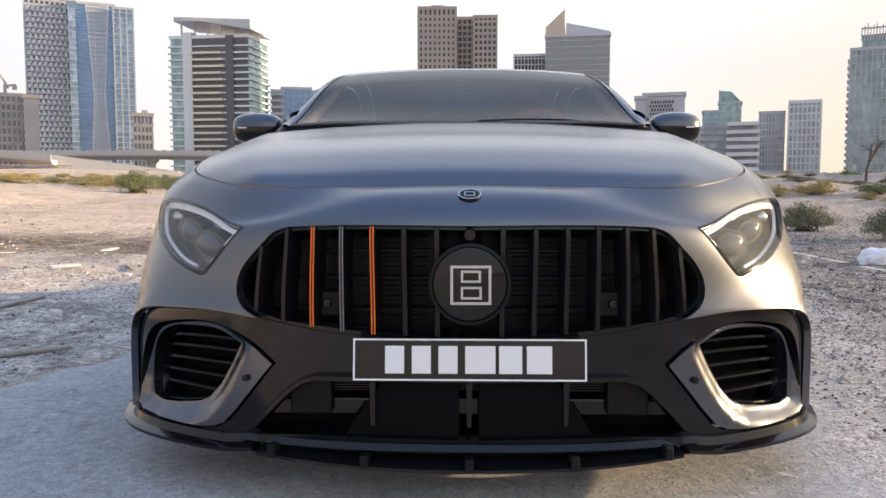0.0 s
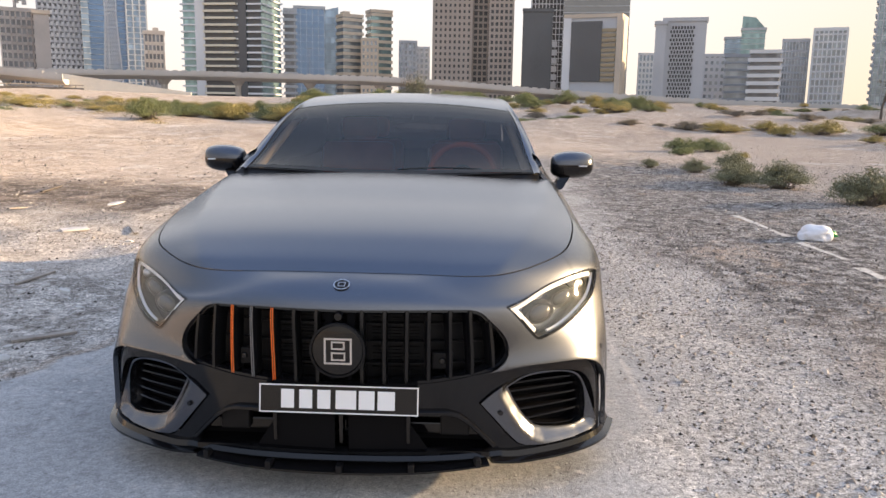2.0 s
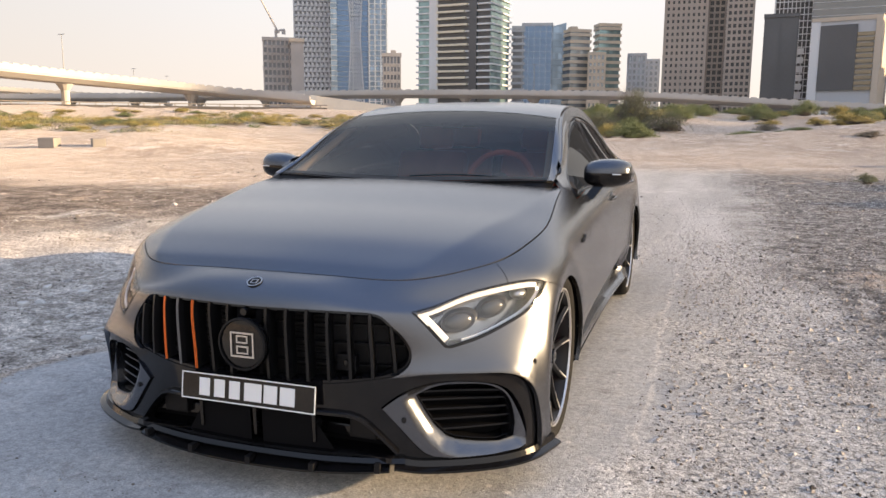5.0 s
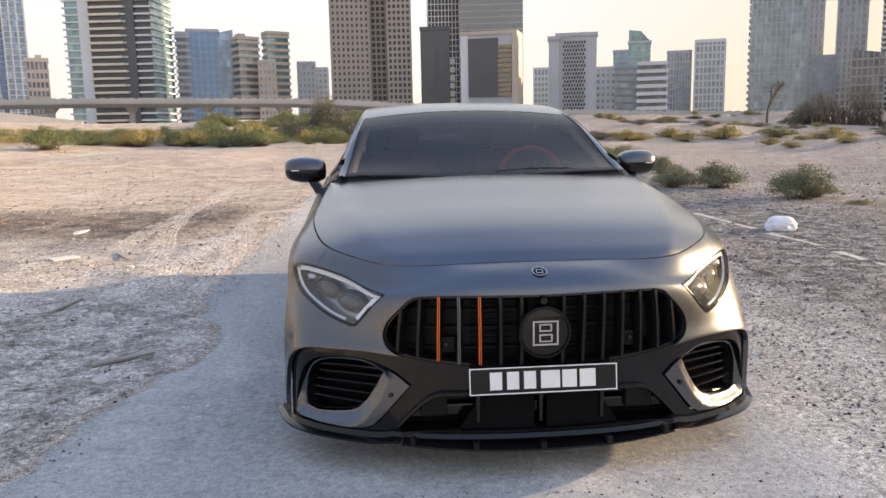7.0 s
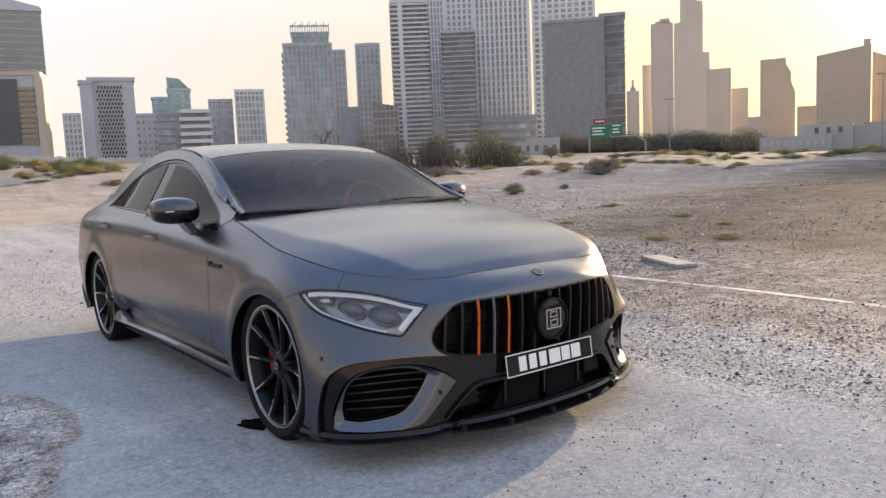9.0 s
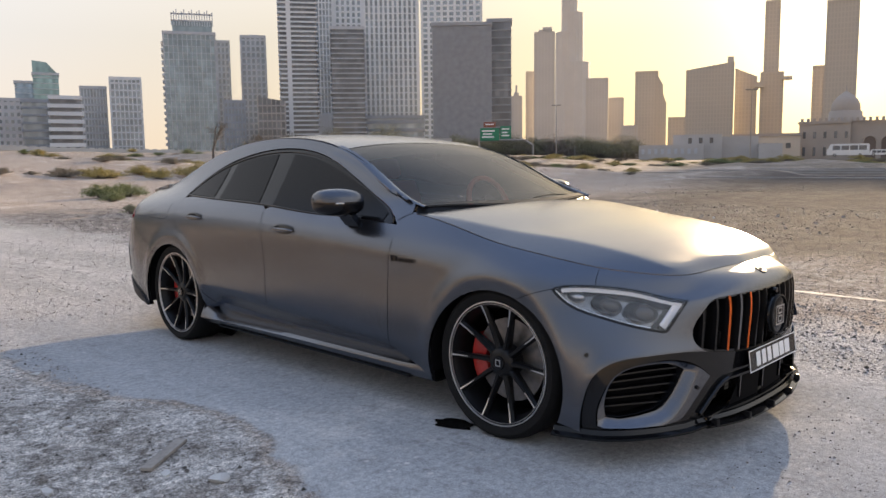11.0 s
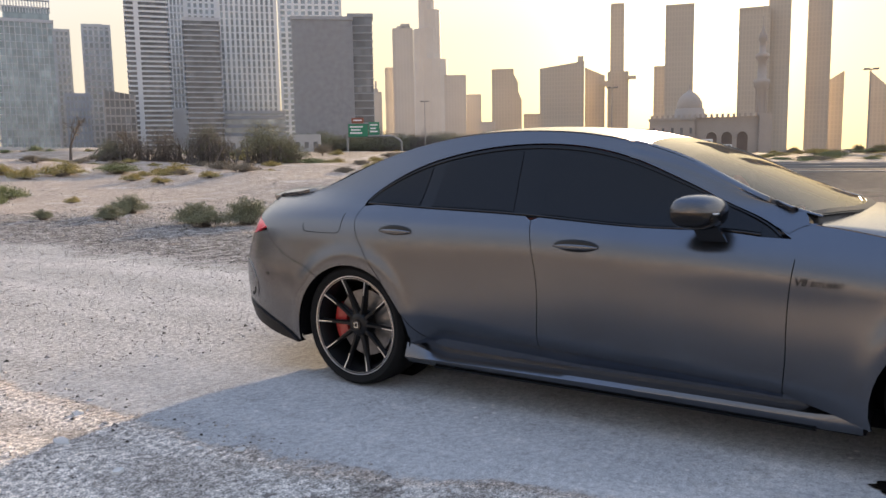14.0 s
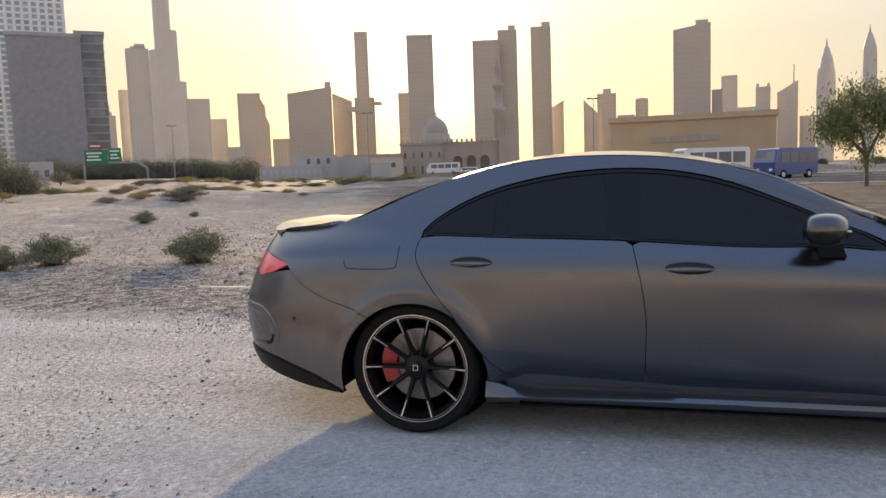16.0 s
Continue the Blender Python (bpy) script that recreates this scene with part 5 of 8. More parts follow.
def ground_material():
    m = bpy.data.materials.new("dusty_ground")
    m.use_nodes = True
    nt = m.node_tree
    b = nt.nodes["Principled BSDF"]
    b.inputs["Roughness"].default_value = 0.95
    b.inputs["Specular IOR Level"].default_value = 0.03
    b.inputs["Diffuse Roughness"].default_value = 0.5
    geo = nt.nodes.new("ShaderNodeNewGeometry")
    L = nt.links.new

    def noise(scale, detail=5, rough=.55, stretch=None):
        n = nt.nodes.new("ShaderNodeTexNoise")
        n.inputs["Scale"].default_value, n.inputs["Detail"].default_value, n.inputs["Roughness"].default_value = scale, detail, rough
        if stretch:
            mp = nt.nodes.new("ShaderNodeMapping")
            mp.inputs["Scale"].default_value = stretch
            L(geo.outputs["Position"], mp.inputs["Vector"])
            L(mp.outputs[0], n.inputs["Vector"])
        else:
            L(geo.outputs["Position"], n.inputs["Vector"])
        return n.outputs["Fac"]

    def math_(op, a, c, clamp=False):
        n = nt.nodes.new("ShaderNodeMath")
        n.operation, n.use_clamp = op, clamp
        for i, v in enumerate((a, c)):
            if isinstance(v, (int, float)):
                n.inputs[i].default_value = v
            else:
                L(v, n.inputs[i])
        return n.outputs[0]

    def span(v, a, c, d=0.0, e=1.0):
        n = nt.nodes.new("ShaderNodeMapRange")
        n.interpolation_type = "SMOOTHSTEP"
        for i, q in zip((1, 2, 3, 4), (a, c, d, e)):
            n.inputs[i].default_value = q
        L(v, n.inputs[0])
        return n.outputs[0]

    def mix(f, a, c):
        n = nt.nodes.new("ShaderNodeMixRGB")
        L(f, n.inputs[0])
        for i, v in ((1, a), (2, c)):
            if isinstance(v, tuple):
                n.inputs[i].default_value = (*v, 1)
            else:
                L(v, n.inputs[i])
        return n.outputs[0]

    sep = nt.nodes.new("ShaderNodeSeparateXYZ")
    L(geo.outputs["Position"], sep.inputs[0])
    x0, y0 = sep.outputs[0], sep.outputs[1]
    wob = math_("MULTIPLY", math_("SUBTRACT", noise(.55, 6, .65), .5), 2.6)
    x, y = math_("ADD", x0, wob), math_("ADD", y0, math_("MULTIPLY", math_("SUBTRACT", noise(.35, 4), .5), 5.0))
    big, mid, fine, grit = noise(.18, 5), noise(1.6, 8, .68), noise(30, 6, .72), noise(130, 4, .8)
    streak = noise(.9, 5, .6, (1.6, .22, 1))
    sand = mix(span(mid, .40, .60), (.42, .325, .25), (.61, .51, .42))
    sand = mix(math_("MULTIPLY", span(noise(.33, 8, .7), .50, .62), .75), sand, (.36, .285, .225))
    sand = mix(math_("MULTIPLY", span(big, .42, .62), .6), sand, (.57, .48, .40))
    soil = mix(span(noise(2.6, 9, .75), .42, .62), (.105, .084, .070), (.30, .255, .22))
    track = mix(span(streak, .38, .66), (.375, .375, .374), (.45, .448, .444))
    track = mix(span(noise(.5, 6, .6), .52, .70), track, (.50, .49, .475))
    worn = mix(span(streak, .38, .66), (.44, .42, .393), (.56, .535, .505))
    bare = math_("MULTIPLY", span(x, 1.7, .8), span(y, 5.0, 3.2))
    track = mix(bare, worn, track)
    tar = mix(span(noise(5, 9, .8), .42, .60), (.072, .066, .063), (.44, .41, .38))
    tar = mix(span(noise(2.2, 8, .75, (2.2, .20, 1)), .58, .70), tar, (.56, .525, .49))
    # zones of the plan: track under the car, old tarmac beside it, sand round about, dark soil on the far side
    ragged = math_("MULTIPLY", math_("SUBTRACT", noise(3.2, 8, .72), .5), .42)
    bulge = math_("POWER", 2.718, math_("MULTIPLY", math_("POWER", math_("DIVIDE", math_("SUBTRACT", y0, 1.15), .85), 2.0), -1.0))
    past_edge = math_("SUBTRACT", math_("ADD", x0, ragged), math_("ADD", math_("MULTIPLY", bulge, .38), -1.93))
    on_track = math_("MULTIPLY", span(past_edge, -.05, .05), span(x, 3.0, 2.2))
    on_track = math_("MULTIPLY", on_track, span(y, 26, 18))
    on_tar = math_("MULTIPLY", math_("MULTIPLY", span(x, 1.6, 2.7), span(x, 7.2, 5.2)), math_("MULTIPLY", span(y, -2.0, 3.0), span(y, 26, 16)))
    on_soil = math_("MULTIPLY", math_("MULTIPLY", span(x, -2.4, -3.2), span(x, -22, -14)), math_("MULTIPLY", span(y, 3.4, 4.6), span(y, 11.5, 9.0)))
    lot = math_("MULTIPLY", math_("MULTIPLY", span(x, 4.5, 8), span(x, 53, 50)), span(math_("SUBTRACT", y, math_("MULTIPLY", x0, .30)), 9, 2))
    rubble = math_("MULTIPLY", math_("MULTIPLY", span(past_edge, .0, -.12), span(x, -9.5, -4.0)), span(y0, 3.2, 2.3))
    col = mix(math_("MULTIPLY", on_soil, span(noise(.7, 8, .72), .34, .44)), sand, soil)
    scrub = math_("MULTIPLY", span(x, 20, 40), span(noise(.25, 8, .7), .40, .56))
    col = mix(math_("MULTIPLY", scrub, .8), col, (.27, .215, .165))
    col = mix(math_("MULTIPLY", lot, span(mid, .34, .66, 1.0, .80)), col, (.088, .077, .070))
    plain = math_("MULTIPLY", math_("MULTIPLY", span(x, 4.0, 9.0), span(x, 48, 30)), span(noise(.9, 8, .7), .36, .60, .9, .45))
    plain = math_("MULTIPLY", plain, span(lot, .1, .6, 1.0, 0.0))
    col = mix(plain, col, mix(span(noise(6, 8, .75), .40, .60), (.235, .20, .175), (.48, .415, .365)))
    col = mix(on_track, col, track)
    # pale seam along the track where two layers of tarmac meet
    seam_at = math_("ADD", math_("SUBTRACT", x0, 1.24), math_("MULTIPLY", math_("SUBTRACT", noise(1.3, 6, .7), .5), .22))
    seam = math_("MULTIPLY", math_("MULTIPLY", span(seam_at, -.022, -.004), span(seam_at, .022, .004)), math_("MULTIPLY", span(noise(4, 5, .7), .42, .52), span(y0, 9, 5)))
    col = mix(math_("MULTIPLY", seam, .75), col, (.62, .59, .55))
    col = mix(math_("MULTIPLY", on_tar, span(noise(.8, 7, .7), .33, .46)), col, tar)
    col = mix(math_("MULTIPLY", rubble, .85), col, mix(span(math_("ADD", math_("MULTIPLY", noise(9, 10, .8), .45), math_("MULTIPLY", noise(2.6, 8, .7), .55)), .43, .57), (.27, .247, .222), (.62, .585, .54)))
    mud = math_("MULTIPLY", math_("MULTIPLY", span(past_edge, .0, -.12), span(x, -8, -4.5)), math_("MULTIPLY", span(y0, 2.2, 3.0), span(y, 7.5, 5.0)))
    col = mix(math_("MULTIPLY", mud, .8), col, mix(span(noise(2.1, 8, .7), .40, .62), (.40, .365, .33), (.58, .54, .495)))
    clod = noise(7, 9, .78)
    off_track = math_("MULTIPLY", span(on_track, 0, 1, 1.0, .3), span(mud, 0, 1, 1.0, .45))
    col = mix(math_("MULTIPLY", span(clod, .53, .61), math_("MULTIPLY", off_track, .78)), col, (.15, .122, .102))
    col = mix(math_("MULTIPLY", span(clod, .46, .38), math_("MULTIPLY", math_("MULTIPLY", off_track, span(math_("MAXIMUM", lot, math_("MAXIMUM", on_tar, on_soil)), 0, .8, 1.0, .12)), .66)), col, (.76, .685, .61))
    # ruts and drifts drawn out across the bare sand
    drift = noise(1.1, 9, .72, (.45, 1.7, 1))
    col = mix(math_("MULTIPLY", math_("MULTIPLY", span(drift, .55, .66), off_track), .55), col, (.21, .175, .148))
    beyond = math_("MULTIPLY", span(x0, 73, 78), span(noise(.12, 8, .7), .34, .56, .95, .55))
    col = mix(beyond, col, (.235, .19, .145))
    # tyre prints beside the track
    print_x = math_("ADD", x0, math_("MULTIPLY", math_("SUBTRACT", noise(.35, 2), .5), .5))
    treads = 0.0
    for at, slope, lean, first, last in ((-1.72, -.09, .45, 2.5, 9.0), (-2.15, -.16, -.5, 2.6, 10.0), (-3.0, .10, .4, 2.4, 7.0), (-3.2, -.05, -.45, 5.0, 16.0), (-1.4, -.30, .6, 2.8, 5.2)):
        d = math_("SUBTRACT", print_x, math_("ADD", math_("MULTIPLY", y0, slope), at))
        band = math_("MULTIPLY", span(d, -.15, -.12), span(d, .15, .12))
        bars = math_("SINE", math_("MULTIPLY", math_("ADD", y0, math_("MULTIPLY", math_("ABSOLUTE", d, 0), lean)), 105.0), 0)
        ribs = math_("SINE", math_("MULTIPLY", d, 120.0), 0)
        tread = math_("MAXIMUM", span(bars, -.2, .5), math_("MULTIPLY", span(ribs, .1, .7), .7))
        mark = math_("MULTIPLY", math_("MULTIPLY", band, tread), math_("MULTIPLY", span(noise(.8, 5, .6), .36, .48), math_("MULTIPLY", span(y0, first, first + .4), span(y0, last, last - 1.0))))
        mark = math_("MULTIPLY", mark, span(on_track, 0, 1, 1.0, .15))
        col = mix(math_("MULTIPLY", mark, .75), col, (.72, .645, .57))
        treads = math_("ADD", treads, mark)
    # salt crust, damp stains, pebbles
    col = mix(math_("MULTIPLY", span(noise(.6, 7, .68), .56, .66), math_("MULTIPLY", span(on_tar, 0, 1, .55, .05), span(lot, 0, .8, 1.0, .2))), col, (.70, .66, .61))
    col = mix(math_("MULTIPLY", span(noise(2.2, 6, .7), .60, .70), .45), col, (.20, .175, .155))
    vor = nt.nodes.new("ShaderNodeTexVoronoi")
    vor.inputs["Scale"].default_value = 46
    L(geo.outputs["Position"], vor.inputs["Vector"])
    cell = nt.nodes.new("ShaderNodeSeparateColor")
    L(vor.outputs["Color"], cell.inputs[0])
    peb = math_("MULTIPLY", span(vor.outputs["Distance"], .32, .16), span(cell.outputs[0], .38, .62))
    shade = nt.nodes.new("ShaderNodeMixRGB")
    shade.blend_type = "MULTIPLY"
    shade.inputs[0].default_value = 1.0
    L(col, shade.inputs[1])
    even = math_("MULTIPLY", on_track, bare)
    rough_part = span(even, 0, 1, 1.0, .38)
    grain = math_("MULTIPLY", span(grit, .30, .70, .25, 1.8), span(fine, .34, .66, .55, 1.42))
    grain = math_("ADD", math_("MULTIPLY", math_("SUBTRACT", grain, 1.0), rough_part), 1.0)
    grey = nt.nodes.new("ShaderNodeCombineColor")
    for i in range(3):
        L(grain, grey.inputs[i])
    L(grey.outputs[0], shade.inputs[2])
    col2 = mix(math_("MULTIPLY", math_("MULTIPLY", peb, rough_part), span(noise(2.4, 5, .65), .40, .60, .28, .9)), shade.outputs[0], (.12, .108, .10))
    vor2 = nt.nodes.new("ShaderNodeTexVoronoi")
    vor2.inputs["Scale"].default_value = 13
    L(geo.outputs["Position"], vor2.inputs["Vector"])
    chips = math_("MULTIPLY", span(vor2.outputs["Distance"], .20, .12), span(noise(1.7, 3), .55, .62))
    col2 = mix(math_("MULTIPLY", chips, .8), col2, (.70, .66, .62))
    # coarse specks of stone and shade between them
    speck = noise(46, 5, .8, (1, .75, 1))
    coarse = math_("MULTIPLY", rough_part, span(noise(.9, 6, .65), .34, .62, .55, 1.0))
    col2 = mix(math_("MULTIPLY", math_("MULTIPLY", span(speck, .565, .60), math_("MULTIPLY", coarse, span(math_("MAXIMUM", rubble, mud), 0, 1, 1.0, .5))), .88), col2, (.075, .066, .060))
    col2 = mix(math_("MULTIPLY", math_("MULTIPLY", span(speck, .42, .385), coarse), span(lot, 0, .8, .55, .12)), col2, (.66, .61, .56))
    L(col2, b.inputs["Base Color"])
    height = math_("ADD", math_("MULTIPLY", grit, .35), math_("ADD", math_("ADD", math_("MULTIPLY", fine, .22), math_("MULTIPLY", clod, span(on_track, 0, 1, .65, .18))), math_("ADD", math_("MULTIPLY", peb, .35), math_("MULTIPLY", mid, span(on_track, 0, 1, 1.1, .35)))))
    relief = nt.nodes.new("ShaderNodeBump")
    relief.inputs["Strength"].default_value, relief.inputs["Distance"].default_value = 0.65, 0.018
    height = math_("ADD", height, math_("MULTIPLY", treads, .5))
    L(math_("MULTIPLY", height, rough_part), relief.inputs["Height"])
    L(relief.outputs[0], b.inputs["Normal"])
    return m


GROUND = ground_material()
radii = np.concatenate([[0], np.geomspace(1.2, 60, 70), np.geomspace(64, 3500, 40)])
turns = np.radians(np.arange(0, 360, 2.0))
gx, gy = np.sin(turns)[None] * radii[1:, None], np.cos(turns)[None] * radii[1:, None]
verts = [(0, 0, 0)] + np.stack([gx, gy, ground_z(gx, gy)], -1).reshape(-1, 3).tolist()
nt_ = len(turns)
faces = [(0, 1 + (j + 1) % nt_, 1 + j) for j in range(nt_)]
faces += [(1 + i * nt_ + j, 1 + i * nt_ + (j + 1) % nt_, 1 + (i + 1) * nt_ + (j + 1) % nt_, 1 + (i + 1) * nt_ + j) for i in range(len(radii) - 2) for j in range(nt_)]
ground = mesh_object("ground", verts, faces, GROUND, None, True)
tagged(ground, "dusty sand and gravel ground with old tarmac", "ground", kind="structure")


def at_polar(az, dist, z=None, turn=0.0):
    """A place seen at a bearing from the car; its +y looks away from the car."""
    x, y = dist * math.sin(radians(az)), dist * math.cos(radians(az))
    return pose(x, y, float(ground_z(x, y)) if z is None else z, 0, 0, -az + turn)


# ---- the city ----
CONC = material("pale_concrete", (0.49, 0.50, 0.52), 0.85, vary=.12, size=.06, bump_size=2)
CONC_D = material("raw_concrete", (0.42, 0.39, 0.37), 0.9, vary=.2, size=.08, bump_size=2)
BEIGE = material("beige_render", (0.56, 0.48, 0.39), 0.85, vary=.1, size=.05, bump_size=2)
BROWN = material("brown_render", (0.40, 0.345, 0.30), 0.85, vary=.12, size=.05, bump_size=2)
WHITE_W = material("white_render", (0.68, 0.69, 0.70), 0.8, vary=.08, size=.05, bump_size=2)
GREY_P = material("grey_panel", (0.48, 0.50, 0.53), 0.5, vary=.1, size=.05, bump_size=2)
DARK_P = material("dark_panel", (0.29, 0.315, 0.36), 0.4, vary=.12, size=.05, bump_size=2)
# distant haze put into the colour: HAZE paled, DUSK its darker, backlit copies
HAZE_P = material("haze_paled_cladding", (0.55, 0.51, 0.46), 0.7, vary=.06, size=.03, bump_size=1)
HAZE_D = material("haze_paled_glazing", (0.52, 0.48, 0.43), 0.6, vary=.08, size=.03, bump_size=1)
DUSK_P = material("backlit_tan_cladding", (0.54, 0.475, 0.39), 0.75, vary=.06, size=.03, bump_size=1)
DUSK_D = material("backlit_tan_glazing", (0.49, 0.43, 0.355), 0.6, vary=.08, size=.03, bump_size=1)
SLATE = material("slate_cladding", (0.105, 0.11, 0.118), 0.35, .2, vary=.15, size=.05, bump_size=2)
SLATE_L = material("mottled_slate_cladding", (0.30, 0.31, 0.33), 0.4, .1, vary=.18, size=.4, bump_size=3)
BRONZE = material("bronze_cladding", (0.30, 0.25, 0.17), 0.4, .3, vary=.15, size=.2, bump_size=3)
SHADE_G = material("deep_window_glass", (0.06, 0.06, 0.064), 0.3, 0.0, panes=(2.3, 3.2))
PALE_G = material("pale_teal_glazing", (0.33, 0.41, 0.45), 0.2, .5, panes=(1.9, 3.6))
BLUE_G = material("blue_glazing", (0.27, 0.36, 0.46), 0.16, .6, panes=(1.9, 3.8))
TEAL_G = material("teal_glazing", (0.27, 0.40, 0.42), 0.16, .6, panes=(1.9, 3.8))
GREY_G = material("grey_glazing", (0.30, 0.345, 0.39), 0.2, .6, panes=(1.9, 3.8))
SMOOTH_G = material("smooth_grey_glazing", (0.23, 0.24, 0.245), 0.22, .6, vary=.12, size=.02, bump_size=.3, rough_vary=.04)
SMOOTH_B = material("smooth_blue_glazing", (0.17, 0.26, 0.40), 0.18, .65, vary=.2, size=.03, bump_size=.3, rough_vary=.04)
CREAM = material("cream_balcony_render", (0.72, 0.66, 0.53), 0.8, vary=.08, size=.05, bump_size=2)
DARK_G = material("dark_glazing", (0.17, 0.18, 0.20), 0.2, .5, panes=(2.3, 3.8))


def prism(bm, x0, x1, y0, y1, z0, zl, zr):
    """A box whose top may slope from left to right."""
    v = [bm.verts.new(p) for p in ((x0, y0, z0), (x1, y0, z0), (x1, y1, z0), (x0, y1, z0), (x0, y0, zl), (x1, y0, zr), (x1, y1, zr), (x0, y1, zl))]
    for f in ((0, 3, 2, 1), (4, 5, 6, 7), (0, 1, 5, 4), (1, 2, 6, 5), (2, 3, 7, 6), (3, 0, 4, 7)):
        bm.faces.new([v[i] for i in f])


def boxes_mesh(name, list_of, mat, parent, kind="", label=""):
    """Many boxes (x0, x1, y0, y1, z0, z1) as one mesh."""
    verts, faces = [], []
    for x0, x1, y0, y1, z0, z1 in list_of:
        b = len(verts)
        verts += [(x0, y0, z0), (x1, y0, z0), (x1, y1, z0), (x0, y1, z0), (x0, y0, z1), (x1, y0, z1), (x1, y1, z1), (x0, y1, z1)]
        faces += [tuple(b + i for i in f) for f in ((0, 3, 2, 1), (4, 5, 6, 7), (0, 1, 5, 4), (1, 2, 6, 5), (2, 3, 7, 6), (3, 0, 4, 7))]
    ob = mesh_object(name, verts, faces, mat, parent, False, label)
    return tagged(ob, kind=kind) if kind else ob


def slanted_bars(name, rows, y0, y1, mat, parent):
    """Bars (x0, z0, x1, z1, width) on a facade, between two depths, as one mesh."""
    verts, faces = [], []
    for xa, za, xb, zb, wide in rows:
        b = len(verts)
        h = wide / 2
        verts += [(xa - h, y0, za), (xa + h, y0, za), (xb + h, y0, zb), (xb - h, y0, zb), (xa - h, y1, za), (xa + h, y1, za), (xb + h, y1, zb), (xb - h, y1, zb)]
        faces += [tuple(b + i for i in f) for f in ((0, 1, 2, 3), (7, 6, 5, 4), (0, 3, 7, 4), (1, 5, 6, 2), (0, 4, 5, 1), (3, 2, 6, 7))]
    return tagged(mesh_object(name, verts, faces, mat, parent, False), kind="stuff")


def tower(az0, az1, el, dist, wall, glaze, label, name="tower", turn=0.0, deep=.8, storey=3.8, bands=(.35, .4), piers=0, pier=(.35, .5), slope=0.0, base_el=.3, crown=None, core=0.0, podium=None):
    """A high block between two bearings, up to an elevation seen from the car: glazing with floor bands and piers standing proud of it."""
    az, eye = (az0 + az1) / 2, 1.3
    wide = 2 * dist * math.tan(radians((az1 - az0) / 2))
    top = eye + dist * math.tan(radians(el))
    z0 = eye + dist * math.tan(radians(base_el)) - 6
    ct, st = math.cos(radians(turn)), abs(math.sin(radians(turn)))
    w = wide / (ct + deep * st)
    d = w * deep
    t = empty(name, at_polar(az, dist + d / 2, 0, turn), label, "building", "towers of the skyline")
    hx, hy = w / 2, d / 2
    bm = bmesh.new()
    prism(bm, -hx, hx, -hy, hy, z0, top + slope * w, top - slope * w)
    part("glazed_body", bm, glaze, t)
    n = max(2, int((top - z0) / storey))
    pr, frac = bands
    if frac > 0:
        rows = []
        for i in range(n):
            z = z0 + (i + .5) * storey
            if z + storey * frac > top - abs(slope) * w:
                break
            rows.append((-hx - pr, hx + pr, -hy - pr, hy + pr, z, z + storey * frac))
        boxes_mesh("floor_banding", rows, wall, t, "stuff")
    if piers:
        px, pw = pier
        cols, step = [], w / piers
        for i in range(piers + 1):
            x = -hx + i * step
            cols.append((x - step * pw / 2, x + step * pw / 2, -hy - px, -hy + .2, z0, top + (slope * w) * (1 - 2 * i / piers)))
        m = max(2, int(round(d / step)))
        for i in range(m + 1):
            y = -hy + i * d / m
            for s in (-1, 1):
                cols.append((s * hx - (px if s < 0 else .2), s * hx + (px if s > 0 else .2), y - step * pw / 2, y + step * pw / 2, z0, top + s * -slope * w))
        boxes_mesh("pier_facing", cols, wall, t, "stuff")
    if core:
        boxes_mesh("stair_core", [(hx * (core - .12), hx * (core + .12), -hy - 1.2, hy + .4, z0, top + 3)], wall, t)
    rim_h = max(1.5, .012 * (top - z0))
    if not slope:
        boxes_mesh("parapet", [(-hx - .6, hx + .6, -hy - .6, hy + .6, top - .2, top + rim_h)], wall, t)
    if crown:
        for i, (x0, x1, h) in enumerate(crown):
            boxes_mesh("roof_block", [(x0 * hx, x1 * hx, -hy * .7, hy * .7, top, top + h * w)], wall, t)
    if podium:
        pw, ph = podium
        boxes_mesh("podium", [(-hx * pw, hx * pw, -hy - 8, hy, z0, eye + dist * math.tan(radians(ph)))], wall, t)
    return t, w, d, top, z0


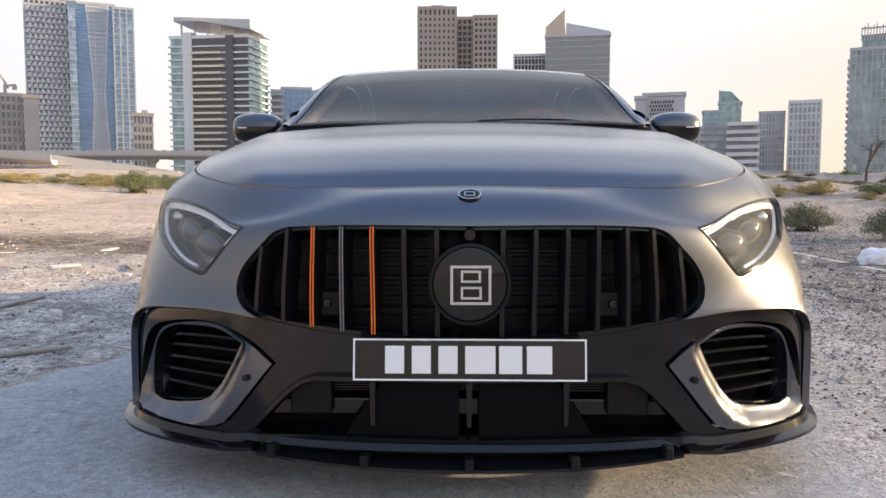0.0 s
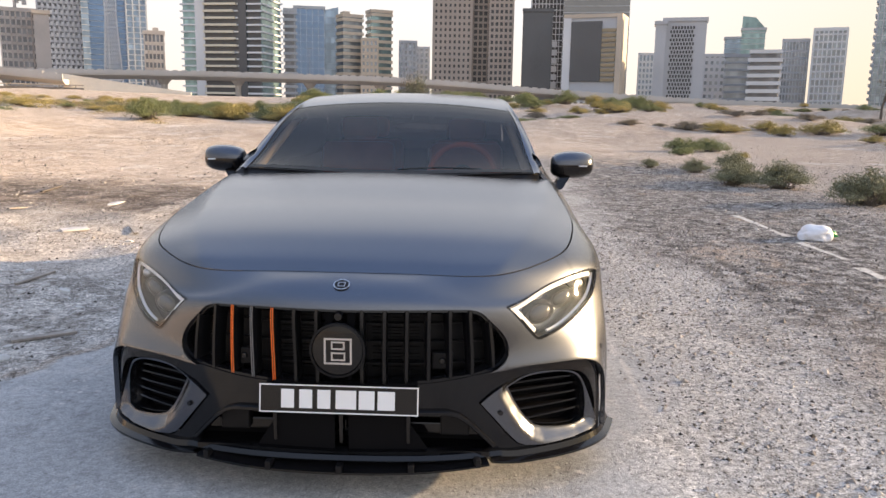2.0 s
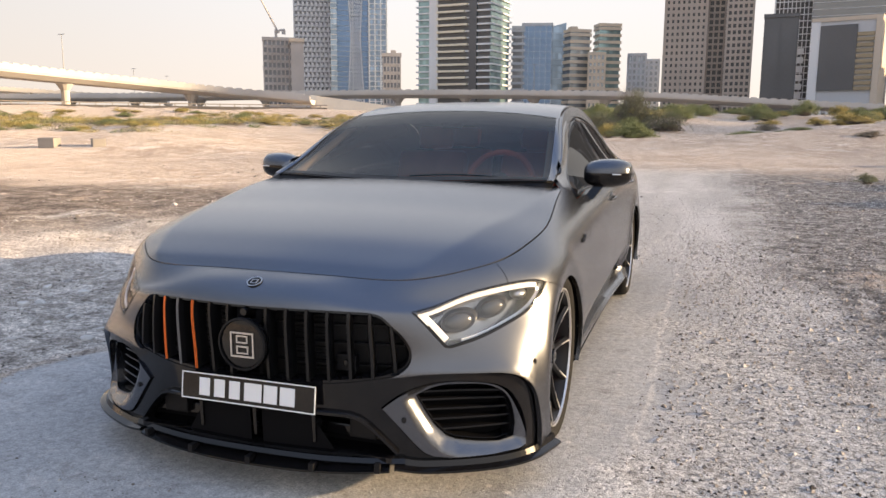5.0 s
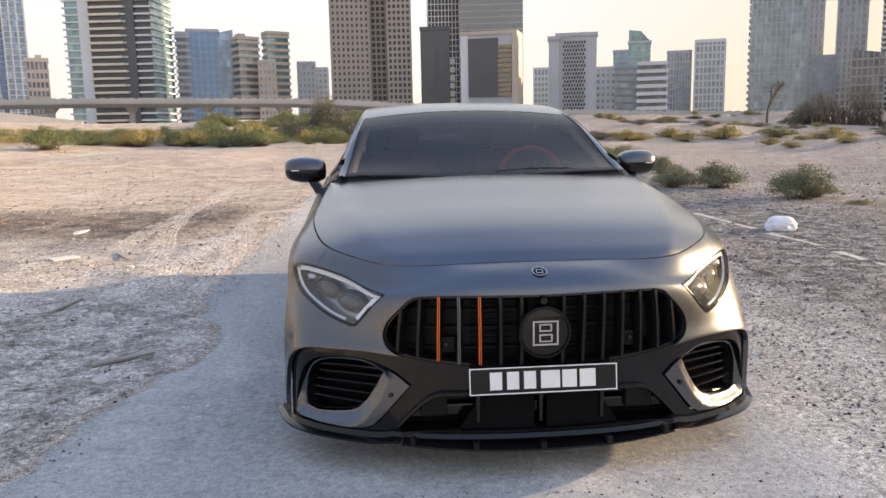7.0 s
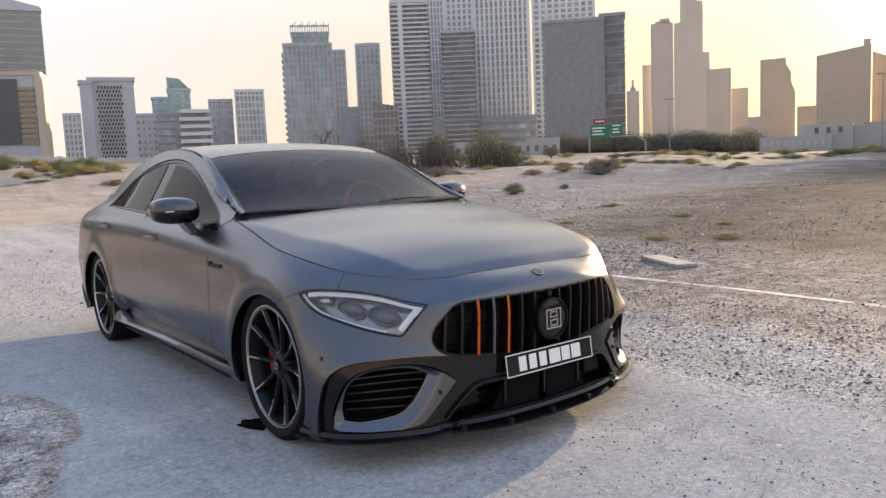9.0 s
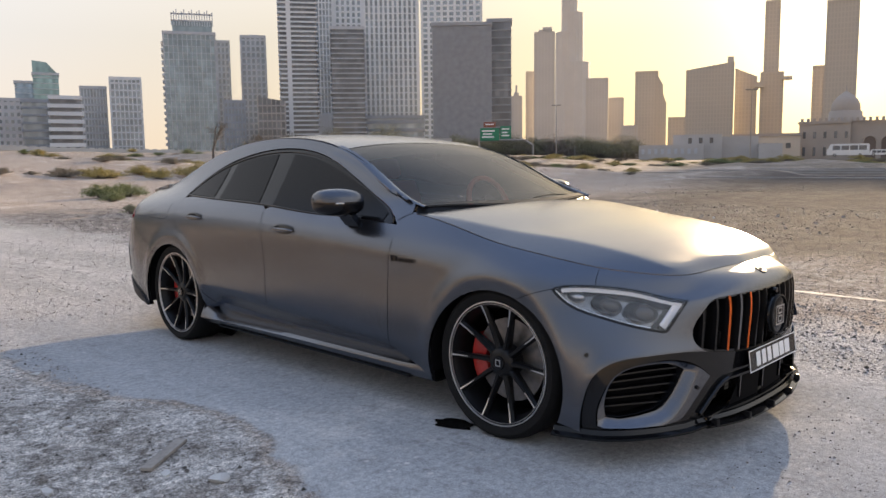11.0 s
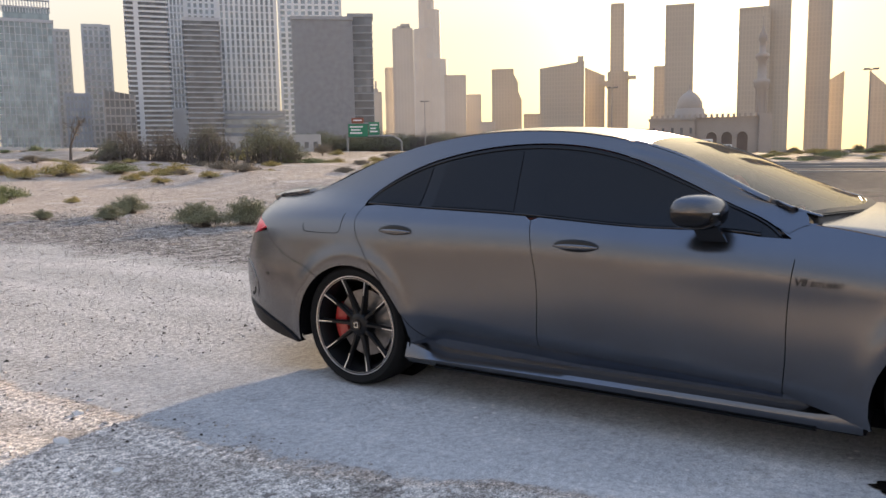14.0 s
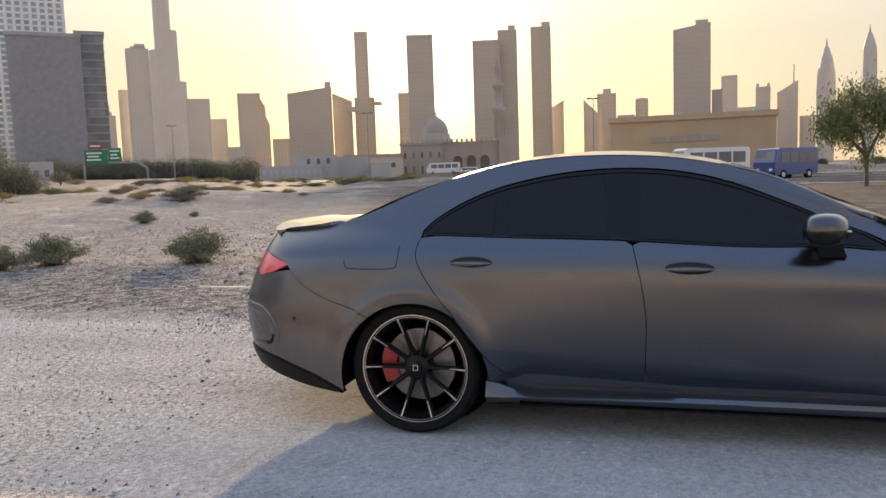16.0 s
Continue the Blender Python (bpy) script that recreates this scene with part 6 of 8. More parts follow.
def skyline():
    # towards the left of the nose
    tower(-31.6, -29.5, 5.95, 420, CONC_D, DARK_G, "unfinished grey concrete tower behind the viaduct", bands=(.3, .35), piers=7, pier=(.3, .3))
    tower(-29.7, -28.8, 5.9, 415, BEIGE, CONC_D, "plain beige concrete lift core of an unfinished tower", bands=(0, 0), deep=1.5)
    t, w, d, top, z0 = tower(-29.4, -26.7, 12.3, 620, GREY_P, DARK_G, "tall grey residential tower with patterned balconies", bands=(.5, .45), piers=9, pier=(.5, .35), deep=.7)
    rows = [(-w * .46 + k * w * .115 + (i % 2) * w * .055, -w * .46 + k * w * .115 + (i % 2) * w * .055 + w * .055, -d / 2 - 1.5, -d / 2 + .1, z0 + 6 + i * 3.8, z0 + 8.6 + i * 3.8) for i in range(int((top - z0 - 10) / 3.8)) for k in range(8)]
    boxes_mesh("balcony_facing", rows, WHITE_W, t, "stuff")
    tower(-26.85, -26.4, 12.2, 600, CONC, BLUE_G, "slim blue glass corner of a tall tower", bands=(.2, .1), deep=2.5)
    t, w, d, top, z0 = tower(-26.55, -24, 12.1, 610, CONC, SMOOTH_B, "blue glass tower with a white diagonal lattice", bands=(.12, .10), piers=2, pier=(.6, .06), deep=.6)
    rows, cells = [], 44
    zs = [z0 + (top - z0) * i / cells for i in range(cells + 1)]

    def waist(z):
        f = (z - z0) / (top - z0)
        return w * (.13 + .30 * abs(f - .52) ** 1.1)
    for i in range(cells):
        for k in range(-7, 8):
            for s in (-1, 1):
                x0, x1 = w * .08 + k * w * .05, w * .08 + (k + s * .5) * w * .05
                if abs(x0 - w * .08) < waist(zs[i]) and abs(x1 - w * .08) < waist(zs[i + 1]):
                    rows.append((x0, zs[i], x1, zs[i + 1], .42))
        for s in (-1, 1):
            rows.append((w * .08 + s * waist(zs[i]), zs[i], w * .08 + s * waist(zs[i + 1]), zs[i + 1], .9))
    slanted_bars("lattice", rows, -d / 2 - .9, -d / 2 - .3, WHITE_W, t)
    tower(-24.1, -22.85, 11.95, 600, GREY_P, BLUE_G, "narrow blue glass tower with a grey rib", bands=(.3, .18), piers=3, pier=(.6, .2), deep=1.2)
    tower(-23.1, -21.85, 5.0, 380, CONC_D, DARK_G, "small unfinished concrete block with a crane", bands=(.3, .4), piers=5, pier=(.3, .3), crown=[(-.1, .5, .35)])
    t, w, d, top, z0 = tower(-20.6, -13.85, 10.5, 430, WHITE_W, TEAL_G, "wide residential tower with white balconies and teal glass", name="apartment_tower", turn=-24, deep=.62, bands=(1.1, .22), storey=3.5, core=-.55)
    floors = int((top - z0 - 8) / 3.5)
    boxes_mesh("recessed_front", [(-w * .22, w * .21, -d / 2 - .5, -d / 2 + .1, z0, top), (w * .33, w * .49, -d / 2 - .5, -d / 2 + .1, z0, top)], SLATE, t)
    boxes_mesh("balcony_facing", [(-w * .22, w * .20 - (i % 3) * w * .02, -d / 2 - 2.6, -d / 2, z0 + 5 + i * 3.5, z0 + 6.1 + i * 3.5) for i in range(floors)], CREAM, t, "stuff")
    boxes_mesh("balcony_facing", [(w * .33, w * .505, -d / 2 - 2.4, -d / 2, z0 + 5 + i * 3.5, z0 + 5.7 + i * 3.5) for i in range(floors)], WHITE_W, t, "stuff")
    boxes_mesh("dark_shaft", [(w * .22, w * .32, -d / 2 - 1.5, -d / 2 + 2, z0, top + 1)], SLATE, t)
    bm = bmesh.new()
    prism(bm, -w * .42, w * .55, -d * .6, d * .5, top + 8.5, top + 11.0, top + 3.5)
    part("roof_canopy", bm, GREY_P, t, "sloping roof canopy")
    for v in range(6):
        boxes_mesh("canopy_post", [(-w * .38 + v * w * .17, -w * .38 + v * w * .17 + .8, -d * .45, -d * .45 + .8, top, top + 9)], GREY_P, t)
    cr = empty("tower_crane", at_polar(-30.7, 425, 1.3 + 425 * math.tan(radians(5.9))), "thin tower crane over an unfinished block", "crane")
    bm = bmesh.new()
    rod(bm, (0, 0, -6), (0, 0, 6), .7, .7, 4)
    part("mast", bm, CONC_D, cr)
    bm = bmesh.new()
    rod(bm, (1.5, 0, 4), (-10, 0, 26), .5, .3, 4)
    part("jib", bm, CONC_D, cr)
    bm = bmesh.new()
    rod(bm, (0, 0, 5), (4.5, 0, 6), .5, .5, 4)
    block(bm, (3, -1, 3.5), (5, 1, 5.5))
    part("counterweight", bm, CONC_D, cr)
    # left of the middle
    tower(-13.7, -12.9, 6.95, 470, GREY_P, DARK_G, "dark balcony wing of a blue glass block", bands=(.8, .4), deep=1.4)
    tower(-13, -10.9, 7.15, 470, GREY_P, SMOOTH_B, "blue glass office block with dark seams", name="office_block", bands=(.1, .06), piers=5, pier=(.2, .08), crown=[(-.4, .3, .06)])
    tower(-10.95, -9.9, 7.2, 480, DARK_P, BLUE_G, "dark blue glass wedge of an office block", name="office_block", bands=(.1, .06), deep=1.0, slope=-.12)
    tower(-10, -8.2, 6.7, 460, BEIGE, GREY_G, "beige apartment block with cream balconies", name="apartment_tower", turn=25, bands=(.7, .45), deep=.7, crown=[(-.8, -.2, .25)])
    tower(-8.25, -7.1, 5.1, 455, BEIGE, GREY_G, "low stepped wing of a beige apartment block", name="apartment_tower", bands=(.5, .5), piers=4, deep=.8)
    tower(-7.9, -6.1, 7.05, 465, BEIGE, TEAL_G, "sunlit cream apartment block with stepped balconies", name="apartment_tower", turn=20, bands=(.6, .42), deep=.7)
    tower(-5.5, -4.3, 5.0, 520, CONC, GREY_G, "pale distant apartment block", name="apartment_tower", bands=(.5, .4), piers=4)
    tower(-4.4, -3.4, 4.6, 540, CONC, GREY_G, "pale lower distant apartment block", name="apartment_tower", bands=(.5, .4), piers=3)
    # brown pair in the middle
    tower(-3.05, -0.35, 12.9, 430, BROWN, SHADE_G, "tall brown residential tower with small windows", name="apartment_tower", storey=3.2, bands=(.35, .5), piers=8, pier=(.4, .58), deep=.9, crown=[(-.3, .35, .14)])
    tower(-0.55, 1.2, 12.2, 436, BROWN, SHADE_G, "recessed brown wing with shaded balconies", name="apartment_tower", storey=3.2, bands=(.9, .32), piers=5, pier=(.6, .32), deep=.8)
    tower(1, 2.65, 12.3, 428, BROWN, SHADE_G, "brown residential wing with punched windows", name="apartment_tower", storey=3.2, bands=(.4, .42), piers=5, pier=(.45, .42), deep=1.1, crown=[(-.9, -.1, .1)])
    tower(3.4, 5.45, 7.3, 420, SLATE, SLATE, "dark slate office slab", name="office_block", bands=(0, 0), piers=2, pier=(.3, .04), deep=.7)
    t, w, d, top, z0 = tower(3.95, 6.45, 9.6, 520, WHITE_W, SHADE_G, "dark glass office tower with a white grid", name="office_block", bands=(.4, .14), piers=10, pier=(.6, .22))
    for i in range(7):
        boxes_mesh("sign_bar", [(w * .10, w * .26, -d / 2 - 1.6, -d / 2 - .8, z0 + 16 + i * 5.2, z0 + 19.6 + i * 5.2)], WHITE_W, t)
    t, w, d, top, z0 = tower(6.35, 10.75, 6.9, 400, BEIGE, GREY_P, "boxy grey office block over a columned arcade", name="office_block", bands=(0, 0), deep=.6, base_el=1.9, turn=-11)
    boxes_mesh("white_end", [(-w / 2 - .6, -w / 2 + w * .12, -d / 2 - .6, d / 2, z0, top)], WHITE_W, t)
    boxes_mesh("glazed_front", [(-w * .375, w * .17, -d / 2 - 1.0, -d / 2, z0 + 10, top - 2)], SLATE, t)
    rows = [(w * .175, w * .42, -d / 2 - 1.1, -d / 2, z0 + 10 + i * 2.4, z0 + 11.5 + i * 2.4) for i in range(int((top - z0 - 13) / 2.4))]
    boxes_mesh("bronze_banding", rows, BRONZE, t, "stuff")
    # the end face's sunlight is put in as a beige colour
    boxes_mesh("lit_end", [(w * .43, w / 2 + .6, -d / 2 - 1.2, d / 2, z0, top)], BEIGE, t)
    for i in range(9):
        boxes_mesh("arcade_column", [(-w * .42 + i * w * .105, -w * .42 + i * w * .105 + 1.0, -d / 2 - .8, -d / 2 + .4, z0 - 4, z0 + 2)], WHITE_W, t)
    t, w, d, top, z0 = tower(6.2, 10.8, 10.9, 500, GREY_P, SMOOTH_G, "tall grey glass tower with a pitched crown", name="office_block", bands=(.1, .08), deep=.6)
    bm = bmesh.new()
    prism(bm, -w * .18, w * .5, -d * .4, d * .4, top, top + 9, top + 3)
    part("pitched_crown", bm, GREY_P, t)
    bm = bmesh.new()
    prism(bm, -w * .5, -w * .2, -d * .5, d * .5, top, top + 6, top + 17)
    part("sharp_crown", bm, BEIGE, t)
    # right of the middle
    tower(11.6, 12.6, 4.3, 560, WHITE_W, BLUE_G, "small white and blue block far off", bands=(.4, .4), piers=4)
    tower(12.65, 13.4, 6.4, 400, CONC, CONC, "grey stair wing of a pale block", name="office_block", bands=(0, 0), deep=2)
    t, w, d, top, z0 = tower(13.2, 16.05, 6.6, 402, CONC, CONC, "pale block with a pattern of small square openings", name="office_block", bands=(0, 0), deep=.5)
    rows = []
    for i in range(22):
        for j in range(8):
            x = -w * .34 + j * w * .07 + (i % 2) * w * .035
            z = z0 + 6 + i * (top - z0 - 8) / 22
            rows.append((x, x + w * .042, -d / 2 - .25, -d / 2 + .2, z, z + 1.35))
    boxes_mesh("window_pattern", rows, SHADE_G, t, "stuff")
    tower(16, 17.4, 4.2, 480, CONC, GREY_G, "pale grey mid-rise block", bands=(.4, .5), piers=4)
    tower(17.2, 18.5, 5.35, 640, CONC, BLUE_G, "plain pale blue glass block", bands=(.1, .1))
    t, w, d, top, z0 = tower(18.25, 19.75, 5.9, 600, CONC, TEAL_G, "teal glass tower with a curved sloping top", bands=(.15, .12), deep=.9)
    bm = bmesh.new()
    prism(bm, -w * .5, w * .05, -d * .4, d * .4, top, top + w * .62, top + w * .55)
    prism(bm, w * .05, w * .5, -d * .4, d * .4, top, top + w * .55, top + w * .05)
    part("curved_top", bm, TEAL_G, t)
    tower(17.4, 19.1, 4.15, 440, DARK_P, GREY_G, "dark grey mid-rise with balcony bands", bands=(.5, .3))
    t, w, d, top, z0 = tower(19, 20.9, 4.4, 400, WHITE_W, DARK_G, "white mid-rise with wrapped balconies", bands=(1.0, .5), storey=3.6, crown=[(-.5, .3, .12)])
    tower(20.95, 22.5, 5.1, 470, CONC, GREY_G, "grey residential tower with a flat roof", bands=(.3, .3), piers=8, pier=(.5, .35), crown=[(.2, .7, .1)])
    tower(22.8, 24.7, 5.75, 460, WHITE_W, GREY_G, "white residential tower with a curved parapet", bands=(.2, .25), piers=7, pier=(.7, .3), crown=[(-.2, .6, .05)])
    tower(27.2, 28.3, 5.1, 520, DARK_P, DARK_G, "dark slim residential tower", bands=(.6, .4), piers=3)
    t, w, d, top, z0 = tower(26.35, 29.75, 8.9, 470, CONC, PALE_G, "tall grey-blue residential tower with a lattice crown", name="apartment_tower", bands=(.15, .1), piers=11, pier=(.5, .2), deep=.7)
    rows = [(-w / 2 - 1.6, -w / 2 + .2, -d * .3, d * .3, z0 + i * 3.6, z0 + i * 3.6 + 1.4) for i in range(int((top - z0) / 3.6))]
    boxes_mesh("balcony_facing", rows, WHITE_W, t, "stuff")
    boxes_mesh("upper_storey", [(-w * .32, w * .46, -d * .4, d * .4, top, top + 8)], PALE_G, t)
    rows = [(-w * .34 + i * w * .05, -w * .34 + i * w * .05 + .5, -d * .42, -d * .41, top + 5, top + 12 + (i % 3)) for i in range(17)]
    rows += [(-w * .34, w * .48, -d * .42, -d * .41, top + 11, top + 12), (-w * .34, w * .48, -d * .42, -d * .41, top + 7.5, top + 8.2)]
    boxes_mesh("lattice_crown", rows, CONC, t, "stuff")
    tower(29.6, 30.7, 8.4, 500, CONC, GREY_G, "grey rear wing of a tall tower", bands=(.3, .3), piers=4)
    tower(30.2, 31.6, 4.3, 420, DARK_P, GREY_G, "mid-rise block with a bright window grid", bands=(.3, .3), piers=6)
    tower(31.55, 33.2, 8.8, 520, CONC, GREY_G, "slim pale residential tower", name="apartment_tower", bands=(.3, .3), piers=5, pier=(.7, .4), crown=[(-.3, .5, .14)])
    t, w, d, top, z0 = tower(32.5, 34.4, 4.6, 400, CONC_D, DARK_G, "dark building under construction with bare frames", bands=(.4, .2), piers=6, pier=(.4, .2), slope=.08)
    tower(34.2, 36.8, 11.7, 430, WHITE_W, DARK_G, "tall round-cornered tower wrapped in white balconies", name="apartment_tower", bands=(.9, .36), storey=2.5, core=-.5)
    tower(36.8, 38.0, 12.4, 470, WHITE_W, GREY_G, "tall grey ribbed tower", bands=(.2, .2), piers=5, pier=(.8, .4), deep=1.2, podium=(1.0, 3.5))
    tower(37.85, 40.2, 9.5, 420, CONC, DARK_G, "dark balcony tower with a round crown", name="apartment_tower", bands=(.8, .25), storey=2.6, crown=[(-.75, .75, .06)])
    tower(38.2, 40.5, 12.6, 520, WHITE_W, GREY_G, "tall pale tower behind a dark balcony tower", bands=(.3, .3), piers=6)
    tower(40.3, 44.1, 12.8, 460, WHITE_W, GREY_G, "very tall pale tower with strong upright ribs", bands=(.15, .15), piers=11, pier=(1.2, .5), deep=.7)
    tower(40.0, 44.5, 3.2, 430, DARK_P, GREY_G, "low grey podium block", bands=(.6, .4), storey=4.5, deep=.5)
    tower(44.5, 48.8, 12.6, 560, WHITE_W, GREY_G, "very tall pale tower with a fine window grid", bands=(.3, .35), piers=9, pier=(.5, .4), deep=.7)
    t, w, d, top, z0 = tower(45.2, 49.5, 9.75, 400, SLATE_L, SLATE_L, "grey office slab with a fine upright pattern", name="office_block", bands=(.1, .05), storey=3, piers=34, pier=(.25, .4), deep=.35)
    tower(49.25, 50.95, 9.95, 405, SLATE_L, DARK_G, "dark glass wing of an office slab", name="office_block", bands=(.2, .15), deep=1.2, crown=[(-1, 1, .06)])
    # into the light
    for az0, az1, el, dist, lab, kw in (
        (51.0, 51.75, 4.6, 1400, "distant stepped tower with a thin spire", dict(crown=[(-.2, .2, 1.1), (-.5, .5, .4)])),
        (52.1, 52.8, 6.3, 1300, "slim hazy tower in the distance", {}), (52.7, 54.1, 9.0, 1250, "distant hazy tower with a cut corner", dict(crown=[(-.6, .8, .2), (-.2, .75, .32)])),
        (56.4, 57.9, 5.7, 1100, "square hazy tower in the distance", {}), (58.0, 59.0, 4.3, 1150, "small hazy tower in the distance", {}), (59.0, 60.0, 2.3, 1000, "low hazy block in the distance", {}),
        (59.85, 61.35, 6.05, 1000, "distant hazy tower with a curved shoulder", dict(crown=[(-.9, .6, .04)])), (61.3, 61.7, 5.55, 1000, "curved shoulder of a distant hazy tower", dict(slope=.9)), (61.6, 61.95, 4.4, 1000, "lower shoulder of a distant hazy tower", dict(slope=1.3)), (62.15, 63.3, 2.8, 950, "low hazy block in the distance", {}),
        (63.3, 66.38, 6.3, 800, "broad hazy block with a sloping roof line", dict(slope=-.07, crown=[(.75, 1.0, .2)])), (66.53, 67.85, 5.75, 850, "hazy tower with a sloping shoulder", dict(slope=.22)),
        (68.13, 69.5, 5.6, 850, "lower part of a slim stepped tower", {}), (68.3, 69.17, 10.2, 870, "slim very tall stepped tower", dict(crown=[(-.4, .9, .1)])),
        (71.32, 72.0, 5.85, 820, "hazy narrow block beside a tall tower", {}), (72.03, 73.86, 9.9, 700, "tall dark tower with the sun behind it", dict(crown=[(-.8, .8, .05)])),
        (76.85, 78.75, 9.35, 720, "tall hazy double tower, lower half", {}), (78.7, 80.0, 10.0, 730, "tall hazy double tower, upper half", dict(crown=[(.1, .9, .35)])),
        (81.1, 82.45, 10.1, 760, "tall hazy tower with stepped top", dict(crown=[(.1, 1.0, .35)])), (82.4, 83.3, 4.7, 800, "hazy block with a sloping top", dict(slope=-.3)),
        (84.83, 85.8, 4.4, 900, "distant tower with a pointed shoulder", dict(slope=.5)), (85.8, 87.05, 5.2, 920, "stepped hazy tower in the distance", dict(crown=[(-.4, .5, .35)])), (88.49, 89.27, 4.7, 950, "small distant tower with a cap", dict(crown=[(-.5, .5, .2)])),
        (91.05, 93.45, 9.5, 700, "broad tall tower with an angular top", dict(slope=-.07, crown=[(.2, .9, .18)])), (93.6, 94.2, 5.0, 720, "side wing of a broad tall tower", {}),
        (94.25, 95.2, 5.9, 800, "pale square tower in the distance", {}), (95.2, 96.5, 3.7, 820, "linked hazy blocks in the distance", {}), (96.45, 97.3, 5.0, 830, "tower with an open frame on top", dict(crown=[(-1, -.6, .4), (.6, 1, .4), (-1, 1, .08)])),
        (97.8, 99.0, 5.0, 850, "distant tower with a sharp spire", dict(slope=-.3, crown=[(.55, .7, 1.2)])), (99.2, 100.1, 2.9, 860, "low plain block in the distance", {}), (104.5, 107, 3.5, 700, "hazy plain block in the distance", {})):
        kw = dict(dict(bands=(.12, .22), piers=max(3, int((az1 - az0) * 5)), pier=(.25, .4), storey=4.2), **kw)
        # bearings close to the sun take the darker backlit colours
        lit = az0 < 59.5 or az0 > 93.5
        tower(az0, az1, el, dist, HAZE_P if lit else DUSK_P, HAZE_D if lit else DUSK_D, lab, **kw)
    # two pointed towers that swell and taper to a needle
    for az, dist, half, tops, lab in ((100.72, 820, .60, (5.7, 6.7, 7.4, 8.0), "pointed hazy tower with a bulging waist"), (103.2, 800, .46, (7.1, 7.6, 8.1, 8.6), "distant tower with a lattice point")):
        nd = empty("needle_tower", at_polar(az, dist, 0), lab, "building", "towers of the skyline")
        r = dist * math.tan(radians(half))
        zs = [dist * math.tan(radians(e)) for e in tops]
        prof = [(r * .86, -4), (r * .95, zs[0] * .5), (r, zs[0] * .8), (r * .92, zs[0])]
        for k, (q0, q1) in enumerate(zip(prof, prof[1:])):
            bm = bmesh.new()
            bmesh.ops.create_cone(bm, segments=14, radius1=q0[0], radius2=q1[0], depth=q1[1] - q0[1], cap_ends=True, matrix=Matrix.Translation((0, 0, (q0[1] + q1[1]) / 2)))
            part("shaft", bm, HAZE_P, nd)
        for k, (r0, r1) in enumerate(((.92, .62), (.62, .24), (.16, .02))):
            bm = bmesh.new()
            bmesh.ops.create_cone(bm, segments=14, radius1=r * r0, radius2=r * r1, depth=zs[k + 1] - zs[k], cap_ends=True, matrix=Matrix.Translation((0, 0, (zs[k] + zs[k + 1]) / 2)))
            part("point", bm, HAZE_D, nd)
    # jutting platform and link of the slim stepped tower
    for a0, a1, e0, e1 in ((69.4, 70.06, 5.15, 5.35), (67.7, 68.35, 4.7, 5.05)):
        dist = 850
        wide = dist * math.tan(radians(a1 - a0))
        ob = boxes_mesh("sky_bridge", [(-wide / 2, wide / 2, -4, 6, dist * math.tan(radians(e0)), dist * math.tan(radians(e1)))], DUSK_P, None)
        ob.matrix_basis = at_polar((a0 + a1) / 2, dist, 1.3)
        tagged(ob, "jutting platform high on a slim tower", "platform")
    # the very tall stepped spire
    sp = empty("spire_tower", at_polar(55.3, 1600, 0), "very tall stepped spire far off in the haze", "building", "towers of the skyline")
    for i, (half, el0) in enumerate(((1.25, 6.9), (1.0, 9.0), (.82, 10.3), (.62, 12.3), (.40, 15.0), (.22, 18.0), (.08, 21))):
        h, r = 1600 * math.tan(radians(el0)), 1600 * math.tan(radians(half))
        bm = bmesh.new()
        bmesh.ops.create_cone(bm, segments=12, radius1=r * 1.02, radius2=r * .95, depth=h, cap_ends=True, matrix=Matrix.Translation((r * .15 * (-1) ** i, 0, h / 2)))
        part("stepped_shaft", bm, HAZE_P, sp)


skyline()


# ---- viaducts, road and low buildings ----
VIADUCT = material("viaduct_concrete", (0.50, 0.475, 0.445), 0.85, vary=.12, size=.15, bump_size=3)
WALL_TAN = material("tan_retaining_wall", (0.78, 0.71, 0.60), 0.85, vary=.12, size=.15, bump_size=3)
TARMAC = material("road_tarmac", (0.13, 0.12, 0.115), 0.95, spec=.04, vary=.25, size=.3, bump=.2, bump_size=30)
KERB = material("kerb_concrete", (0.29, 0.265, 0.24), 0.95, spec=.05, vary=.2, size=.6, bump=.2, bump_size=20)
POLE = material("galvanised_steel", (0.30, 0.29, 0.28), 0.5, .6, vary=.1, size=3)
SIGN_GREEN = material("green_road_sign", (0.015, 0.19, 0.10), 0.5, 0, vary=.1, size=2)
SIGN_WHITE = material("white_sign_paint", (0.8, 0.8, 0.8), 0.5)
SIGN_BROWN = material("brown_road_sign", (0.22, 0.06, 0.03), 0.5)


def polar(az, el, z):
    """A place at a known height that shows at a bearing and an elevation."""
    d = (z - 1.3) / math.tan(radians(el))
    return (d * math.sin(radians(az)), d * math.cos(radians(az)), z)


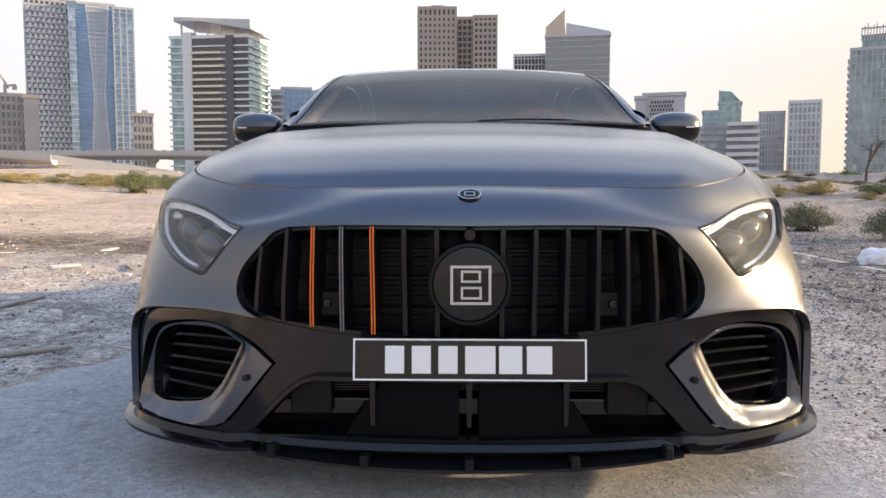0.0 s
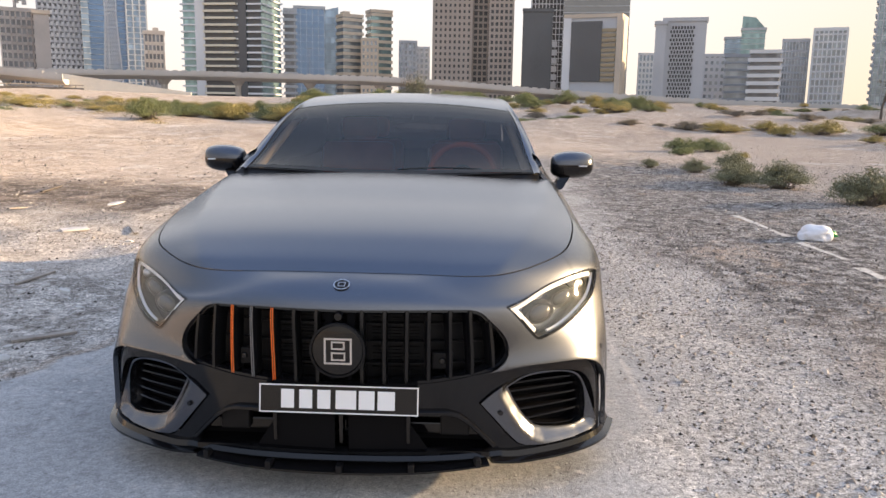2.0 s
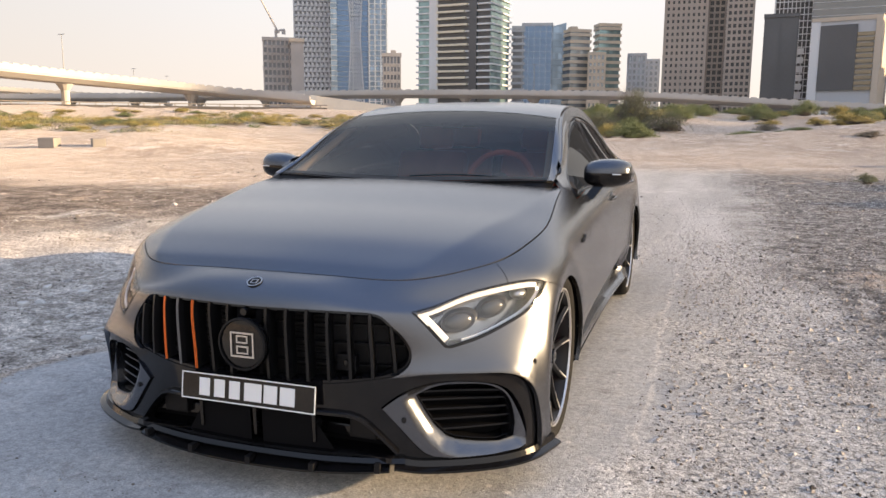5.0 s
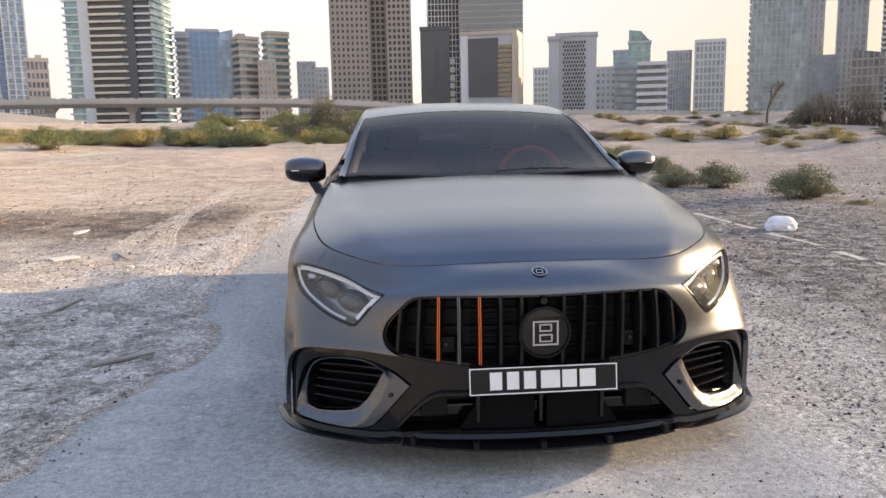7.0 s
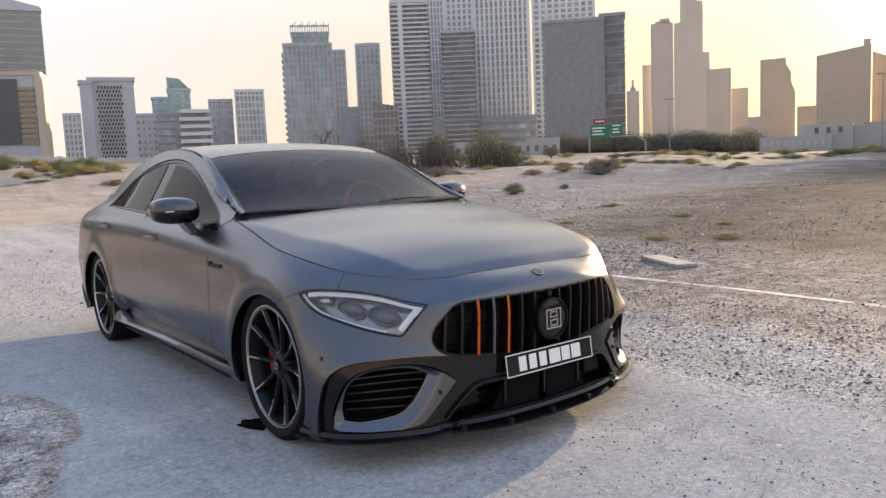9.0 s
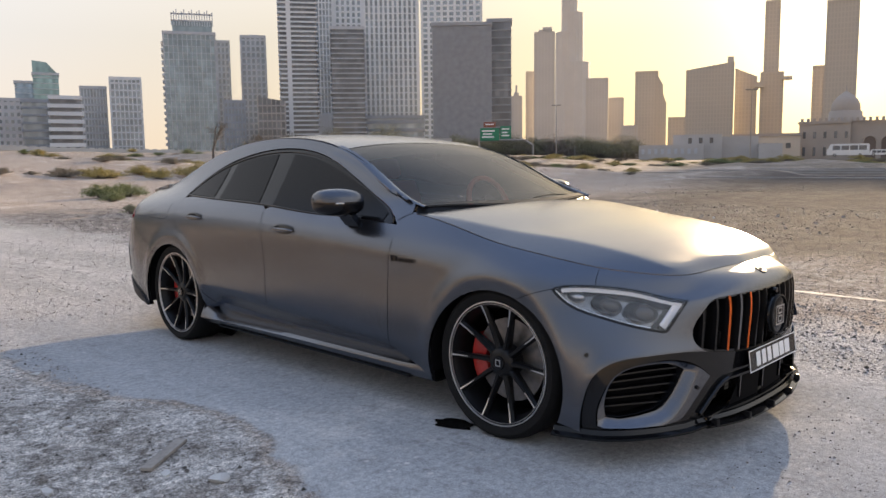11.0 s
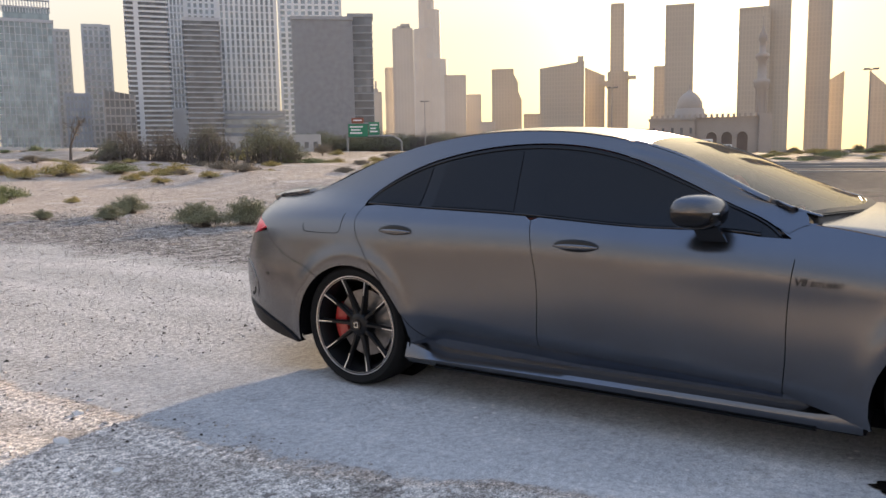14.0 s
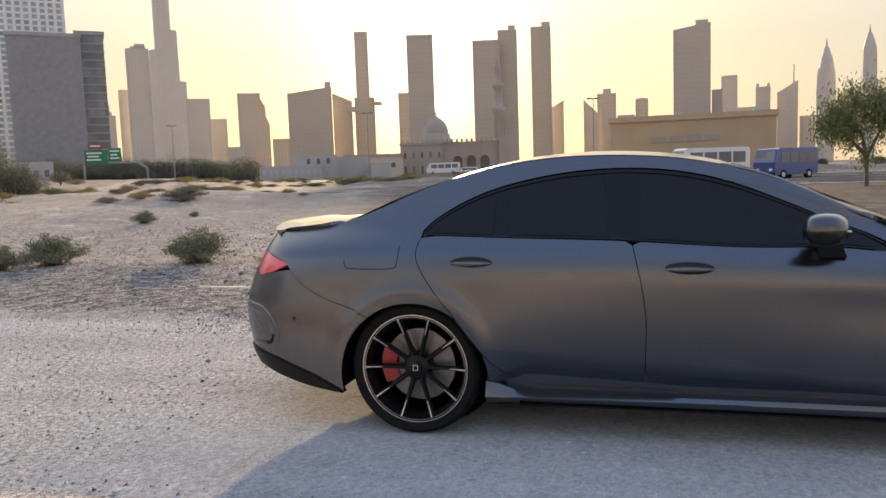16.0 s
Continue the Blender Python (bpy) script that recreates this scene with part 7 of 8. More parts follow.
def viaduct(label, points, wide, posts, thick=1.25, drop=1.3):
    """A deck with edge walls on pillars, along a few points."""
    v = empty("viaduct", None, label, "viaduct", kind="structure")
    p = rounded(points, 10) - (0, 0, drop)
    prof = [(-wide / 2, 0), (-wide / 2, -thick * .35), (-wide * .28, -thick), (wide * .28, -thick), (wide / 2, -thick * .35), (wide / 2, 0)]
    sweep("deck", p, prof, VIADUCT, v)
    for s in (-1, 1):
        sweep("edge_wall", p, [(s * wide / 2 - .18, -.1), (s * wide / 2 + .18, -.1), (s * wide / 2 + .14, 1.0), (s * wide / 2 - .14, 1.0)], VIADUCT, v)
    k = np.concatenate([[0], np.cumsum(np.linalg.norm(np.diff(p, axis=0), axis=1))])
    # raised barrier panels along both edges
    verts, faces = [], []
    for c in np.arange(2, k[-1] - 2, 2.6):
        a, b = (np.array([np.interp(q, k, p[:, i]) for i in range(3)]) for q in (c - .95, c + .95))
        t = (b - a) / np.linalg.norm(b - a)
        o = np.array([t[1], -t[0], 0])
        for s in (-1, 1):
            e = o * s * wide / 2
            b0 = len(verts)
            verts += [a + e - o * .12 + (0, 0, .95), a + e + o * .12 + (0, 0, .95), b + e + o * .12 + (0, 0, .95), b + e - o * .12 + (0, 0, .95), a + t * .25 + e - o * .1 + (0, 0, 1.25), a + t * .25 + e + o * .1 + (0, 0, 1.25), b - t * .25 + e + o * .1 + (0, 0, 1.25), b - t * .25 + e - o * .1 + (0, 0, 1.25)]
            faces += [tuple(b0 + i for i in f) for f in ((4, 5, 6, 7), (0, 1, 5, 4), (1, 2, 6, 5), (2, 3, 7, 6), (3, 0, 4, 7))]
    tagged(mesh_object("barrier_panel", verts, faces, VIADUCT, v, False), kind="stuff")
    n = max(2, int(k[-1] / posts))
    for i in range(n + 1):
        q = np.array([np.interp(k[-1] * i / n, k, p[:, c]) for c in range(3)])
        g = float(ground_z(q[0], q[1])) - 1
        if q[2] - thick - g < 2.5:
            continue
        bm = bmesh.new()
        m = Matrix.Translation((q[0], q[1], 0))
        rod(bm, (q[0], q[1], g), (q[0], q[1], q[2] - thick - 1.4), .9, .9, 12)
        part("pillar", bm, VIADUCT, v)
        bm = bmesh.new()
        rod(bm, (q[0], q[1], q[2] - thick - 1.5), (q[0], q[1], q[2] - thick + .1), .95, wide * .22, 12)
        part("pillar_head", bm, VIADUCT, v)
        if i % 2 == 0:
            bm = bmesh.new()
            rod(bm, (q[0], q[1], q[2]), (q[0], q[1], q[2] + 9), .10, .06, 6)
            rod(bm, (q[0] - .9, q[1], q[2] + 9), (q[0] + .9, q[1], q[2] + 9), .07, .07, 6)
            part("light_pole", bm, POLE, v)
    return v


def seen_from(az, el, d):
    """A place at a distance that shows at a bearing and an elevation from the nose of the car."""
    return (1.0 + d * math.sin(radians(az)), -3.0 + d * math.cos(radians(az)), 1.3 + d * math.tan(radians(el)))


viaduct("long pale concrete viaduct on round pillars", [seen_from(az, el, d) for az, el, d in ((-62, 1.5, 330), (-47.5, 1.87, 290), (-38, 2.15, 268), (-29.2, 2.42, 255), (-18.2, 2.62, 246), (-12, 2.6, 242), (-6, 2.53, 240), (-2.8, 2.4, 238), (2.4, 2.08, 238), (10.3, 1.59, 240), (15.8, 1.33, 245), (28, .97, 260), (36, .82, 275))], 10, 21)
viaduct("curved concrete slip road coming down to the ground", [polar(-62, 4.4, 12.8), polar(-52, 4.05, 12.8), polar(-46.5, 3.6, 12.6), polar(-41, 3.15, 12.0), polar(-36.4, 2.80, 11.0), polar(-32, 2.5, 9.8), polar(-28, 2.2, 8.6)], 9, 27)
viaduct("lower concrete road bridge behind the slip road", [seen_from(az, el, d) for az, el, d in ((-62, 2.75, 330), (-54, 2.5, 330), (-47.5, 2.28, 330), (-43, 2.08, 325), (-38, 1.9, 320))], 9, 30)
# low road behind the sand: dark band for the shade under its deck, pale rail on short posts
barrier = empty("deck_shade_band", None, "dark band standing in for the shade under a road deck, with a pale rail", "barrier")
for az in range(-54, -27, 3):
    p0, p1 = (Vector(seen_from(a2, 1.02, 175)) for a2 in (az, az + 2.96))
    long = (p1 - p0).length
    at = Matrix.Translation((p0 + p1) / 2) @ (p1 - p0).to_track_quat("X", "Z").to_matrix().to_4x4()
    for nm, lo, hi, mat in (("parapet", (-long / 2, -.2, -2.5), (long / 2, .2, .75), TARMAC), ("rail", (-long / 2, -.12, 1.15), (long / 2, .12, 1.35), KERB)):
        bm = bmesh.new()
        block(bm, lo, hi, at)
        part(nm, bm, mat, barrier, bevel=.03)
    for k in range(3):
        bm = bmesh.new()
        x0 = (k - 1) * long / 3
        block(bm, (x0 - .12, -.1, .752), (x0 + .12, .1, 1.148), at)
        part("rail_post", bm, KERB, barrier)
# retaining wall where the slip road meets the ground
a, b2 = np.array(polar(-28.4, 2.2, 8.6)), np.array(seen_from(-20.3, 1.15, 188))
bm = bmesh.new()
q = []
for f in np.linspace(0, 1, 8):
    c = a + (b2 - a) * f
    g = float(ground_z(c[0], c[1])) - 1.5
    q.append([bm.verts.new((c[0], c[1], g)), bm.verts.new((c[0], c[1], c[2])), bm.verts.new((c[0] - 2, c[1] + 6, c[2])), bm.verts.new((c[0] - 2, c[1] + 6, g))])
for u, v in zip(q, q[1:]):
    for i in range(4):
        bm.faces.new((u[i], u[(i + 1) % 4], v[(i + 1) % 4], v[i]))
bm.faces.new(q[0]), bm.faces.new(q[-1][::-1])
tagged(part("retaining_wall", bm, WALL_TAN), "tan concrete retaining wall of a slip road", "wall", kind="structure")

# road on the sun's side with kerbs, and a paved strip before it
for nm, x0, x1, z, mat, lab in (("road", 53, 61, .03, TARMAC, "grey tarmac road beyond the lot"), ("road", 66, 73, .03, TARMAC, "second grey carriageway beyond the median"), ("pavement", 61.3, 65.7, .10, KERB, "pale dusty median between carriageways"), ("pavement", 43, 44.2, .06, KERB, "pale worn kerb strip along the lot")):
    ys = np.linspace(-90, 60, 40)
    verts = [(x, y, zz + float(ground_z((x0 + x1) / 2, y)) * 0) for y in ys for x, zz in ((x0, -.3), (x0, z), (x1, z), (x1, -.3))]
    faces = [(i * 4 + j, i * 4 + j + 1, (i + 1) * 4 + j + 1, (i + 1) * 4 + j) for i in range(39) for j in range(3)]
    tagged(mesh_object(nm, verts, faces, mat, None, False), lab, nm, kind="structure")
for x in (52.8, 61.1, 65.8, 73.2):
    ys = np.linspace(-90, 60, 40)
    sweep_line = np.stack([0 * ys + x, ys, 0 * ys + .0], 1)
    tagged(sweep("kerb", sweep_line, [(-.12, -.2), (.12, -.2), (.12, .15), (.09, .17), (-.09, .17), (-.12, .15)], KERB, None), "pale concrete kerb along the road", "kerb", kind="structure")

# house of prayer with dome, arcade and minaret
mq = empty("mosque", at_polar(74.85, 235, 1.0) @ Matrix.Diagonal((1, 1, 1.1, 1)), "pale stone mosque with dome, arcade and slender minaret", "building")
# dark brown paints the shade inside the arch openings, which are solid slabs
ARCH_SHADE = material("arcade_shade_brown", (0.17, 0.13, 0.105), 0.85, vary=.15, size=.3, bump_size=3)
STONE = material("pale_mosque_stone", (0.40, 0.345, 0.295), 0.85, vary=.08, size=.2, bump_size=3)
MW = 33.6
bm = bmesh.new()
block(bm, (-MW / 2, 0, -2), (-MW * .12, 22, 8.6))
part("hall", bm, STONE, mq)
bm = bmesh.new()
block(bm, (-MW * .12, 1.5, -2), (MW * .40, 24, 9.0))
part("hall", bm, STONE, mq)
bm = bmesh.new()
block(bm, (MW * .40, .5, -2), (MW / 2, 22, 9.6))
part("corner_block", bm, STONE, mq)
bm = bmesh.new()
block(bm, (-MW / 2 - .3, -.3, 8.4), (-MW * .12 + .3, 22, 9.0))
part("cornice", bm, STONE, mq)
for i in range(22):
    bm = bmesh.new()
    block(bm, (-MW / 2 + .3 + i * 1.52, .6, 8.9), (-MW / 2 + 1.0 + i * 1.52, 1.2, 9.8))
    part("merlon", bm, STONE, mq)
for i in range(5):
    bm = bmesh.new()
    block(bm, (-MW * .47 + i * 2.6, -.15, 4.8), (-MW * .47 + i * 2.6 + .7, .3, 6.4))
    part("window", bm, DARK_G, mq)
    bm = bmesh.new()
    block(bm, (-MW * .47 + i * 2.6, -.15, .4), (-MW * .47 + i * 2.6 + .7, .3, 2.6))
    part("window", bm, DARK_G, mq)
for i in range(3):
    cx = MW * .02 + i * 4.2
    bm = bmesh.new()
    pts = [(cx - 1.45, -1.0)] + [(cx + 1.45 * math.cos(t), 3.6 + 1.45 * math.sin(t)) for t in np.linspace(math.pi, 0, 12)] + [(cx + 1.45, -1.0)]
    lo = [bm.verts.new((x, 1.42, z)) for x, z in pts]
    hi = [bm.verts.new((x, 2.4, z)) for x, z in pts]
    bm.faces.new(hi[::-1]), bm.faces.new(lo)
    for a2, b3 in zip(range(len(pts)), list(range(1, len(pts))) + [0]):
        bm.faces.new((lo[a2], lo[b3], hi[b3], hi[a2]))
    part("arch_opening", bm, ARCH_SHADE, mq)
    bm = bmesh.new()
    for t0, t1 in zip(np.linspace(math.pi, 0, 13), np.linspace(math.pi, 0, 13)[1:]):
        rod(bm, (cx + 1.6 * math.cos(t0), 1.35, 3.6 + 1.6 * math.sin(t0)), (cx + 1.6 * math.cos(t1), 1.35, 3.6 + 1.6 * math.sin(t1)), .16, .16, 6)
    part("arch_moulding", bm, STONE, mq)


def lathe_part(name, prof, at, mat, parent, n=28):
    verts, faces, m = [], [], len(prof)
    for i in range(n):
        t = 2 * math.pi * i / n
        verts += [(at[0] + r * math.cos(t), at[1] + r * math.sin(t), at[2] + z) for r, z in prof]
    for i in range(n):
        faces += [(i * m + j, ((i + 1) % n) * m + j, ((i + 1) % n) * m + j + 1, i * m + j + 1) for j in range(m - 1)]
    return mesh_object(name, verts, faces, mat, parent, True)


lathe_part("drum", [(4.6, 0), (4.6, 1.6), (4.3, 1.8), (4.2, 3.0), (3.6, 3.2)], (-MW * .17, 9, 8.6), STONE, mq)
lathe_part("dome", [(3.7, 0), (3.75, .8), (3.5, 2.0), (2.8, 3.2), (1.7, 4.2), (.7, 4.8), (.15, 5.3), (.12, 6.6), (0, 6.8)], (-MW * .17, 9, 11.6), STONE, mq)
MX = MW * .415
lathe_part("minaret", [(1.75, -3), (1.75, 9), (1.6, 9.6), (1.35, 10), (1.35, 15.5), (2.0, 16.6), (2.2, 17.6), (2.2, 18.4), (1.2, 18.6), (1.15, 23.2), (1.8, 24.0), (1.9, 24.8), (.9, 25.2), (.85, 28), (1.2, 28.6), (.9, 30.0), (.35, 31.4), (.12, 32.2), (.10, 34.5), (0, 34.6)], (MX, 4, 0), STONE, mq)
for k2 in range(8):
    t = 2 * math.pi * k2 / 8
    bm = bmesh.new()
    block(bm, (MX + 1.5 * math.cos(t) - .12, 4 + 1.5 * math.sin(t) - .12, 10), (MX + 1.5 * math.cos(t) + .12, 4 + 1.5 * math.sin(t) + .12, 16))
    part("minaret_rib", bm, STONE, mq)

# low white compound and long tan shed
OFF_WHITE = material("dusty_white_render", (0.45, 0.43, 0.41), 0.85, vary=.12, size=.3, bump_size=3)
comp = empty("walled_compound", pose(169, 79, 0, 0, 0, -66), "low white compound building behind a wall", "building")
for nm, x0, x1, y0, z1 in (("compound_wall", -15.6, -1, 0, 4.4), ("house_block", -8, 3, 3, 6.8), ("house_block", 3, 11, 5, 6.2), ("garden_wall", 11, 16, 2, 4.4)):
    bm = bmesh.new()
    block(bm, (x0, y0, -3), (x1, y0 + 6, z1))
    part(nm, bm, OFF_WHITE if nm != "house_block" or x0 < 5 else BEIGE, comp)
for i in range(9):
    bm = bmesh.new()
    block(bm, (-15 + i * 1.5, -.1, 2.3), (-14.3 + i * 1.5, .2, 3.5))
    part("wall_niche", bm, GREY_P, comp)
for i in range(3):
    bm = bmesh.new()
    block(bm, (-4.5 + i * 2.4, 2.9, 4.7), (-3.7 + i * 2.4, 3.2, 6.0))
    part("window", bm, DARK_G, comp)
row = empty("white_row_building", at_polar(42.4, 158, float(ground_z(106, 117)) - .4), "long low white building behind thickets", "building")
for x0, x1, z1 in ((-11, -3.5, 3.6), (-3.5, 4.5, 3.1), (4.5, 11, 3.8)):
    bm = bmesh.new()
    block(bm, (x0, 0, -1), (x1 - .05, 7, z1))
    part("wall_block", bm, OFF_WHITE, row)
for i in range(12):
    bm = bmesh.new()
    block(bm, (-10.4 + i * 1.8, -.06, 1.1), (-9.6 + i * 1.8, .1, 2.3))
    part("window", bm, DARK_G, row)
house = empty("tan_house", at_polar(68.7, 224, 0), "low tan house with small windows behind a yard", "building")
bm = bmesh.new()
block(bm, (-8.5, 0, -3), (8.5, 9, 7.0))
part("wall_block", bm, BEIGE, house)
bm = bmesh.new()
block(bm, (-8.8, -.3, 6.9), (8.8, 9.3, 7.6))
part("parapet", bm, BROWN, house)
for i in range(5):
    bm = bmesh.new()
    block(bm, (-7 + i * 3.0, -.1, 3.6), (-5.8 + i * 3.0, .2, 5.0))
    part("window", bm, DARK_G, house)
shed = empty("tan_building", pose(145.3, -4.3, 0, 0, 0, -92.3), "long tan building with recessed wall panels", "building")
SHED_TAN = material("tan_render", (0.52, 0.38, 0.24), 0.85, vary=.1, size=.2, bump_size=3)
bm = bmesh.new()
block(bm, (-14.5, 0, -2), (14.5, 14, 9.9))
part("wall_block", bm, SHED_TAN, shed)
bm = bmesh.new()
block(bm, (-14.8, -.4, 9.6), (14.8, 14, 10.6))
part("cornice", bm, SHED_TAN, shed)
for i in range(4):
    bm = bmesh.new()
    block(bm, (-7 + i * 3.1, -.12, 5.6), (-4.4 + i * 3.1, .2, 6.7))
    part("recessed_panel", bm, BROWN, shed)
for x in (-13.5, -12, -3, 6, 11):
    bm = bmesh.new()
    block(bm, (x, 4, 10.6), (x + 1.6, 7, 11.3))
    part("roof_unit", bm, GREY_P, shed)

# road sign on a bent pole
gan = empty("road_sign", pose(143, 121, 2.85, 0, 0, -51) @ Matrix.Diagonal((2.1, 2.1, 2.1, 1)), "green road sign with white bars on a bent pole", "sign")
for nm, x0, x1, z0, z1, mat in (("sign_board", -1.9, .35, 1.55, 3.0, SIGN_GREEN), ("sign_board", .45, 1.7, 1.75, 3.2, SIGN_GREEN), ("top_board", -1.5, -.1, 3.1, 3.7, SIGN_BROWN)):
    bm = bmesh.new()
    block(bm, (x0, 0, z0), (x1, .12, z1))
    part(nm, bm, mat, gan, bevel=.03)
for x0, x1, z in ((-1.7, -.2, 2.6), (-1.6, -.5, 2.25), (-1.7, -.3, 1.9), (.6, 1.5, 2.8), (.65, 1.3, 2.4), (.6, 1.5, 2.05), (-1.3, -.3, 3.35)):
    bm = bmesh.new()
    block(bm, (x0, -.03, z), (x1, .02, z + .16))
    part("sign_bar", bm, SIGN_WHITE, gan)
bm = bmesh.new()
for a2, b3 in (((-2.0, .2, -1.5), (-2.0, .2, 1.9)), ((-2.0, .2, 1.6), (3.2, .2, 1.6)), ((3.2, .2, 1.6), (4.2, .2, 1.0)), ((4.2, .2, 1.05), (4.35, .2, -2))):
    rod(bm, a2, b3, .12, .12, 8)
part("bent_pole", bm, POLE, gan, smooth=True)
# street lamps
lamp = empty("street_lamp", pose(141.8, 102.3, .6, 0, 0, -54) @ Matrix.Diagonal((1.75, 1.75, 1.75, 1)), "tall grey street lamp with two short arms", "street lamp", "street lamps")
bm = bmesh.new()
rod(bm, (0, 0, -.5), (0, 0, 7.4), .07, .035, 8)
part("pole", bm, POLE, lamp, smooth=True)
bm = bmesh.new()
rod(bm, (-.55, 0, 7.35), (.55, 0, 7.35), .05, .05, 6)
part("arm", bm, POLE, lamp)
for s in (-1, 1):
    bm = bmesh.new()
    block(bm, (s * .35 - .25, -.1, 7.36), (s * .35 + .25, .1, 7.46))
    part("lantern", bm, POLE, lamp, bevel=.02)
for x, y in ((127.6, 52), (125, 11.7)):
    copy_thing(lamp, pose(x, y, -.3, 0, 0, -70))

# ---- vehicles in the distance ----
VAN_BLUE = material("blue_van_paint", (0.06, 0.09, 0.26), 0.3, .2, coat=.5)
BUS_WHITE = material("white_bus_paint", (0.75, 0.74, 0.72), 0.35, 0, coat=.4, vary=.05, size=1)


def coach(name, m, label, long, wide, high, paint, category):
    """A box-bodied vehicle: long side towards +x, nose to -x."""
    c = empty(name, m, label, category)
    prof = [(-.5, .35), (-.5, .55 * high), (-.47, .62 * high), (-.42, .97 * high), (-.38, high), (.47, high), (.5, .95 * high), (.5, .35)]
    bm = bmesh.new()
    lo = [bm.verts.new((x * long, -wide / 2, z)) for x, z in prof]
    hi = [bm.verts.new((x * long, wide / 2, z)) for x, z in prof]
    bm.faces.new(lo), bm.faces.new(hi[::-1])
    for i in range(len(prof)):
        j = (i + 1) % len(prof)
        bm.faces.new((lo[i], hi[i], hi[j], lo[j]))
    body = part("body", bm, paint, c, bevel=.08, smooth=True)
    for i in range(4):
        x0 = -.36 * long + i * .205 * long
        for s in (-1, 1):
            bm = bmesh.new()
            block(bm, (x0, s * (wide / 2 - .02), .52 * high), (x0 + .18 * long, s * (wide / 2 + .02), .86 * high))
            part("side_window", bm, DARK_G, c, bevel=.01)
    bm = bmesh.new()
    v = [bm.verts.new(q) for q in ((-.485 * long, -wide * .43, .58 * high), (-.485 * long, wide * .43, .58 * high), (-.437 * long, wide * .40, .92 * high), (-.437 * long, -wide * .40, .92 * high))]
    b4 = [bm.verts.new((q.co.x + .06, q.co.y, q.co.z)) for q in v]
    bm.faces.new(v)
    bm.faces.new(b4[::-1])
    for i in range(4):
        bm.faces.new((v[i], b4[i], b4[(i + 1) % 4], v[(i + 1) % 4]))
    part("front_window", bm, DARK_G, c)
    for s in (-1, 1):
        bm = bmesh.new()
        block(bm, (-.505 * long, s * wide * .30 - .14, .28 * high), (-.495 * long, s * wide * .30 + .14, .36 * high))
        part("headlight", bm, WHITE_PLASTIC, c)
        for x in (-.31 * long, .29 * long):
            bm = bmesh.new()
            rod(bm, (x, s * (wide / 2 - .22), .36), (x, s * (wide / 2 + .01), .36), .36, .36, 20)
            w = part("wheel", bm, RUBBER, c, smooth=True)
            bm = bmesh.new()
            rod(bm, (x, s * (wide / 2), .36), (x, s * (wide / 2 + .03), .36), .2, .18, 14)
            part("hub", bm, SILVER, w)
    bm = bmesh.new()
    block(bm, (-.51 * long, -wide / 2, .30), (-.49 * long, wide / 2, .52))
    part("bumper", bm, DULL, c, bevel=.03)
    return c


coach("minibus", pose(66.5, -2.6, 0.03, 0, 0, -62), "white minibus with dark windows driving on the road", 6.6, 2.05, 2.7, BUS_WHITE, "bus")
coach("minibus", at_polar(73.8, 205, 1.2, 0), "white bus parked in front of the mosque", 9.0, 2.3, 3.0, BUS_WHITE, "bus")
coach("estate_car", at_polar(75.7, 203, 1.15, 0), "white estate car parked beside a bus", 4.6, 1.85, 1.6, BUS_WHITE, "car")
coach("van", pose(58.6, -7.6, 0.03, 0, 0, -45), "dark blue van with dark windows on the road", 4.9, 1.9, 2.3, VAN_BLUE, "van")

# ---- plants ----
LEAF_GREY = material("grey_green_leaf", (0.20, 0.205, 0.125), 0.7, vary=.35, size=3, bump_size=20)
LEAF_GREEN = material("green_leaf", (0.16, 0.185, 0.075), 0.65, vary=.35, size=3, bump_size=20)
LEAF_DRY = material("dry_olive_leaf", (0.34, 0.28, 0.10), 0.75, vary=.35, size=3, bump_size=20)
LEAF_BROWN = material("dry_brown_twig", (0.205, 0.175, 0.130), 0.8, vary=.3, size=3, bump_size=20)
LEAF_DUSTY = material("dusty_olive_leaf", (0.17, 0.17, 0.10), 0.75, vary=.3, size=3, bump_size=20)
BARK = material("grey_bark", (0.12, 0.10, 0.085), 0.9, vary=.3, size=8, bump=.3, bump_size=40)


def leaves_mesh(name, centres, size, mat, parent, rng, lean=.5):
    """Small pointed leaves at many places, as one mesh."""
    n = len(centres)
    d = rng.normal(size=(n, 3))
    d[:, 2] = np.abs(d[:, 2]) * (1 + lean)
    d /= np.linalg.norm(d, axis=1)[:, None]
    side = np.cross(d, rng.normal(size=(n, 3)))
    side /= np.linalg.norm(side, axis=1)[:, None]
    s = size * rng.uniform(.6, 1.4, n)[:, None]
    v = np.stack([centres - d * s * .5, centres + side * s * .28, centres + d * s * .7, centres - side * s * .28], 1).reshape(-1, 3)
    f = np.arange(4 * n).reshape(-1, 4)
    ob = mesh_object(name, v, f, mat, parent, False)
    return tagged(ob, kind="stuff")


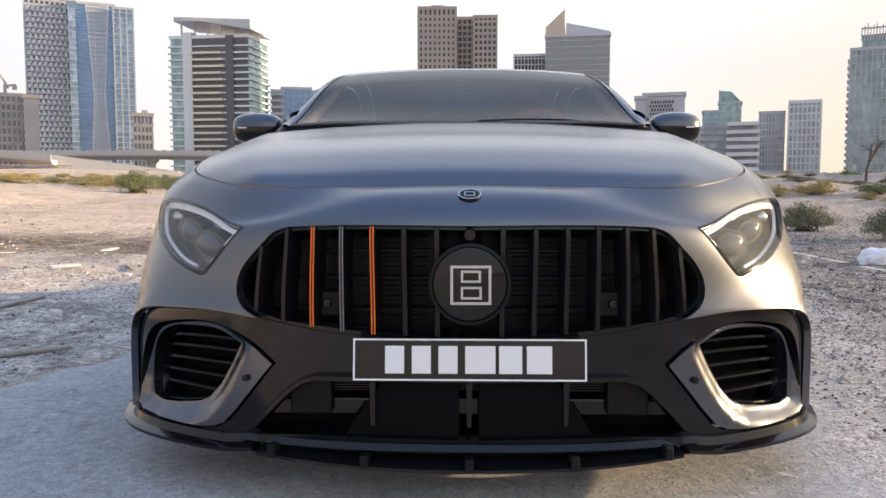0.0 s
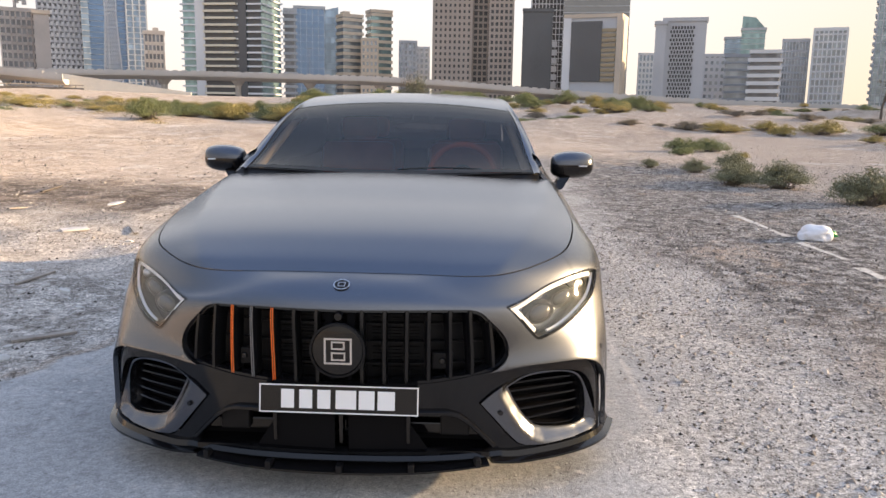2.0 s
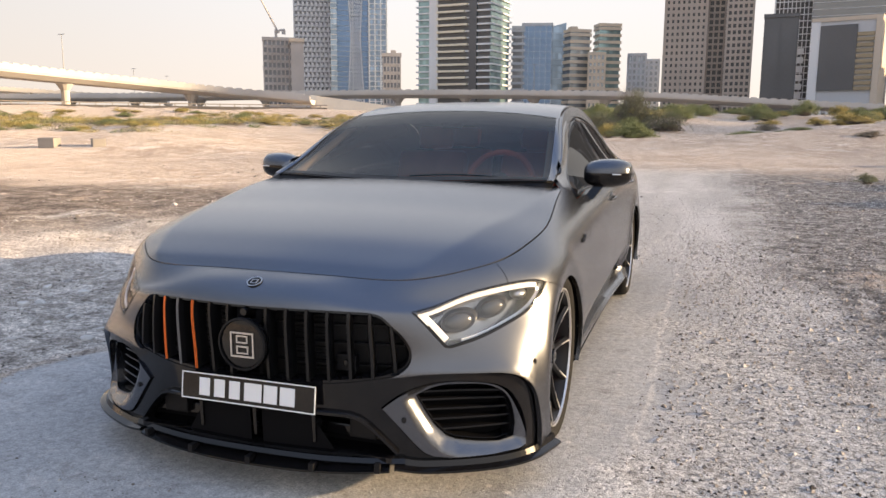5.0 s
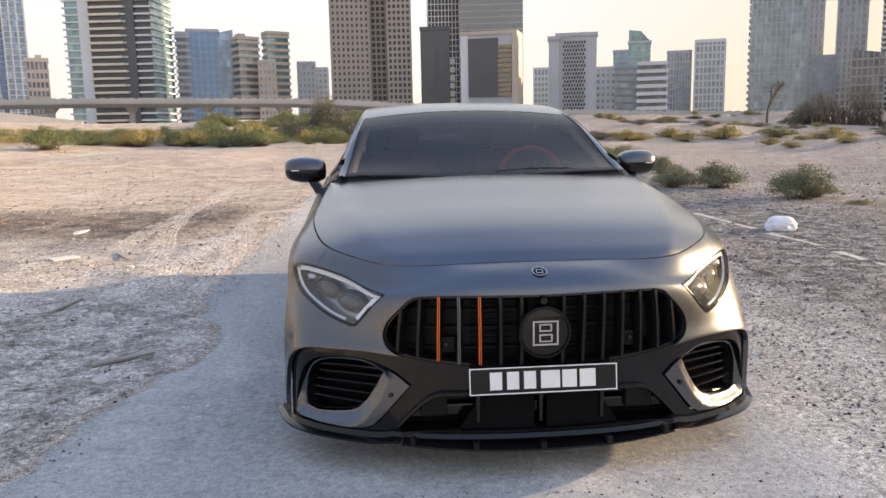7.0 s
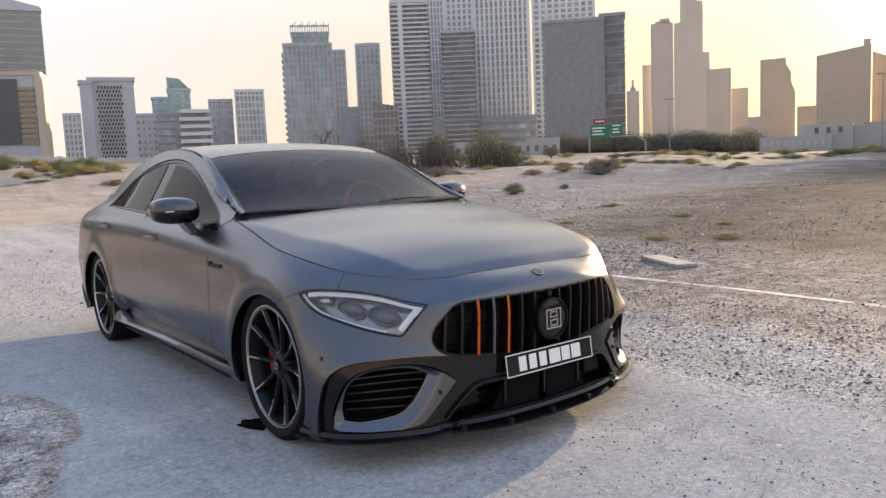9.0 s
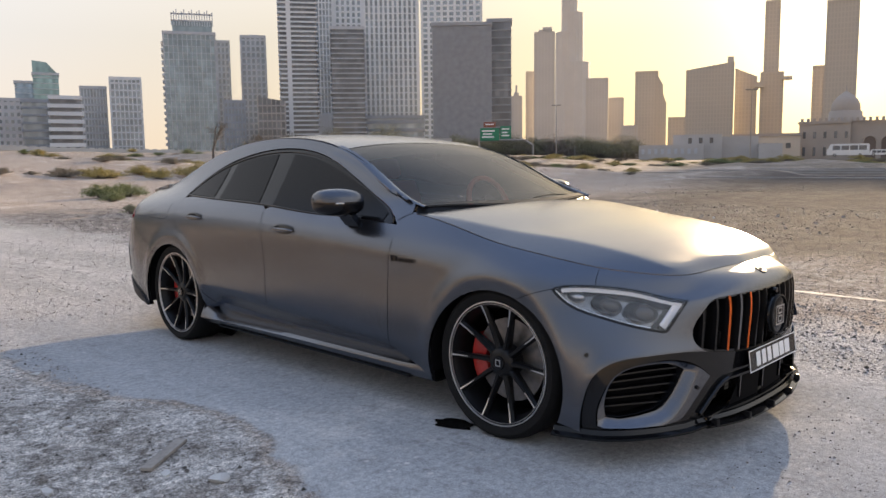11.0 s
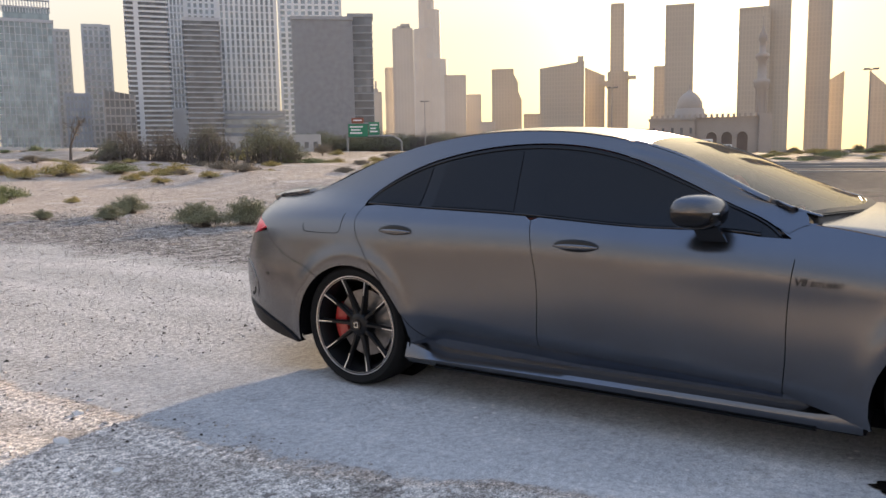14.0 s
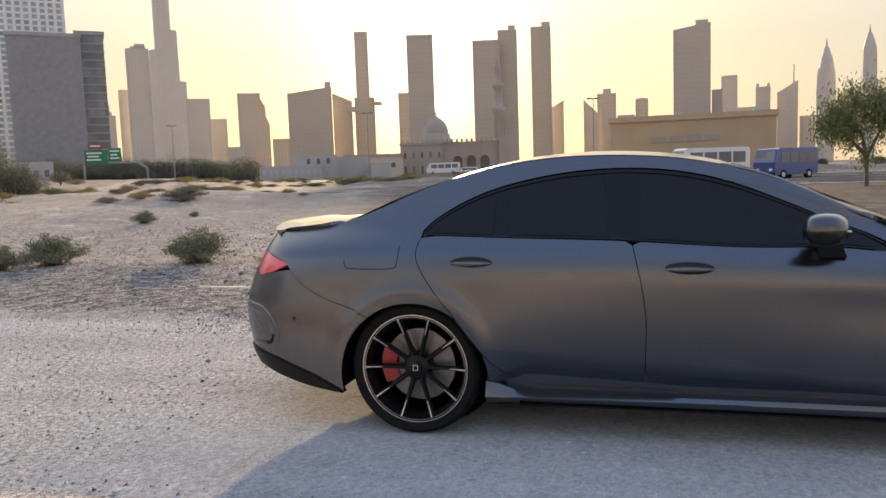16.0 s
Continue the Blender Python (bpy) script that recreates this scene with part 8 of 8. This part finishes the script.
def shrub(seed, wide, high, count, leaf, mat, label, name="shrub", lumps=7, group="desert shrubs", foot_wide=.08):
    """A low bush: twigs fanning from the foot, leaves in uneven lumps with gaps."""
    rng = np.random.default_rng(seed)
    b = empty(name, None, label, "shrub", group)
    tips, bm = [], bmesh.new()
    for i in range(lumps * 9):
        a, r = rng.uniform(0, 2 * math.pi), rng.uniform(.0, 1) ** .6 * wide / 2
        top = high * max(.12, 1 - (2 * r / wide) ** 2) ** .55 * rng.uniform(.72, 1.08)
        tip = Vector((r * math.cos(a), r * math.sin(a), max(.06 * high, top)))
        foot = Vector((rng.normal() * foot_wide * wide + tip.x * max(0, foot_wide - .08) * 3, rng.normal() * foot_wide * wide + tip.y * max(0, foot_wide - .08) * 3, -.03))
        bend = foot.lerp(tip, .5) + Vector((0, 0, .12 * high))
        rod(bm, foot, bend, .010 * high + .003, .006 * high + .002, 4, False)
        rod(bm, bend, tip, .006 * high + .002, .002, 4, False)
        tips += [bend.lerp(tip, f) for f in (.1, .5, 1)]
        if foot_wide > .1:
            tips += [foot.lerp(bend, rng.uniform(.1, 1)), bend.lerp(tip, rng.uniform(.8, 1.25))]
    part("branchwork", bm, BARK, b)
    tips = np.array(tips)
    pick = rng.integers(0, len(tips), count)
    c = tips[pick] + rng.normal(size=(count, 3)) * np.array([.045 * wide, .045 * wide, .06 * high])
    c[:, 2] = np.clip(c[:, 2], .02, None)
    leaves_mesh("foliage", c, leaf, mat, b, rng)
    return b


def place(thing, x, y, size=1.0, tall=None, turn=0.0):
    own = thing.scale
    return copy_thing(thing, pose(x, y, float(ground_z(x, y)), 0, 0, turn) @ Matrix.Diagonal((size / own.x, size / own.y, (size if tall is None else tall) / own.z, 1)))


SHRUBS = [
    shrub(1, 1.2, .52, 9500, .026, LEAF_GREY, "grey-green desert shrub on the sand", lumps=9),
    shrub(2, 1.2, .54, 9000, .026, LEAF_GREY, "rounded grey-green desert shrub", lumps=7),
    shrub(3, 1.4, .45, 4200, .036, LEAF_GREEN, "low spreading green shrub on the sand", lumps=8),
    shrub(4, 1.2, .50, 3600, .036, LEAF_DRY, "olive-yellow dry desert shrub", lumps=6),
    shrub(5, 1.1, .38, 2800, .032, LEAF_BROWN, "dry brown desert shrub", lumps=6),
]
# the first of each kind stands in the near cluster, the rest are copies
for b, (x, y, k2) in zip(SHRUBS, ((6.35, 11.75, .95), (6.6, 9.05, 1.0), (8.57, 27.3, 1.2), (18.0, 42.1, 1.3), (15.3, 43.0, 1.1))):
    b.matrix_basis = pose(x, y, float(ground_z(x, y))) @ Matrix.Diagonal((k2, k2, k2, 1))
rng = random.Random(7)
for i, x, y, k2 in ((1, 5.55, 12.2, .8), (0, 6.0, 13.0, .75), (1, 6.95, 9.3, .6), (0, 5.7, 15.4, .6), (1, 4.9, 16.7, .42), (0, 6.95, 16.6, .8), (3, 9.4, 23.1, .42), (2, 7.7, 24.4, .65), (2, 9.7, 27.8, 1.2), (0, 17.2, 18.0, .75), (1, 19.5, 17.6, .35)):
    place(SHRUBS[i], x, y, k2, turn=rng.uniform(0, 360))
for i, x, y, k2 in ((4, 9.3, 42.0, 1.1), (4, 12.8, 42.6, 1.6), (3, 18.0, 44.6, 1.3), (3, 20.6, 43.0, 1.9), (2, 24.0, 42.7, 1.6), (4, 21.6, 33.4, .9), (3, 19.2, 34.3, .8), (3, 18.9, 31.6, .7), (3, 20.9, 30.5, .8), (4, 23.9, 31.5, 1.4), (4, 31.5, 26.1, 2.0), (4, 37.4, 48.9, 2.2), (4, 27.9, 28.0, 1.0), (3, 30.3, 27.9, 1.0), (4, 30.6, 25.6, 1.1)):
    place(SHRUBS[i], x, y, k2 * 1.25, tall=k2 * .85, turn=rng.uniform(0, 360))
for i in range(120):
    az, d = rng.uniform(4, 60), rng.uniform(42, 110)
    k2 = rng.uniform(.6, 1.7) * (1 + d / 160)
    x, y = d * math.sin(radians(az)), d * math.cos(radians(az))
    place(SHRUBS[rng.choice((2, 3, 3, 4, 4))], x, y, k2, tall=k2 * rng.uniform(.4, .75), turn=rng.uniform(0, 360))
for i in range(60):
    az, d = rng.uniform(50, 88), rng.uniform(74, 128)
    k2 = rng.uniform(.9, 2.2)
    x, y = d * math.sin(radians(az)), d * math.cos(radians(az))
    if x > 75:
        place(SHRUBS[rng.choice((2, 3, 4, 4))], x, y, k2, tall=k2 * .5, turn=rng.uniform(0, 360))
low = random.Random(71)
for i in range(110):
    az, d = low.uniform(60, 90), low.uniform(98, 190)
    x, y = d * math.sin(radians(az)), d * math.cos(radians(az))
    k2 = low.uniform(1.6, 3.6)
    place(SHRUBS[low.choice((2, 3, 3, 4))], x, y, k2, tall=k2 * low.uniform(.28, .5), turn=low.uniform(0, 360))
BUSH = shrub(11, 5.0, 1.9, 9000, .085, LEAF_GREEN, "tall dense green bush before the viaduct", "bush", 12, "bushes along the viaduct")
BUSH.matrix_basis = pose(-19.7, 58.1, float(ground_z(-19.7, 58.1))) @ Matrix.Diagonal((.8, .8, .6, 1))
BUSH2 = shrub(12, 4.2, 1.6, 7500, .085, LEAF_DRY, "tall olive-yellow bush before the viaduct", "bush", 10, "bushes along the viaduct")
BUSH2.matrix_basis = pose(-10.2, 58.6, float(ground_z(-10.2, 58.6)))
for i in range(60):
    az, d = rng.uniform(-24, -1), rng.uniform(54, 74)
    k2 = rng.uniform(.35, .85)
    x, y = d * math.sin(radians(az)), d * math.cos(radians(az))
    place(rng.choice((BUSH, BUSH, BUSH2, BUSH2)), x, y, k2, tall=k2 * rng.uniform(.6, 1.1), turn=rng.uniform(0, 360))
band_rng = random.Random(37)
for i in range(170):
    az, d = band_rng.uniform(-52, -22), band_rng.uniform(62, 100)
    x, y = d * math.sin(radians(az)), d * math.cos(radians(az))
    k2 = band_rng.uniform(.14, .42)
    place(band_rng.choice((BUSH, BUSH2, BUSH2)), x, y, k2 * 1.3, tall=k2 * band_rng.uniform(.5, .8), turn=band_rng.uniform(0, 360))
# low scrub that runs together into a belt
for mat, clumps, seed, lab in ((LEAF_DRY, 170, 81, "belt of low olive-yellow scrub on the sand"), (LEAF_BROWN, 150, 82, "belt of low dry brown scrub on the sand"), (LEAF_GREEN, 60, 83, "belt of low green scrub on the sand")):
    belt = np.random.default_rng(seed)
    az, d = np.radians(belt.uniform(-54, -22, clumps)), belt.normal(76, 7, clumps)
    wide, high = belt.uniform(.5, 1.5, clumps), belt.uniform(.2, .75, clumps)
    pick = belt.integers(0, clumps, clumps * 280)
    off = belt.normal(size=(len(pick), 3))
    x, y = d[pick] * np.sin(az[pick]) + off[:, 0] * wide[pick] * .6, d[pick] * np.cos(az[pick]) + off[:, 1] * wide[pick] * .6
    z = ground_z(x, y) + np.abs(off[:, 2]) * high[pick] * .5 * np.exp(-.5 * (off[:, 0] ** 2 + off[:, 1] ** 2) * .5)
    tagged(leaves_mesh("scrub", np.stack([x, y, z], 1), .085, mat, None, belt), lab, "scrub", kind="stuff")
for i in range(64):
    az, d = band_rng.uniform(-13, 15), band_rng.uniform(92, 116)
    x, y = d * math.sin(radians(az)), d * math.cos(radians(az))
    k2 = band_rng.uniform(.45, .95)
    place(band_rng.choice((BUSH, BUSH, BUSH2)), x, y, k2, tall=k2 * band_rng.uniform(.7, 1.15), turn=band_rng.uniform(0, 360))
for i in range(9):
    az, d = rng.uniform(14, 34), rng.uniform(90, 120)
    x, y = d * math.sin(radians(az)), d * math.cos(radians(az))
    k2 = rng.uniform(.35, .65)
    place(rng.choice((BUSH, BUSH, BUSH2)), x, y, k2, tall=k2 * .8, turn=rng.uniform(0, 360))


def tree(seed, high, crown_w, label, leafy=True, leaf=.16, count=5000, mat=None, low=.35):
    """A tapered trunk that forks into limbs and twigs, with a broken crown of small leaves."""
    rg = np.random.default_rng(seed)
    t = empty("tree", None, label, "tree", "trees along the road")
    bm, ends = bmesh.new(), []

    def grow(a, d, length, r, level):
        b = a + d * length
        rod(bm, a, b, max(r, .022), max(r * .7, .018), 7 if level < 2 else 4, False)
        if level == 4:
            ends.append(b)
            return
        for i in range(3 if level < 3 else 2):
            nd = (d + Vector(rg.normal(size=3)) * (.42 + .1 * level) + Vector((0, 0, .12))).normalized()
            if nd.z < -.1:
                nd.z = .1
            ends.append(b)
            grow(b, nd, length * rg.uniform(.6, .82), r * .62, level + 1)
    grow(Vector((0, 0, -.2)), Vector((rg.normal() * .08, rg.normal() * .08, 1)).normalized(), high * low, high * .022 + .03, 0)
    part("trunk", bm, BARK, t, smooth=True)
    if leafy:
        e = np.array(ends)
        c = e[rg.integers(0, len(e), count)] + rg.normal(size=(count, 3)) * np.array([crown_w * .06, crown_w * .06, high * .05])
        c = c[c[:, 2] > high * .08]
        leaves_mesh("crown", c, leaf, mat or LEAF_GREEN, t, rg, 0)
    return t


TREE = tree(21, 5.2, 7.5, "broad dusty olive tree beside the road", mat=LEAF_DUSTY, leaf=.13, count=9000, low=.13)
TREE.matrix_basis = pose(61.3, 68.1, float(ground_z(61.3, 68.1)))
TREE2 = tree(22, 4.4, 7.5, "broad brownish half-bare tree beside the road", mat=LEAF_BROWN, leaf=.10, count=5500, low=.12)
TREE2.matrix_basis = pose(72.8, 70.7, float(ground_z(72.8, 70.7)))
THICKET = shrub(31, 6.0, 3.9, 9000, .11, LEAF_DUSTY, "tall dark green thicket of upright stems", "thicket", 14, "thickets along the road", .2)
THICKET.matrix_basis = pose(50.5, 58.0, float(ground_z(50.5, 58)))
THICKET2 = shrub(32, 6.0, 4.1, 3600, .08, LEAF_BROWN, "tall brownish thicket with many fine twigs", "thicket", 20, "thickets along the road", .2)
THICKET2.matrix_basis = pose(46.9, 62.0, float(ground_z(46.9, 62)))
for src, x, y, k2, tall in ((THICKET, 47.6, 62.9, .75, .9), (THICKET2, 44.4, 65.2, .7, .8), (THICKET2, 41.6, 67.3, .95, .75), (THICKET, 40.2, 68.0, .55, .5), (THICKET, 52.6, 56.9, .7, .7), (THICKET, -4.8, 69.3, .6, .8), (THICKET, -7.6, 66.5, .8, .45), (THICKET, -2.2, 67.5, .7, .42), (THICKET2, -5.6, 71.0, .5, .9)):
    place(src, x, y, k2, tall=tall, turn=rng.uniform(0, 360))
for i in range(34):
    az, d = 45.2 + i * .42 + rng.uniform(-.3, .3), rng.uniform(198, 230)
    x, y = d * math.sin(radians(az)), d * math.cos(radians(az))
    k2 = rng.uniform(.75, 1.15)
    place(rng.choice((THICKET, THICKET, THICKET2)), x, y, k2 * 1.9, tall=k2 * rng.uniform(1.0, 1.45), turn=rng.uniform(0, 360))
for i in range(14):
    az, d = rng.choice((rng.uniform(80, 87), rng.uniform(98, 108))), rng.uniform(150, 190)
    x, y = d * math.sin(radians(az)), d * math.cos(radians(az))
    place(rng.choice((TREE, TREE2)), x, y, .8, turn=rng.uniform(0, 360))
BARE = tree(23, 5.6, 3, "bare grey tree without leaves", leafy=False, low=.30)
BARE.matrix_basis = pose(38.8, 72.5, float(ground_z(38.8, 72.5)))
place(BARE, 44.0, 65.6, .75, turn=80)
place(BARE, 42.2, 67.9, .7, turn=200)
BARE2 = tree(24, 3.4, 3, "low twiggy tree with thin leaves", mat=LEAF_DRY, count=900, leaf=.12, low=.18)
BARE2.matrix_basis = pose(-5.0, 69.5, float(ground_z(-5, 69.5)))
SIDE_TREE = tree(25, 5.2, 4.6, "slender young green tree on the lot", mat=LEAF_GREEN, leaf=.10, count=15000, low=.24)
SIDE_TREE.matrix_basis = pose(30.7, -6.55, 0) @ Matrix.Diagonal((.74, .74, 1.36, 1))

for x, y, k2 in ((7.0, 3.85, .55), (12.7, 9.6, .7), (6.95, 8.0, .6), (5.5, 3.9, .4), (7.6, 3.1, .6), (9.6, 4.4, .4), (8.6, 7.2, .45), (10.8, 6.1, .5)):
    place(SHRUBS[3], x, y, k2 * .7, tall=k2 * .22, turn=rng.uniform(0, 360))

# ---- litter and stones round the car ----
WHITE_BAG = material("white_plastic_bag", (0.78, 0.78, 0.80), 0.45, 0, vary=.06, size=8, bump=.3, bump_size=18)
GREEN_BAG = material("green_plastic_sheet", (0.05, 0.33, 0.09), 0.4, 0, vary=.1, size=8)
WOOD_GREY = material("weathered_wood", (0.34, 0.30, 0.26), 0.85, vary=.25, size=12, bump=.3, bump_size=60)
STONE_G = material("grey_stone", (0.34, 0.32, 0.30), 0.9, vary=.3, size=10, bump=.4, bump_size=60)
STONE_W = material("chalky_stone", (0.62, 0.60, 0.57), 0.9, vary=.15, size=10, bump=.4, bump_size=60)
LINE_PAINT = material("worn_road_paint", (0.50, 0.48, 0.45), 0.85, vary=.5, size=9, second=(.74, .71, .67), bump_size=40)
WET = material("oily_stain", (0.012, 0.011, 0.010), 0.25, 0, vary=.4, size=20)


def lumpy(name, m, mat, label, category, seed, amount=.25, detail=3, kind=""):
    bm = bmesh.new()
    bmesh.ops.create_icosphere(bm, subdivisions=detail, radius=1)
    for v in bm.verts:
        n = noise.noise(v.co * 1.7 + Vector((seed * 3.1, 0, 0))) + .5 * noise.noise(v.co * 4 + Vector((0, seed, 0)))
        v.co *= 1 + amount * n
        if v.co.z < -.45:
            v.co.z = -.45
    ob = part(name, bm, mat, None, "", smooth=True)
    ob.matrix_basis = m
    return tagged(ob, label, category, kind=kind)


lumpy("plastic_bag", pose(4.22, 5.33, .055) @ Matrix.Diagonal((.19, .14, .12, 1)), WHITE_BAG, "crumpled white plastic bag lying on the tarmac", "bag", 3, .2, 4)
lumpy("plastic_sheet", pose(4.42, 5.56, .03) @ Matrix.Diagonal((.13, .09, .05, 1)), GREEN_BAG, "crumpled green plastic sheet beside a bag", "litter", 5, .6, 3)
bm = bmesh.new()
block(bm, (-.46, -.13, 0), (.46, .13, .045))
slab = part("concrete_slab", bm, STONE_G, None, bevel=.012)
slab.matrix_basis = pose(5.0, 2.2, 0, 0, 0, 62)
tagged(slab, "flat grey concrete slab lying on the gravel", "slab")
for x, y, sz, turn in ((-24.5, 22.4, .66, 20), (-22.8, 23.3, .52, 50)):
    bm = bmesh.new()
    block(bm, (-sz / 2, -sz / 2, -.1), (sz / 2, sz / 2, sz * .6))
    cb = part("concrete_block", bm, KERB, None, bevel=.03)
    cb.matrix_basis = pose(x, y, float(ground_z(x, y)), 0, 0, turn)
    tagged(cb, "pale concrete block standing on the sand", "block", "concrete blocks")
for x, y, L2, w, turn, mat, lab in ((-2.02, .93, .34, .05, 38, WOOD_GREY, "weathered flat wooden batten on the rubble"), (-2.85, 2.3, .40, .035, 80, WOOD_GREY, "thin weathered wooden lath on the rubble"), (-4.6, 7.3, .42, .12, 85, STONE_W, "pale flat board on the dark soil"), (-3.75, 4.6, .26, .15, 40, STONE_W, "pale flat piece of board on the sand"), (-3.3, 5.0, .5, .04, 120, WOOD_GREY, "long thin grey stick on the sand"), (-6.2, 8.6, .7, .05, 95, BARK, "dark stick lying on the sand"), (-5.4, 6.4, .35, .05, 70, WOOD_GREY, "short grey batten on the soil")):
    bm = bmesh.new()
    block(bm, (-L2 / 2, -w / 2, 0), (L2 / 2, w / 2, .018))
    pl = part("wood_batten" if mat is not STONE_W else "flat_board", bm, mat, None, bevel=.004)
    pl.matrix_basis = pose(x, y, float(ground_z(x, y)) + .004, rng.uniform(-3, 3), rng.uniform(-3, 3), turn)
    tagged(pl, lab, "litter", "litter on the rubble")
for i in range(26):
    x, y = rng.uniform(-3.9, -1.85), rng.uniform(-.6, 4.4)
    s = rng.uniform(.018, .055)
    lumpy("stone_chip", pose(x, y, float(ground_z(x, y)) + s * .15, 0, 0, rng.uniform(0, 360)) @ Matrix.Diagonal((s, s * rng.uniform(.5, .9), s * .4, 1)), rng.choice((STONE_W, STONE_W, STONE_G)), "small angular stone chip on the rubble", "stone", i + 10, .5, 1)
for i in range(10):
    x, y = rng.uniform(-2.5, -1.75), rng.uniform(-2.0, -.9)
    s = rng.uniform(.03, .08)
    lumpy("stone", pose(x - 1.0, y + 1.6, float(ground_z(x - 1.0, y + 1.6)) + s * .2, 0, 0, rng.uniform(0, 360)) @ Matrix.Diagonal((s * 1.3, s, s * .6, 1)), rng.choice((STONE_W, STONE_G, STONE_G)), "rough grey stone in the rubble", "stone", i + 60, .5, 2)
for i in range(34):
    x, y = rng.uniform(-4.2, -2.1), rng.uniform(-1.2, 3.2)
    s = rng.uniform(.02, .06)
    bm = bmesh.new()
    n = rng.randint(4, 6)
    ring = [(s * rng.uniform(.6, 1.1) * math.cos(6.283 * k / n), s * rng.uniform(.4, .8) * math.sin(6.283 * k / n)) for k in range(n)]
    lo, hi = [bm.verts.new((a2, b3, -.004)) for a2, b3 in ring], [bm.verts.new((a2 * .9, b3 * .9, s * .22)) for a2, b3 in ring]
    bm.faces.new(hi)
    for k in range(n):
        bm.faces.new((lo[k], lo[(k + 1) % n], hi[(k + 1) % n], hi[k]))
    chip = part("tile_chip", bm, STONE_W, None)
    chip.matrix_basis = pose(x, y, float(ground_z(x, y)) + .004, rng.uniform(-12, 12), rng.uniform(-12, 12), rng.uniform(0, 360))
    tagged(chip, "flat broken chip of pale tile on the rubble", "chip", "tile chips on the rubble")
# loose gravel, too much to count
LOOSE = material("mixed_loose_gravel", (0.3, 0.28, 0.26), 0.95, spec=.1)
lnt = LOOSE.node_tree
isl, tint = lnt.nodes.new("ShaderNodeNewGeometry"), lnt.nodes.new("ShaderNodeValToRGB")
for at, c in ((.35, (.24, .215, .195)), (.75, (.40, .36, .325))):
    tint.color_ramp.elements.new(at).color = (*c, 1)
tint.color_ramp.elements[0].color, tint.color_ramp.elements[-1].color = (.06, .053, .048, 1), (.66, .62, .57, 1)
lnt.links.new(isl.outputs["Random Per Island"], tint.inputs[0])
lnt.links.new(tint.outputs[0], lnt.nodes["Principled BSDF"].inputs["Base Color"])
gr = np.random.default_rng(5)
unit = np.array([(1, 0, 0), (-.6, .8, 0), (-.5, -.8, .1), (.1, 0, .8), (.2, .5, .35)])
tri5 = [(0, 1, 3), (1, 2, 3), (2, 0, 3), (0, 4, 1), (0, 3, 4), (1, 4, 3)]
verts, faces = [], []
for zone, (x0, x1, y0, y1, count, size) in enumerate(((-4.2, -1.75, -1.2, 4.6, 5200, .0055), (-8, -1.9, 4, 12, 2500, .010), (1.2, 4.4, -2, 8, 11000, .0042), (-1.7, 1.6, -3.2, -.9, 2500, .0035), (4.2, 12, 0, 14, 2500, .006), (-2, 2, 4.3, 12, 5000, .006), (-16, -3, 8, 34, 5000, .014), (-9, -2, 3.5, 12, 5000, .009), (4.5, 26, 8, 40, 5000, .011), (3, 12, -3, 12, 6000, .006), (6, 34, -12, 12, 2500, .006), (1.6, 7, -3, 18, 15000, .0062), (1.3, 3.4, -2.5, 6, 9000, .0070), (2.2, 6.5, 2, 16, 9000, .0095), (5, 16, 2, 20, 7000, .014), (8, 30, 8, 36, 4500, .015))):
    px, py = gr.uniform(x0, x1, count), gr.uniform(y0, y1, count)
    sz = size * gr.lognormal(0, .45, count)
    an = gr.uniform(0, 2 * math.pi, count)
    gz = ground_z(px, py)
    for i in range(count):
        c, s = math.cos(an[i]) * sz[i], math.sin(an[i]) * sz[i]
        b0 = len(verts)
        verts += [(px[i] + c * u - s * v, py[i] + s * u + c * v, gz[i] + w * sz[i]) for u, v, w in unit]
        faces += [(b0 + a2, b0 + b3, b0 + c2) for a2, b3, c2 in tri5]
tagged(mesh_object("gravel", verts, faces, LOOSE, None, False), "loose grey gravel scattered over the ground", "gravel", kind="stuff")
# worn edge line of the old road, in broken pieces
for y0, y1, dx in ((-2.2, -.45, 0), (-.40, 1.35, 0), (1.40, 3.05, .03), (3.2, 3.7, .01), (4.1, 5.1, .30), (5.5, 7.4, .38)):
    ys = np.linspace(y0, y1, 10)
    xs = 3.88 + .3 * dx + .02 * np.sin(ys * 2.1)
    hw = .040 + .018 * np.sin(ys * 5.3 + 1) * np.sin(ys * 9.1)
    verts = [p for x, y, h2 in zip(xs, ys, hw) for p in ((x - h2, y, .004), (x + h2, y, .004))]
    faces = [(2 * i, 2 * i + 1, 2 * i + 3, 2 * i + 2) for i in range(9)]
    tagged(mesh_object("road_marking", verts, faces, LINE_PAINT, None, False), "worn pale edge line on old tarmac", "marking", kind="structure")
# oil stain by the front wheel
t = np.linspace(0, 2 * math.pi, 40, endpoint=False)
rr = 1 + .18 * np.sin(2 * t + 1) + .10 * np.sin(5 * t) + .06 * np.sin(9 * t + 2)
verts = [(-.90, .27, .004)] + [(-.90 + .06 * r * math.cos(a2) - .25 * (.10 * r * math.sin(a2)), .27 + .115 * r * math.sin(a2), .004) for r, a2 in zip(rr, t)]
faces = [(0, 1 + i, 1 + (i + 1) % 40) for i in range(40)]
tagged(mesh_object("oil_stain", verts, faces, WET, None, False), "dark oily stain on the ground by the wheel", "stain", kind="structure")
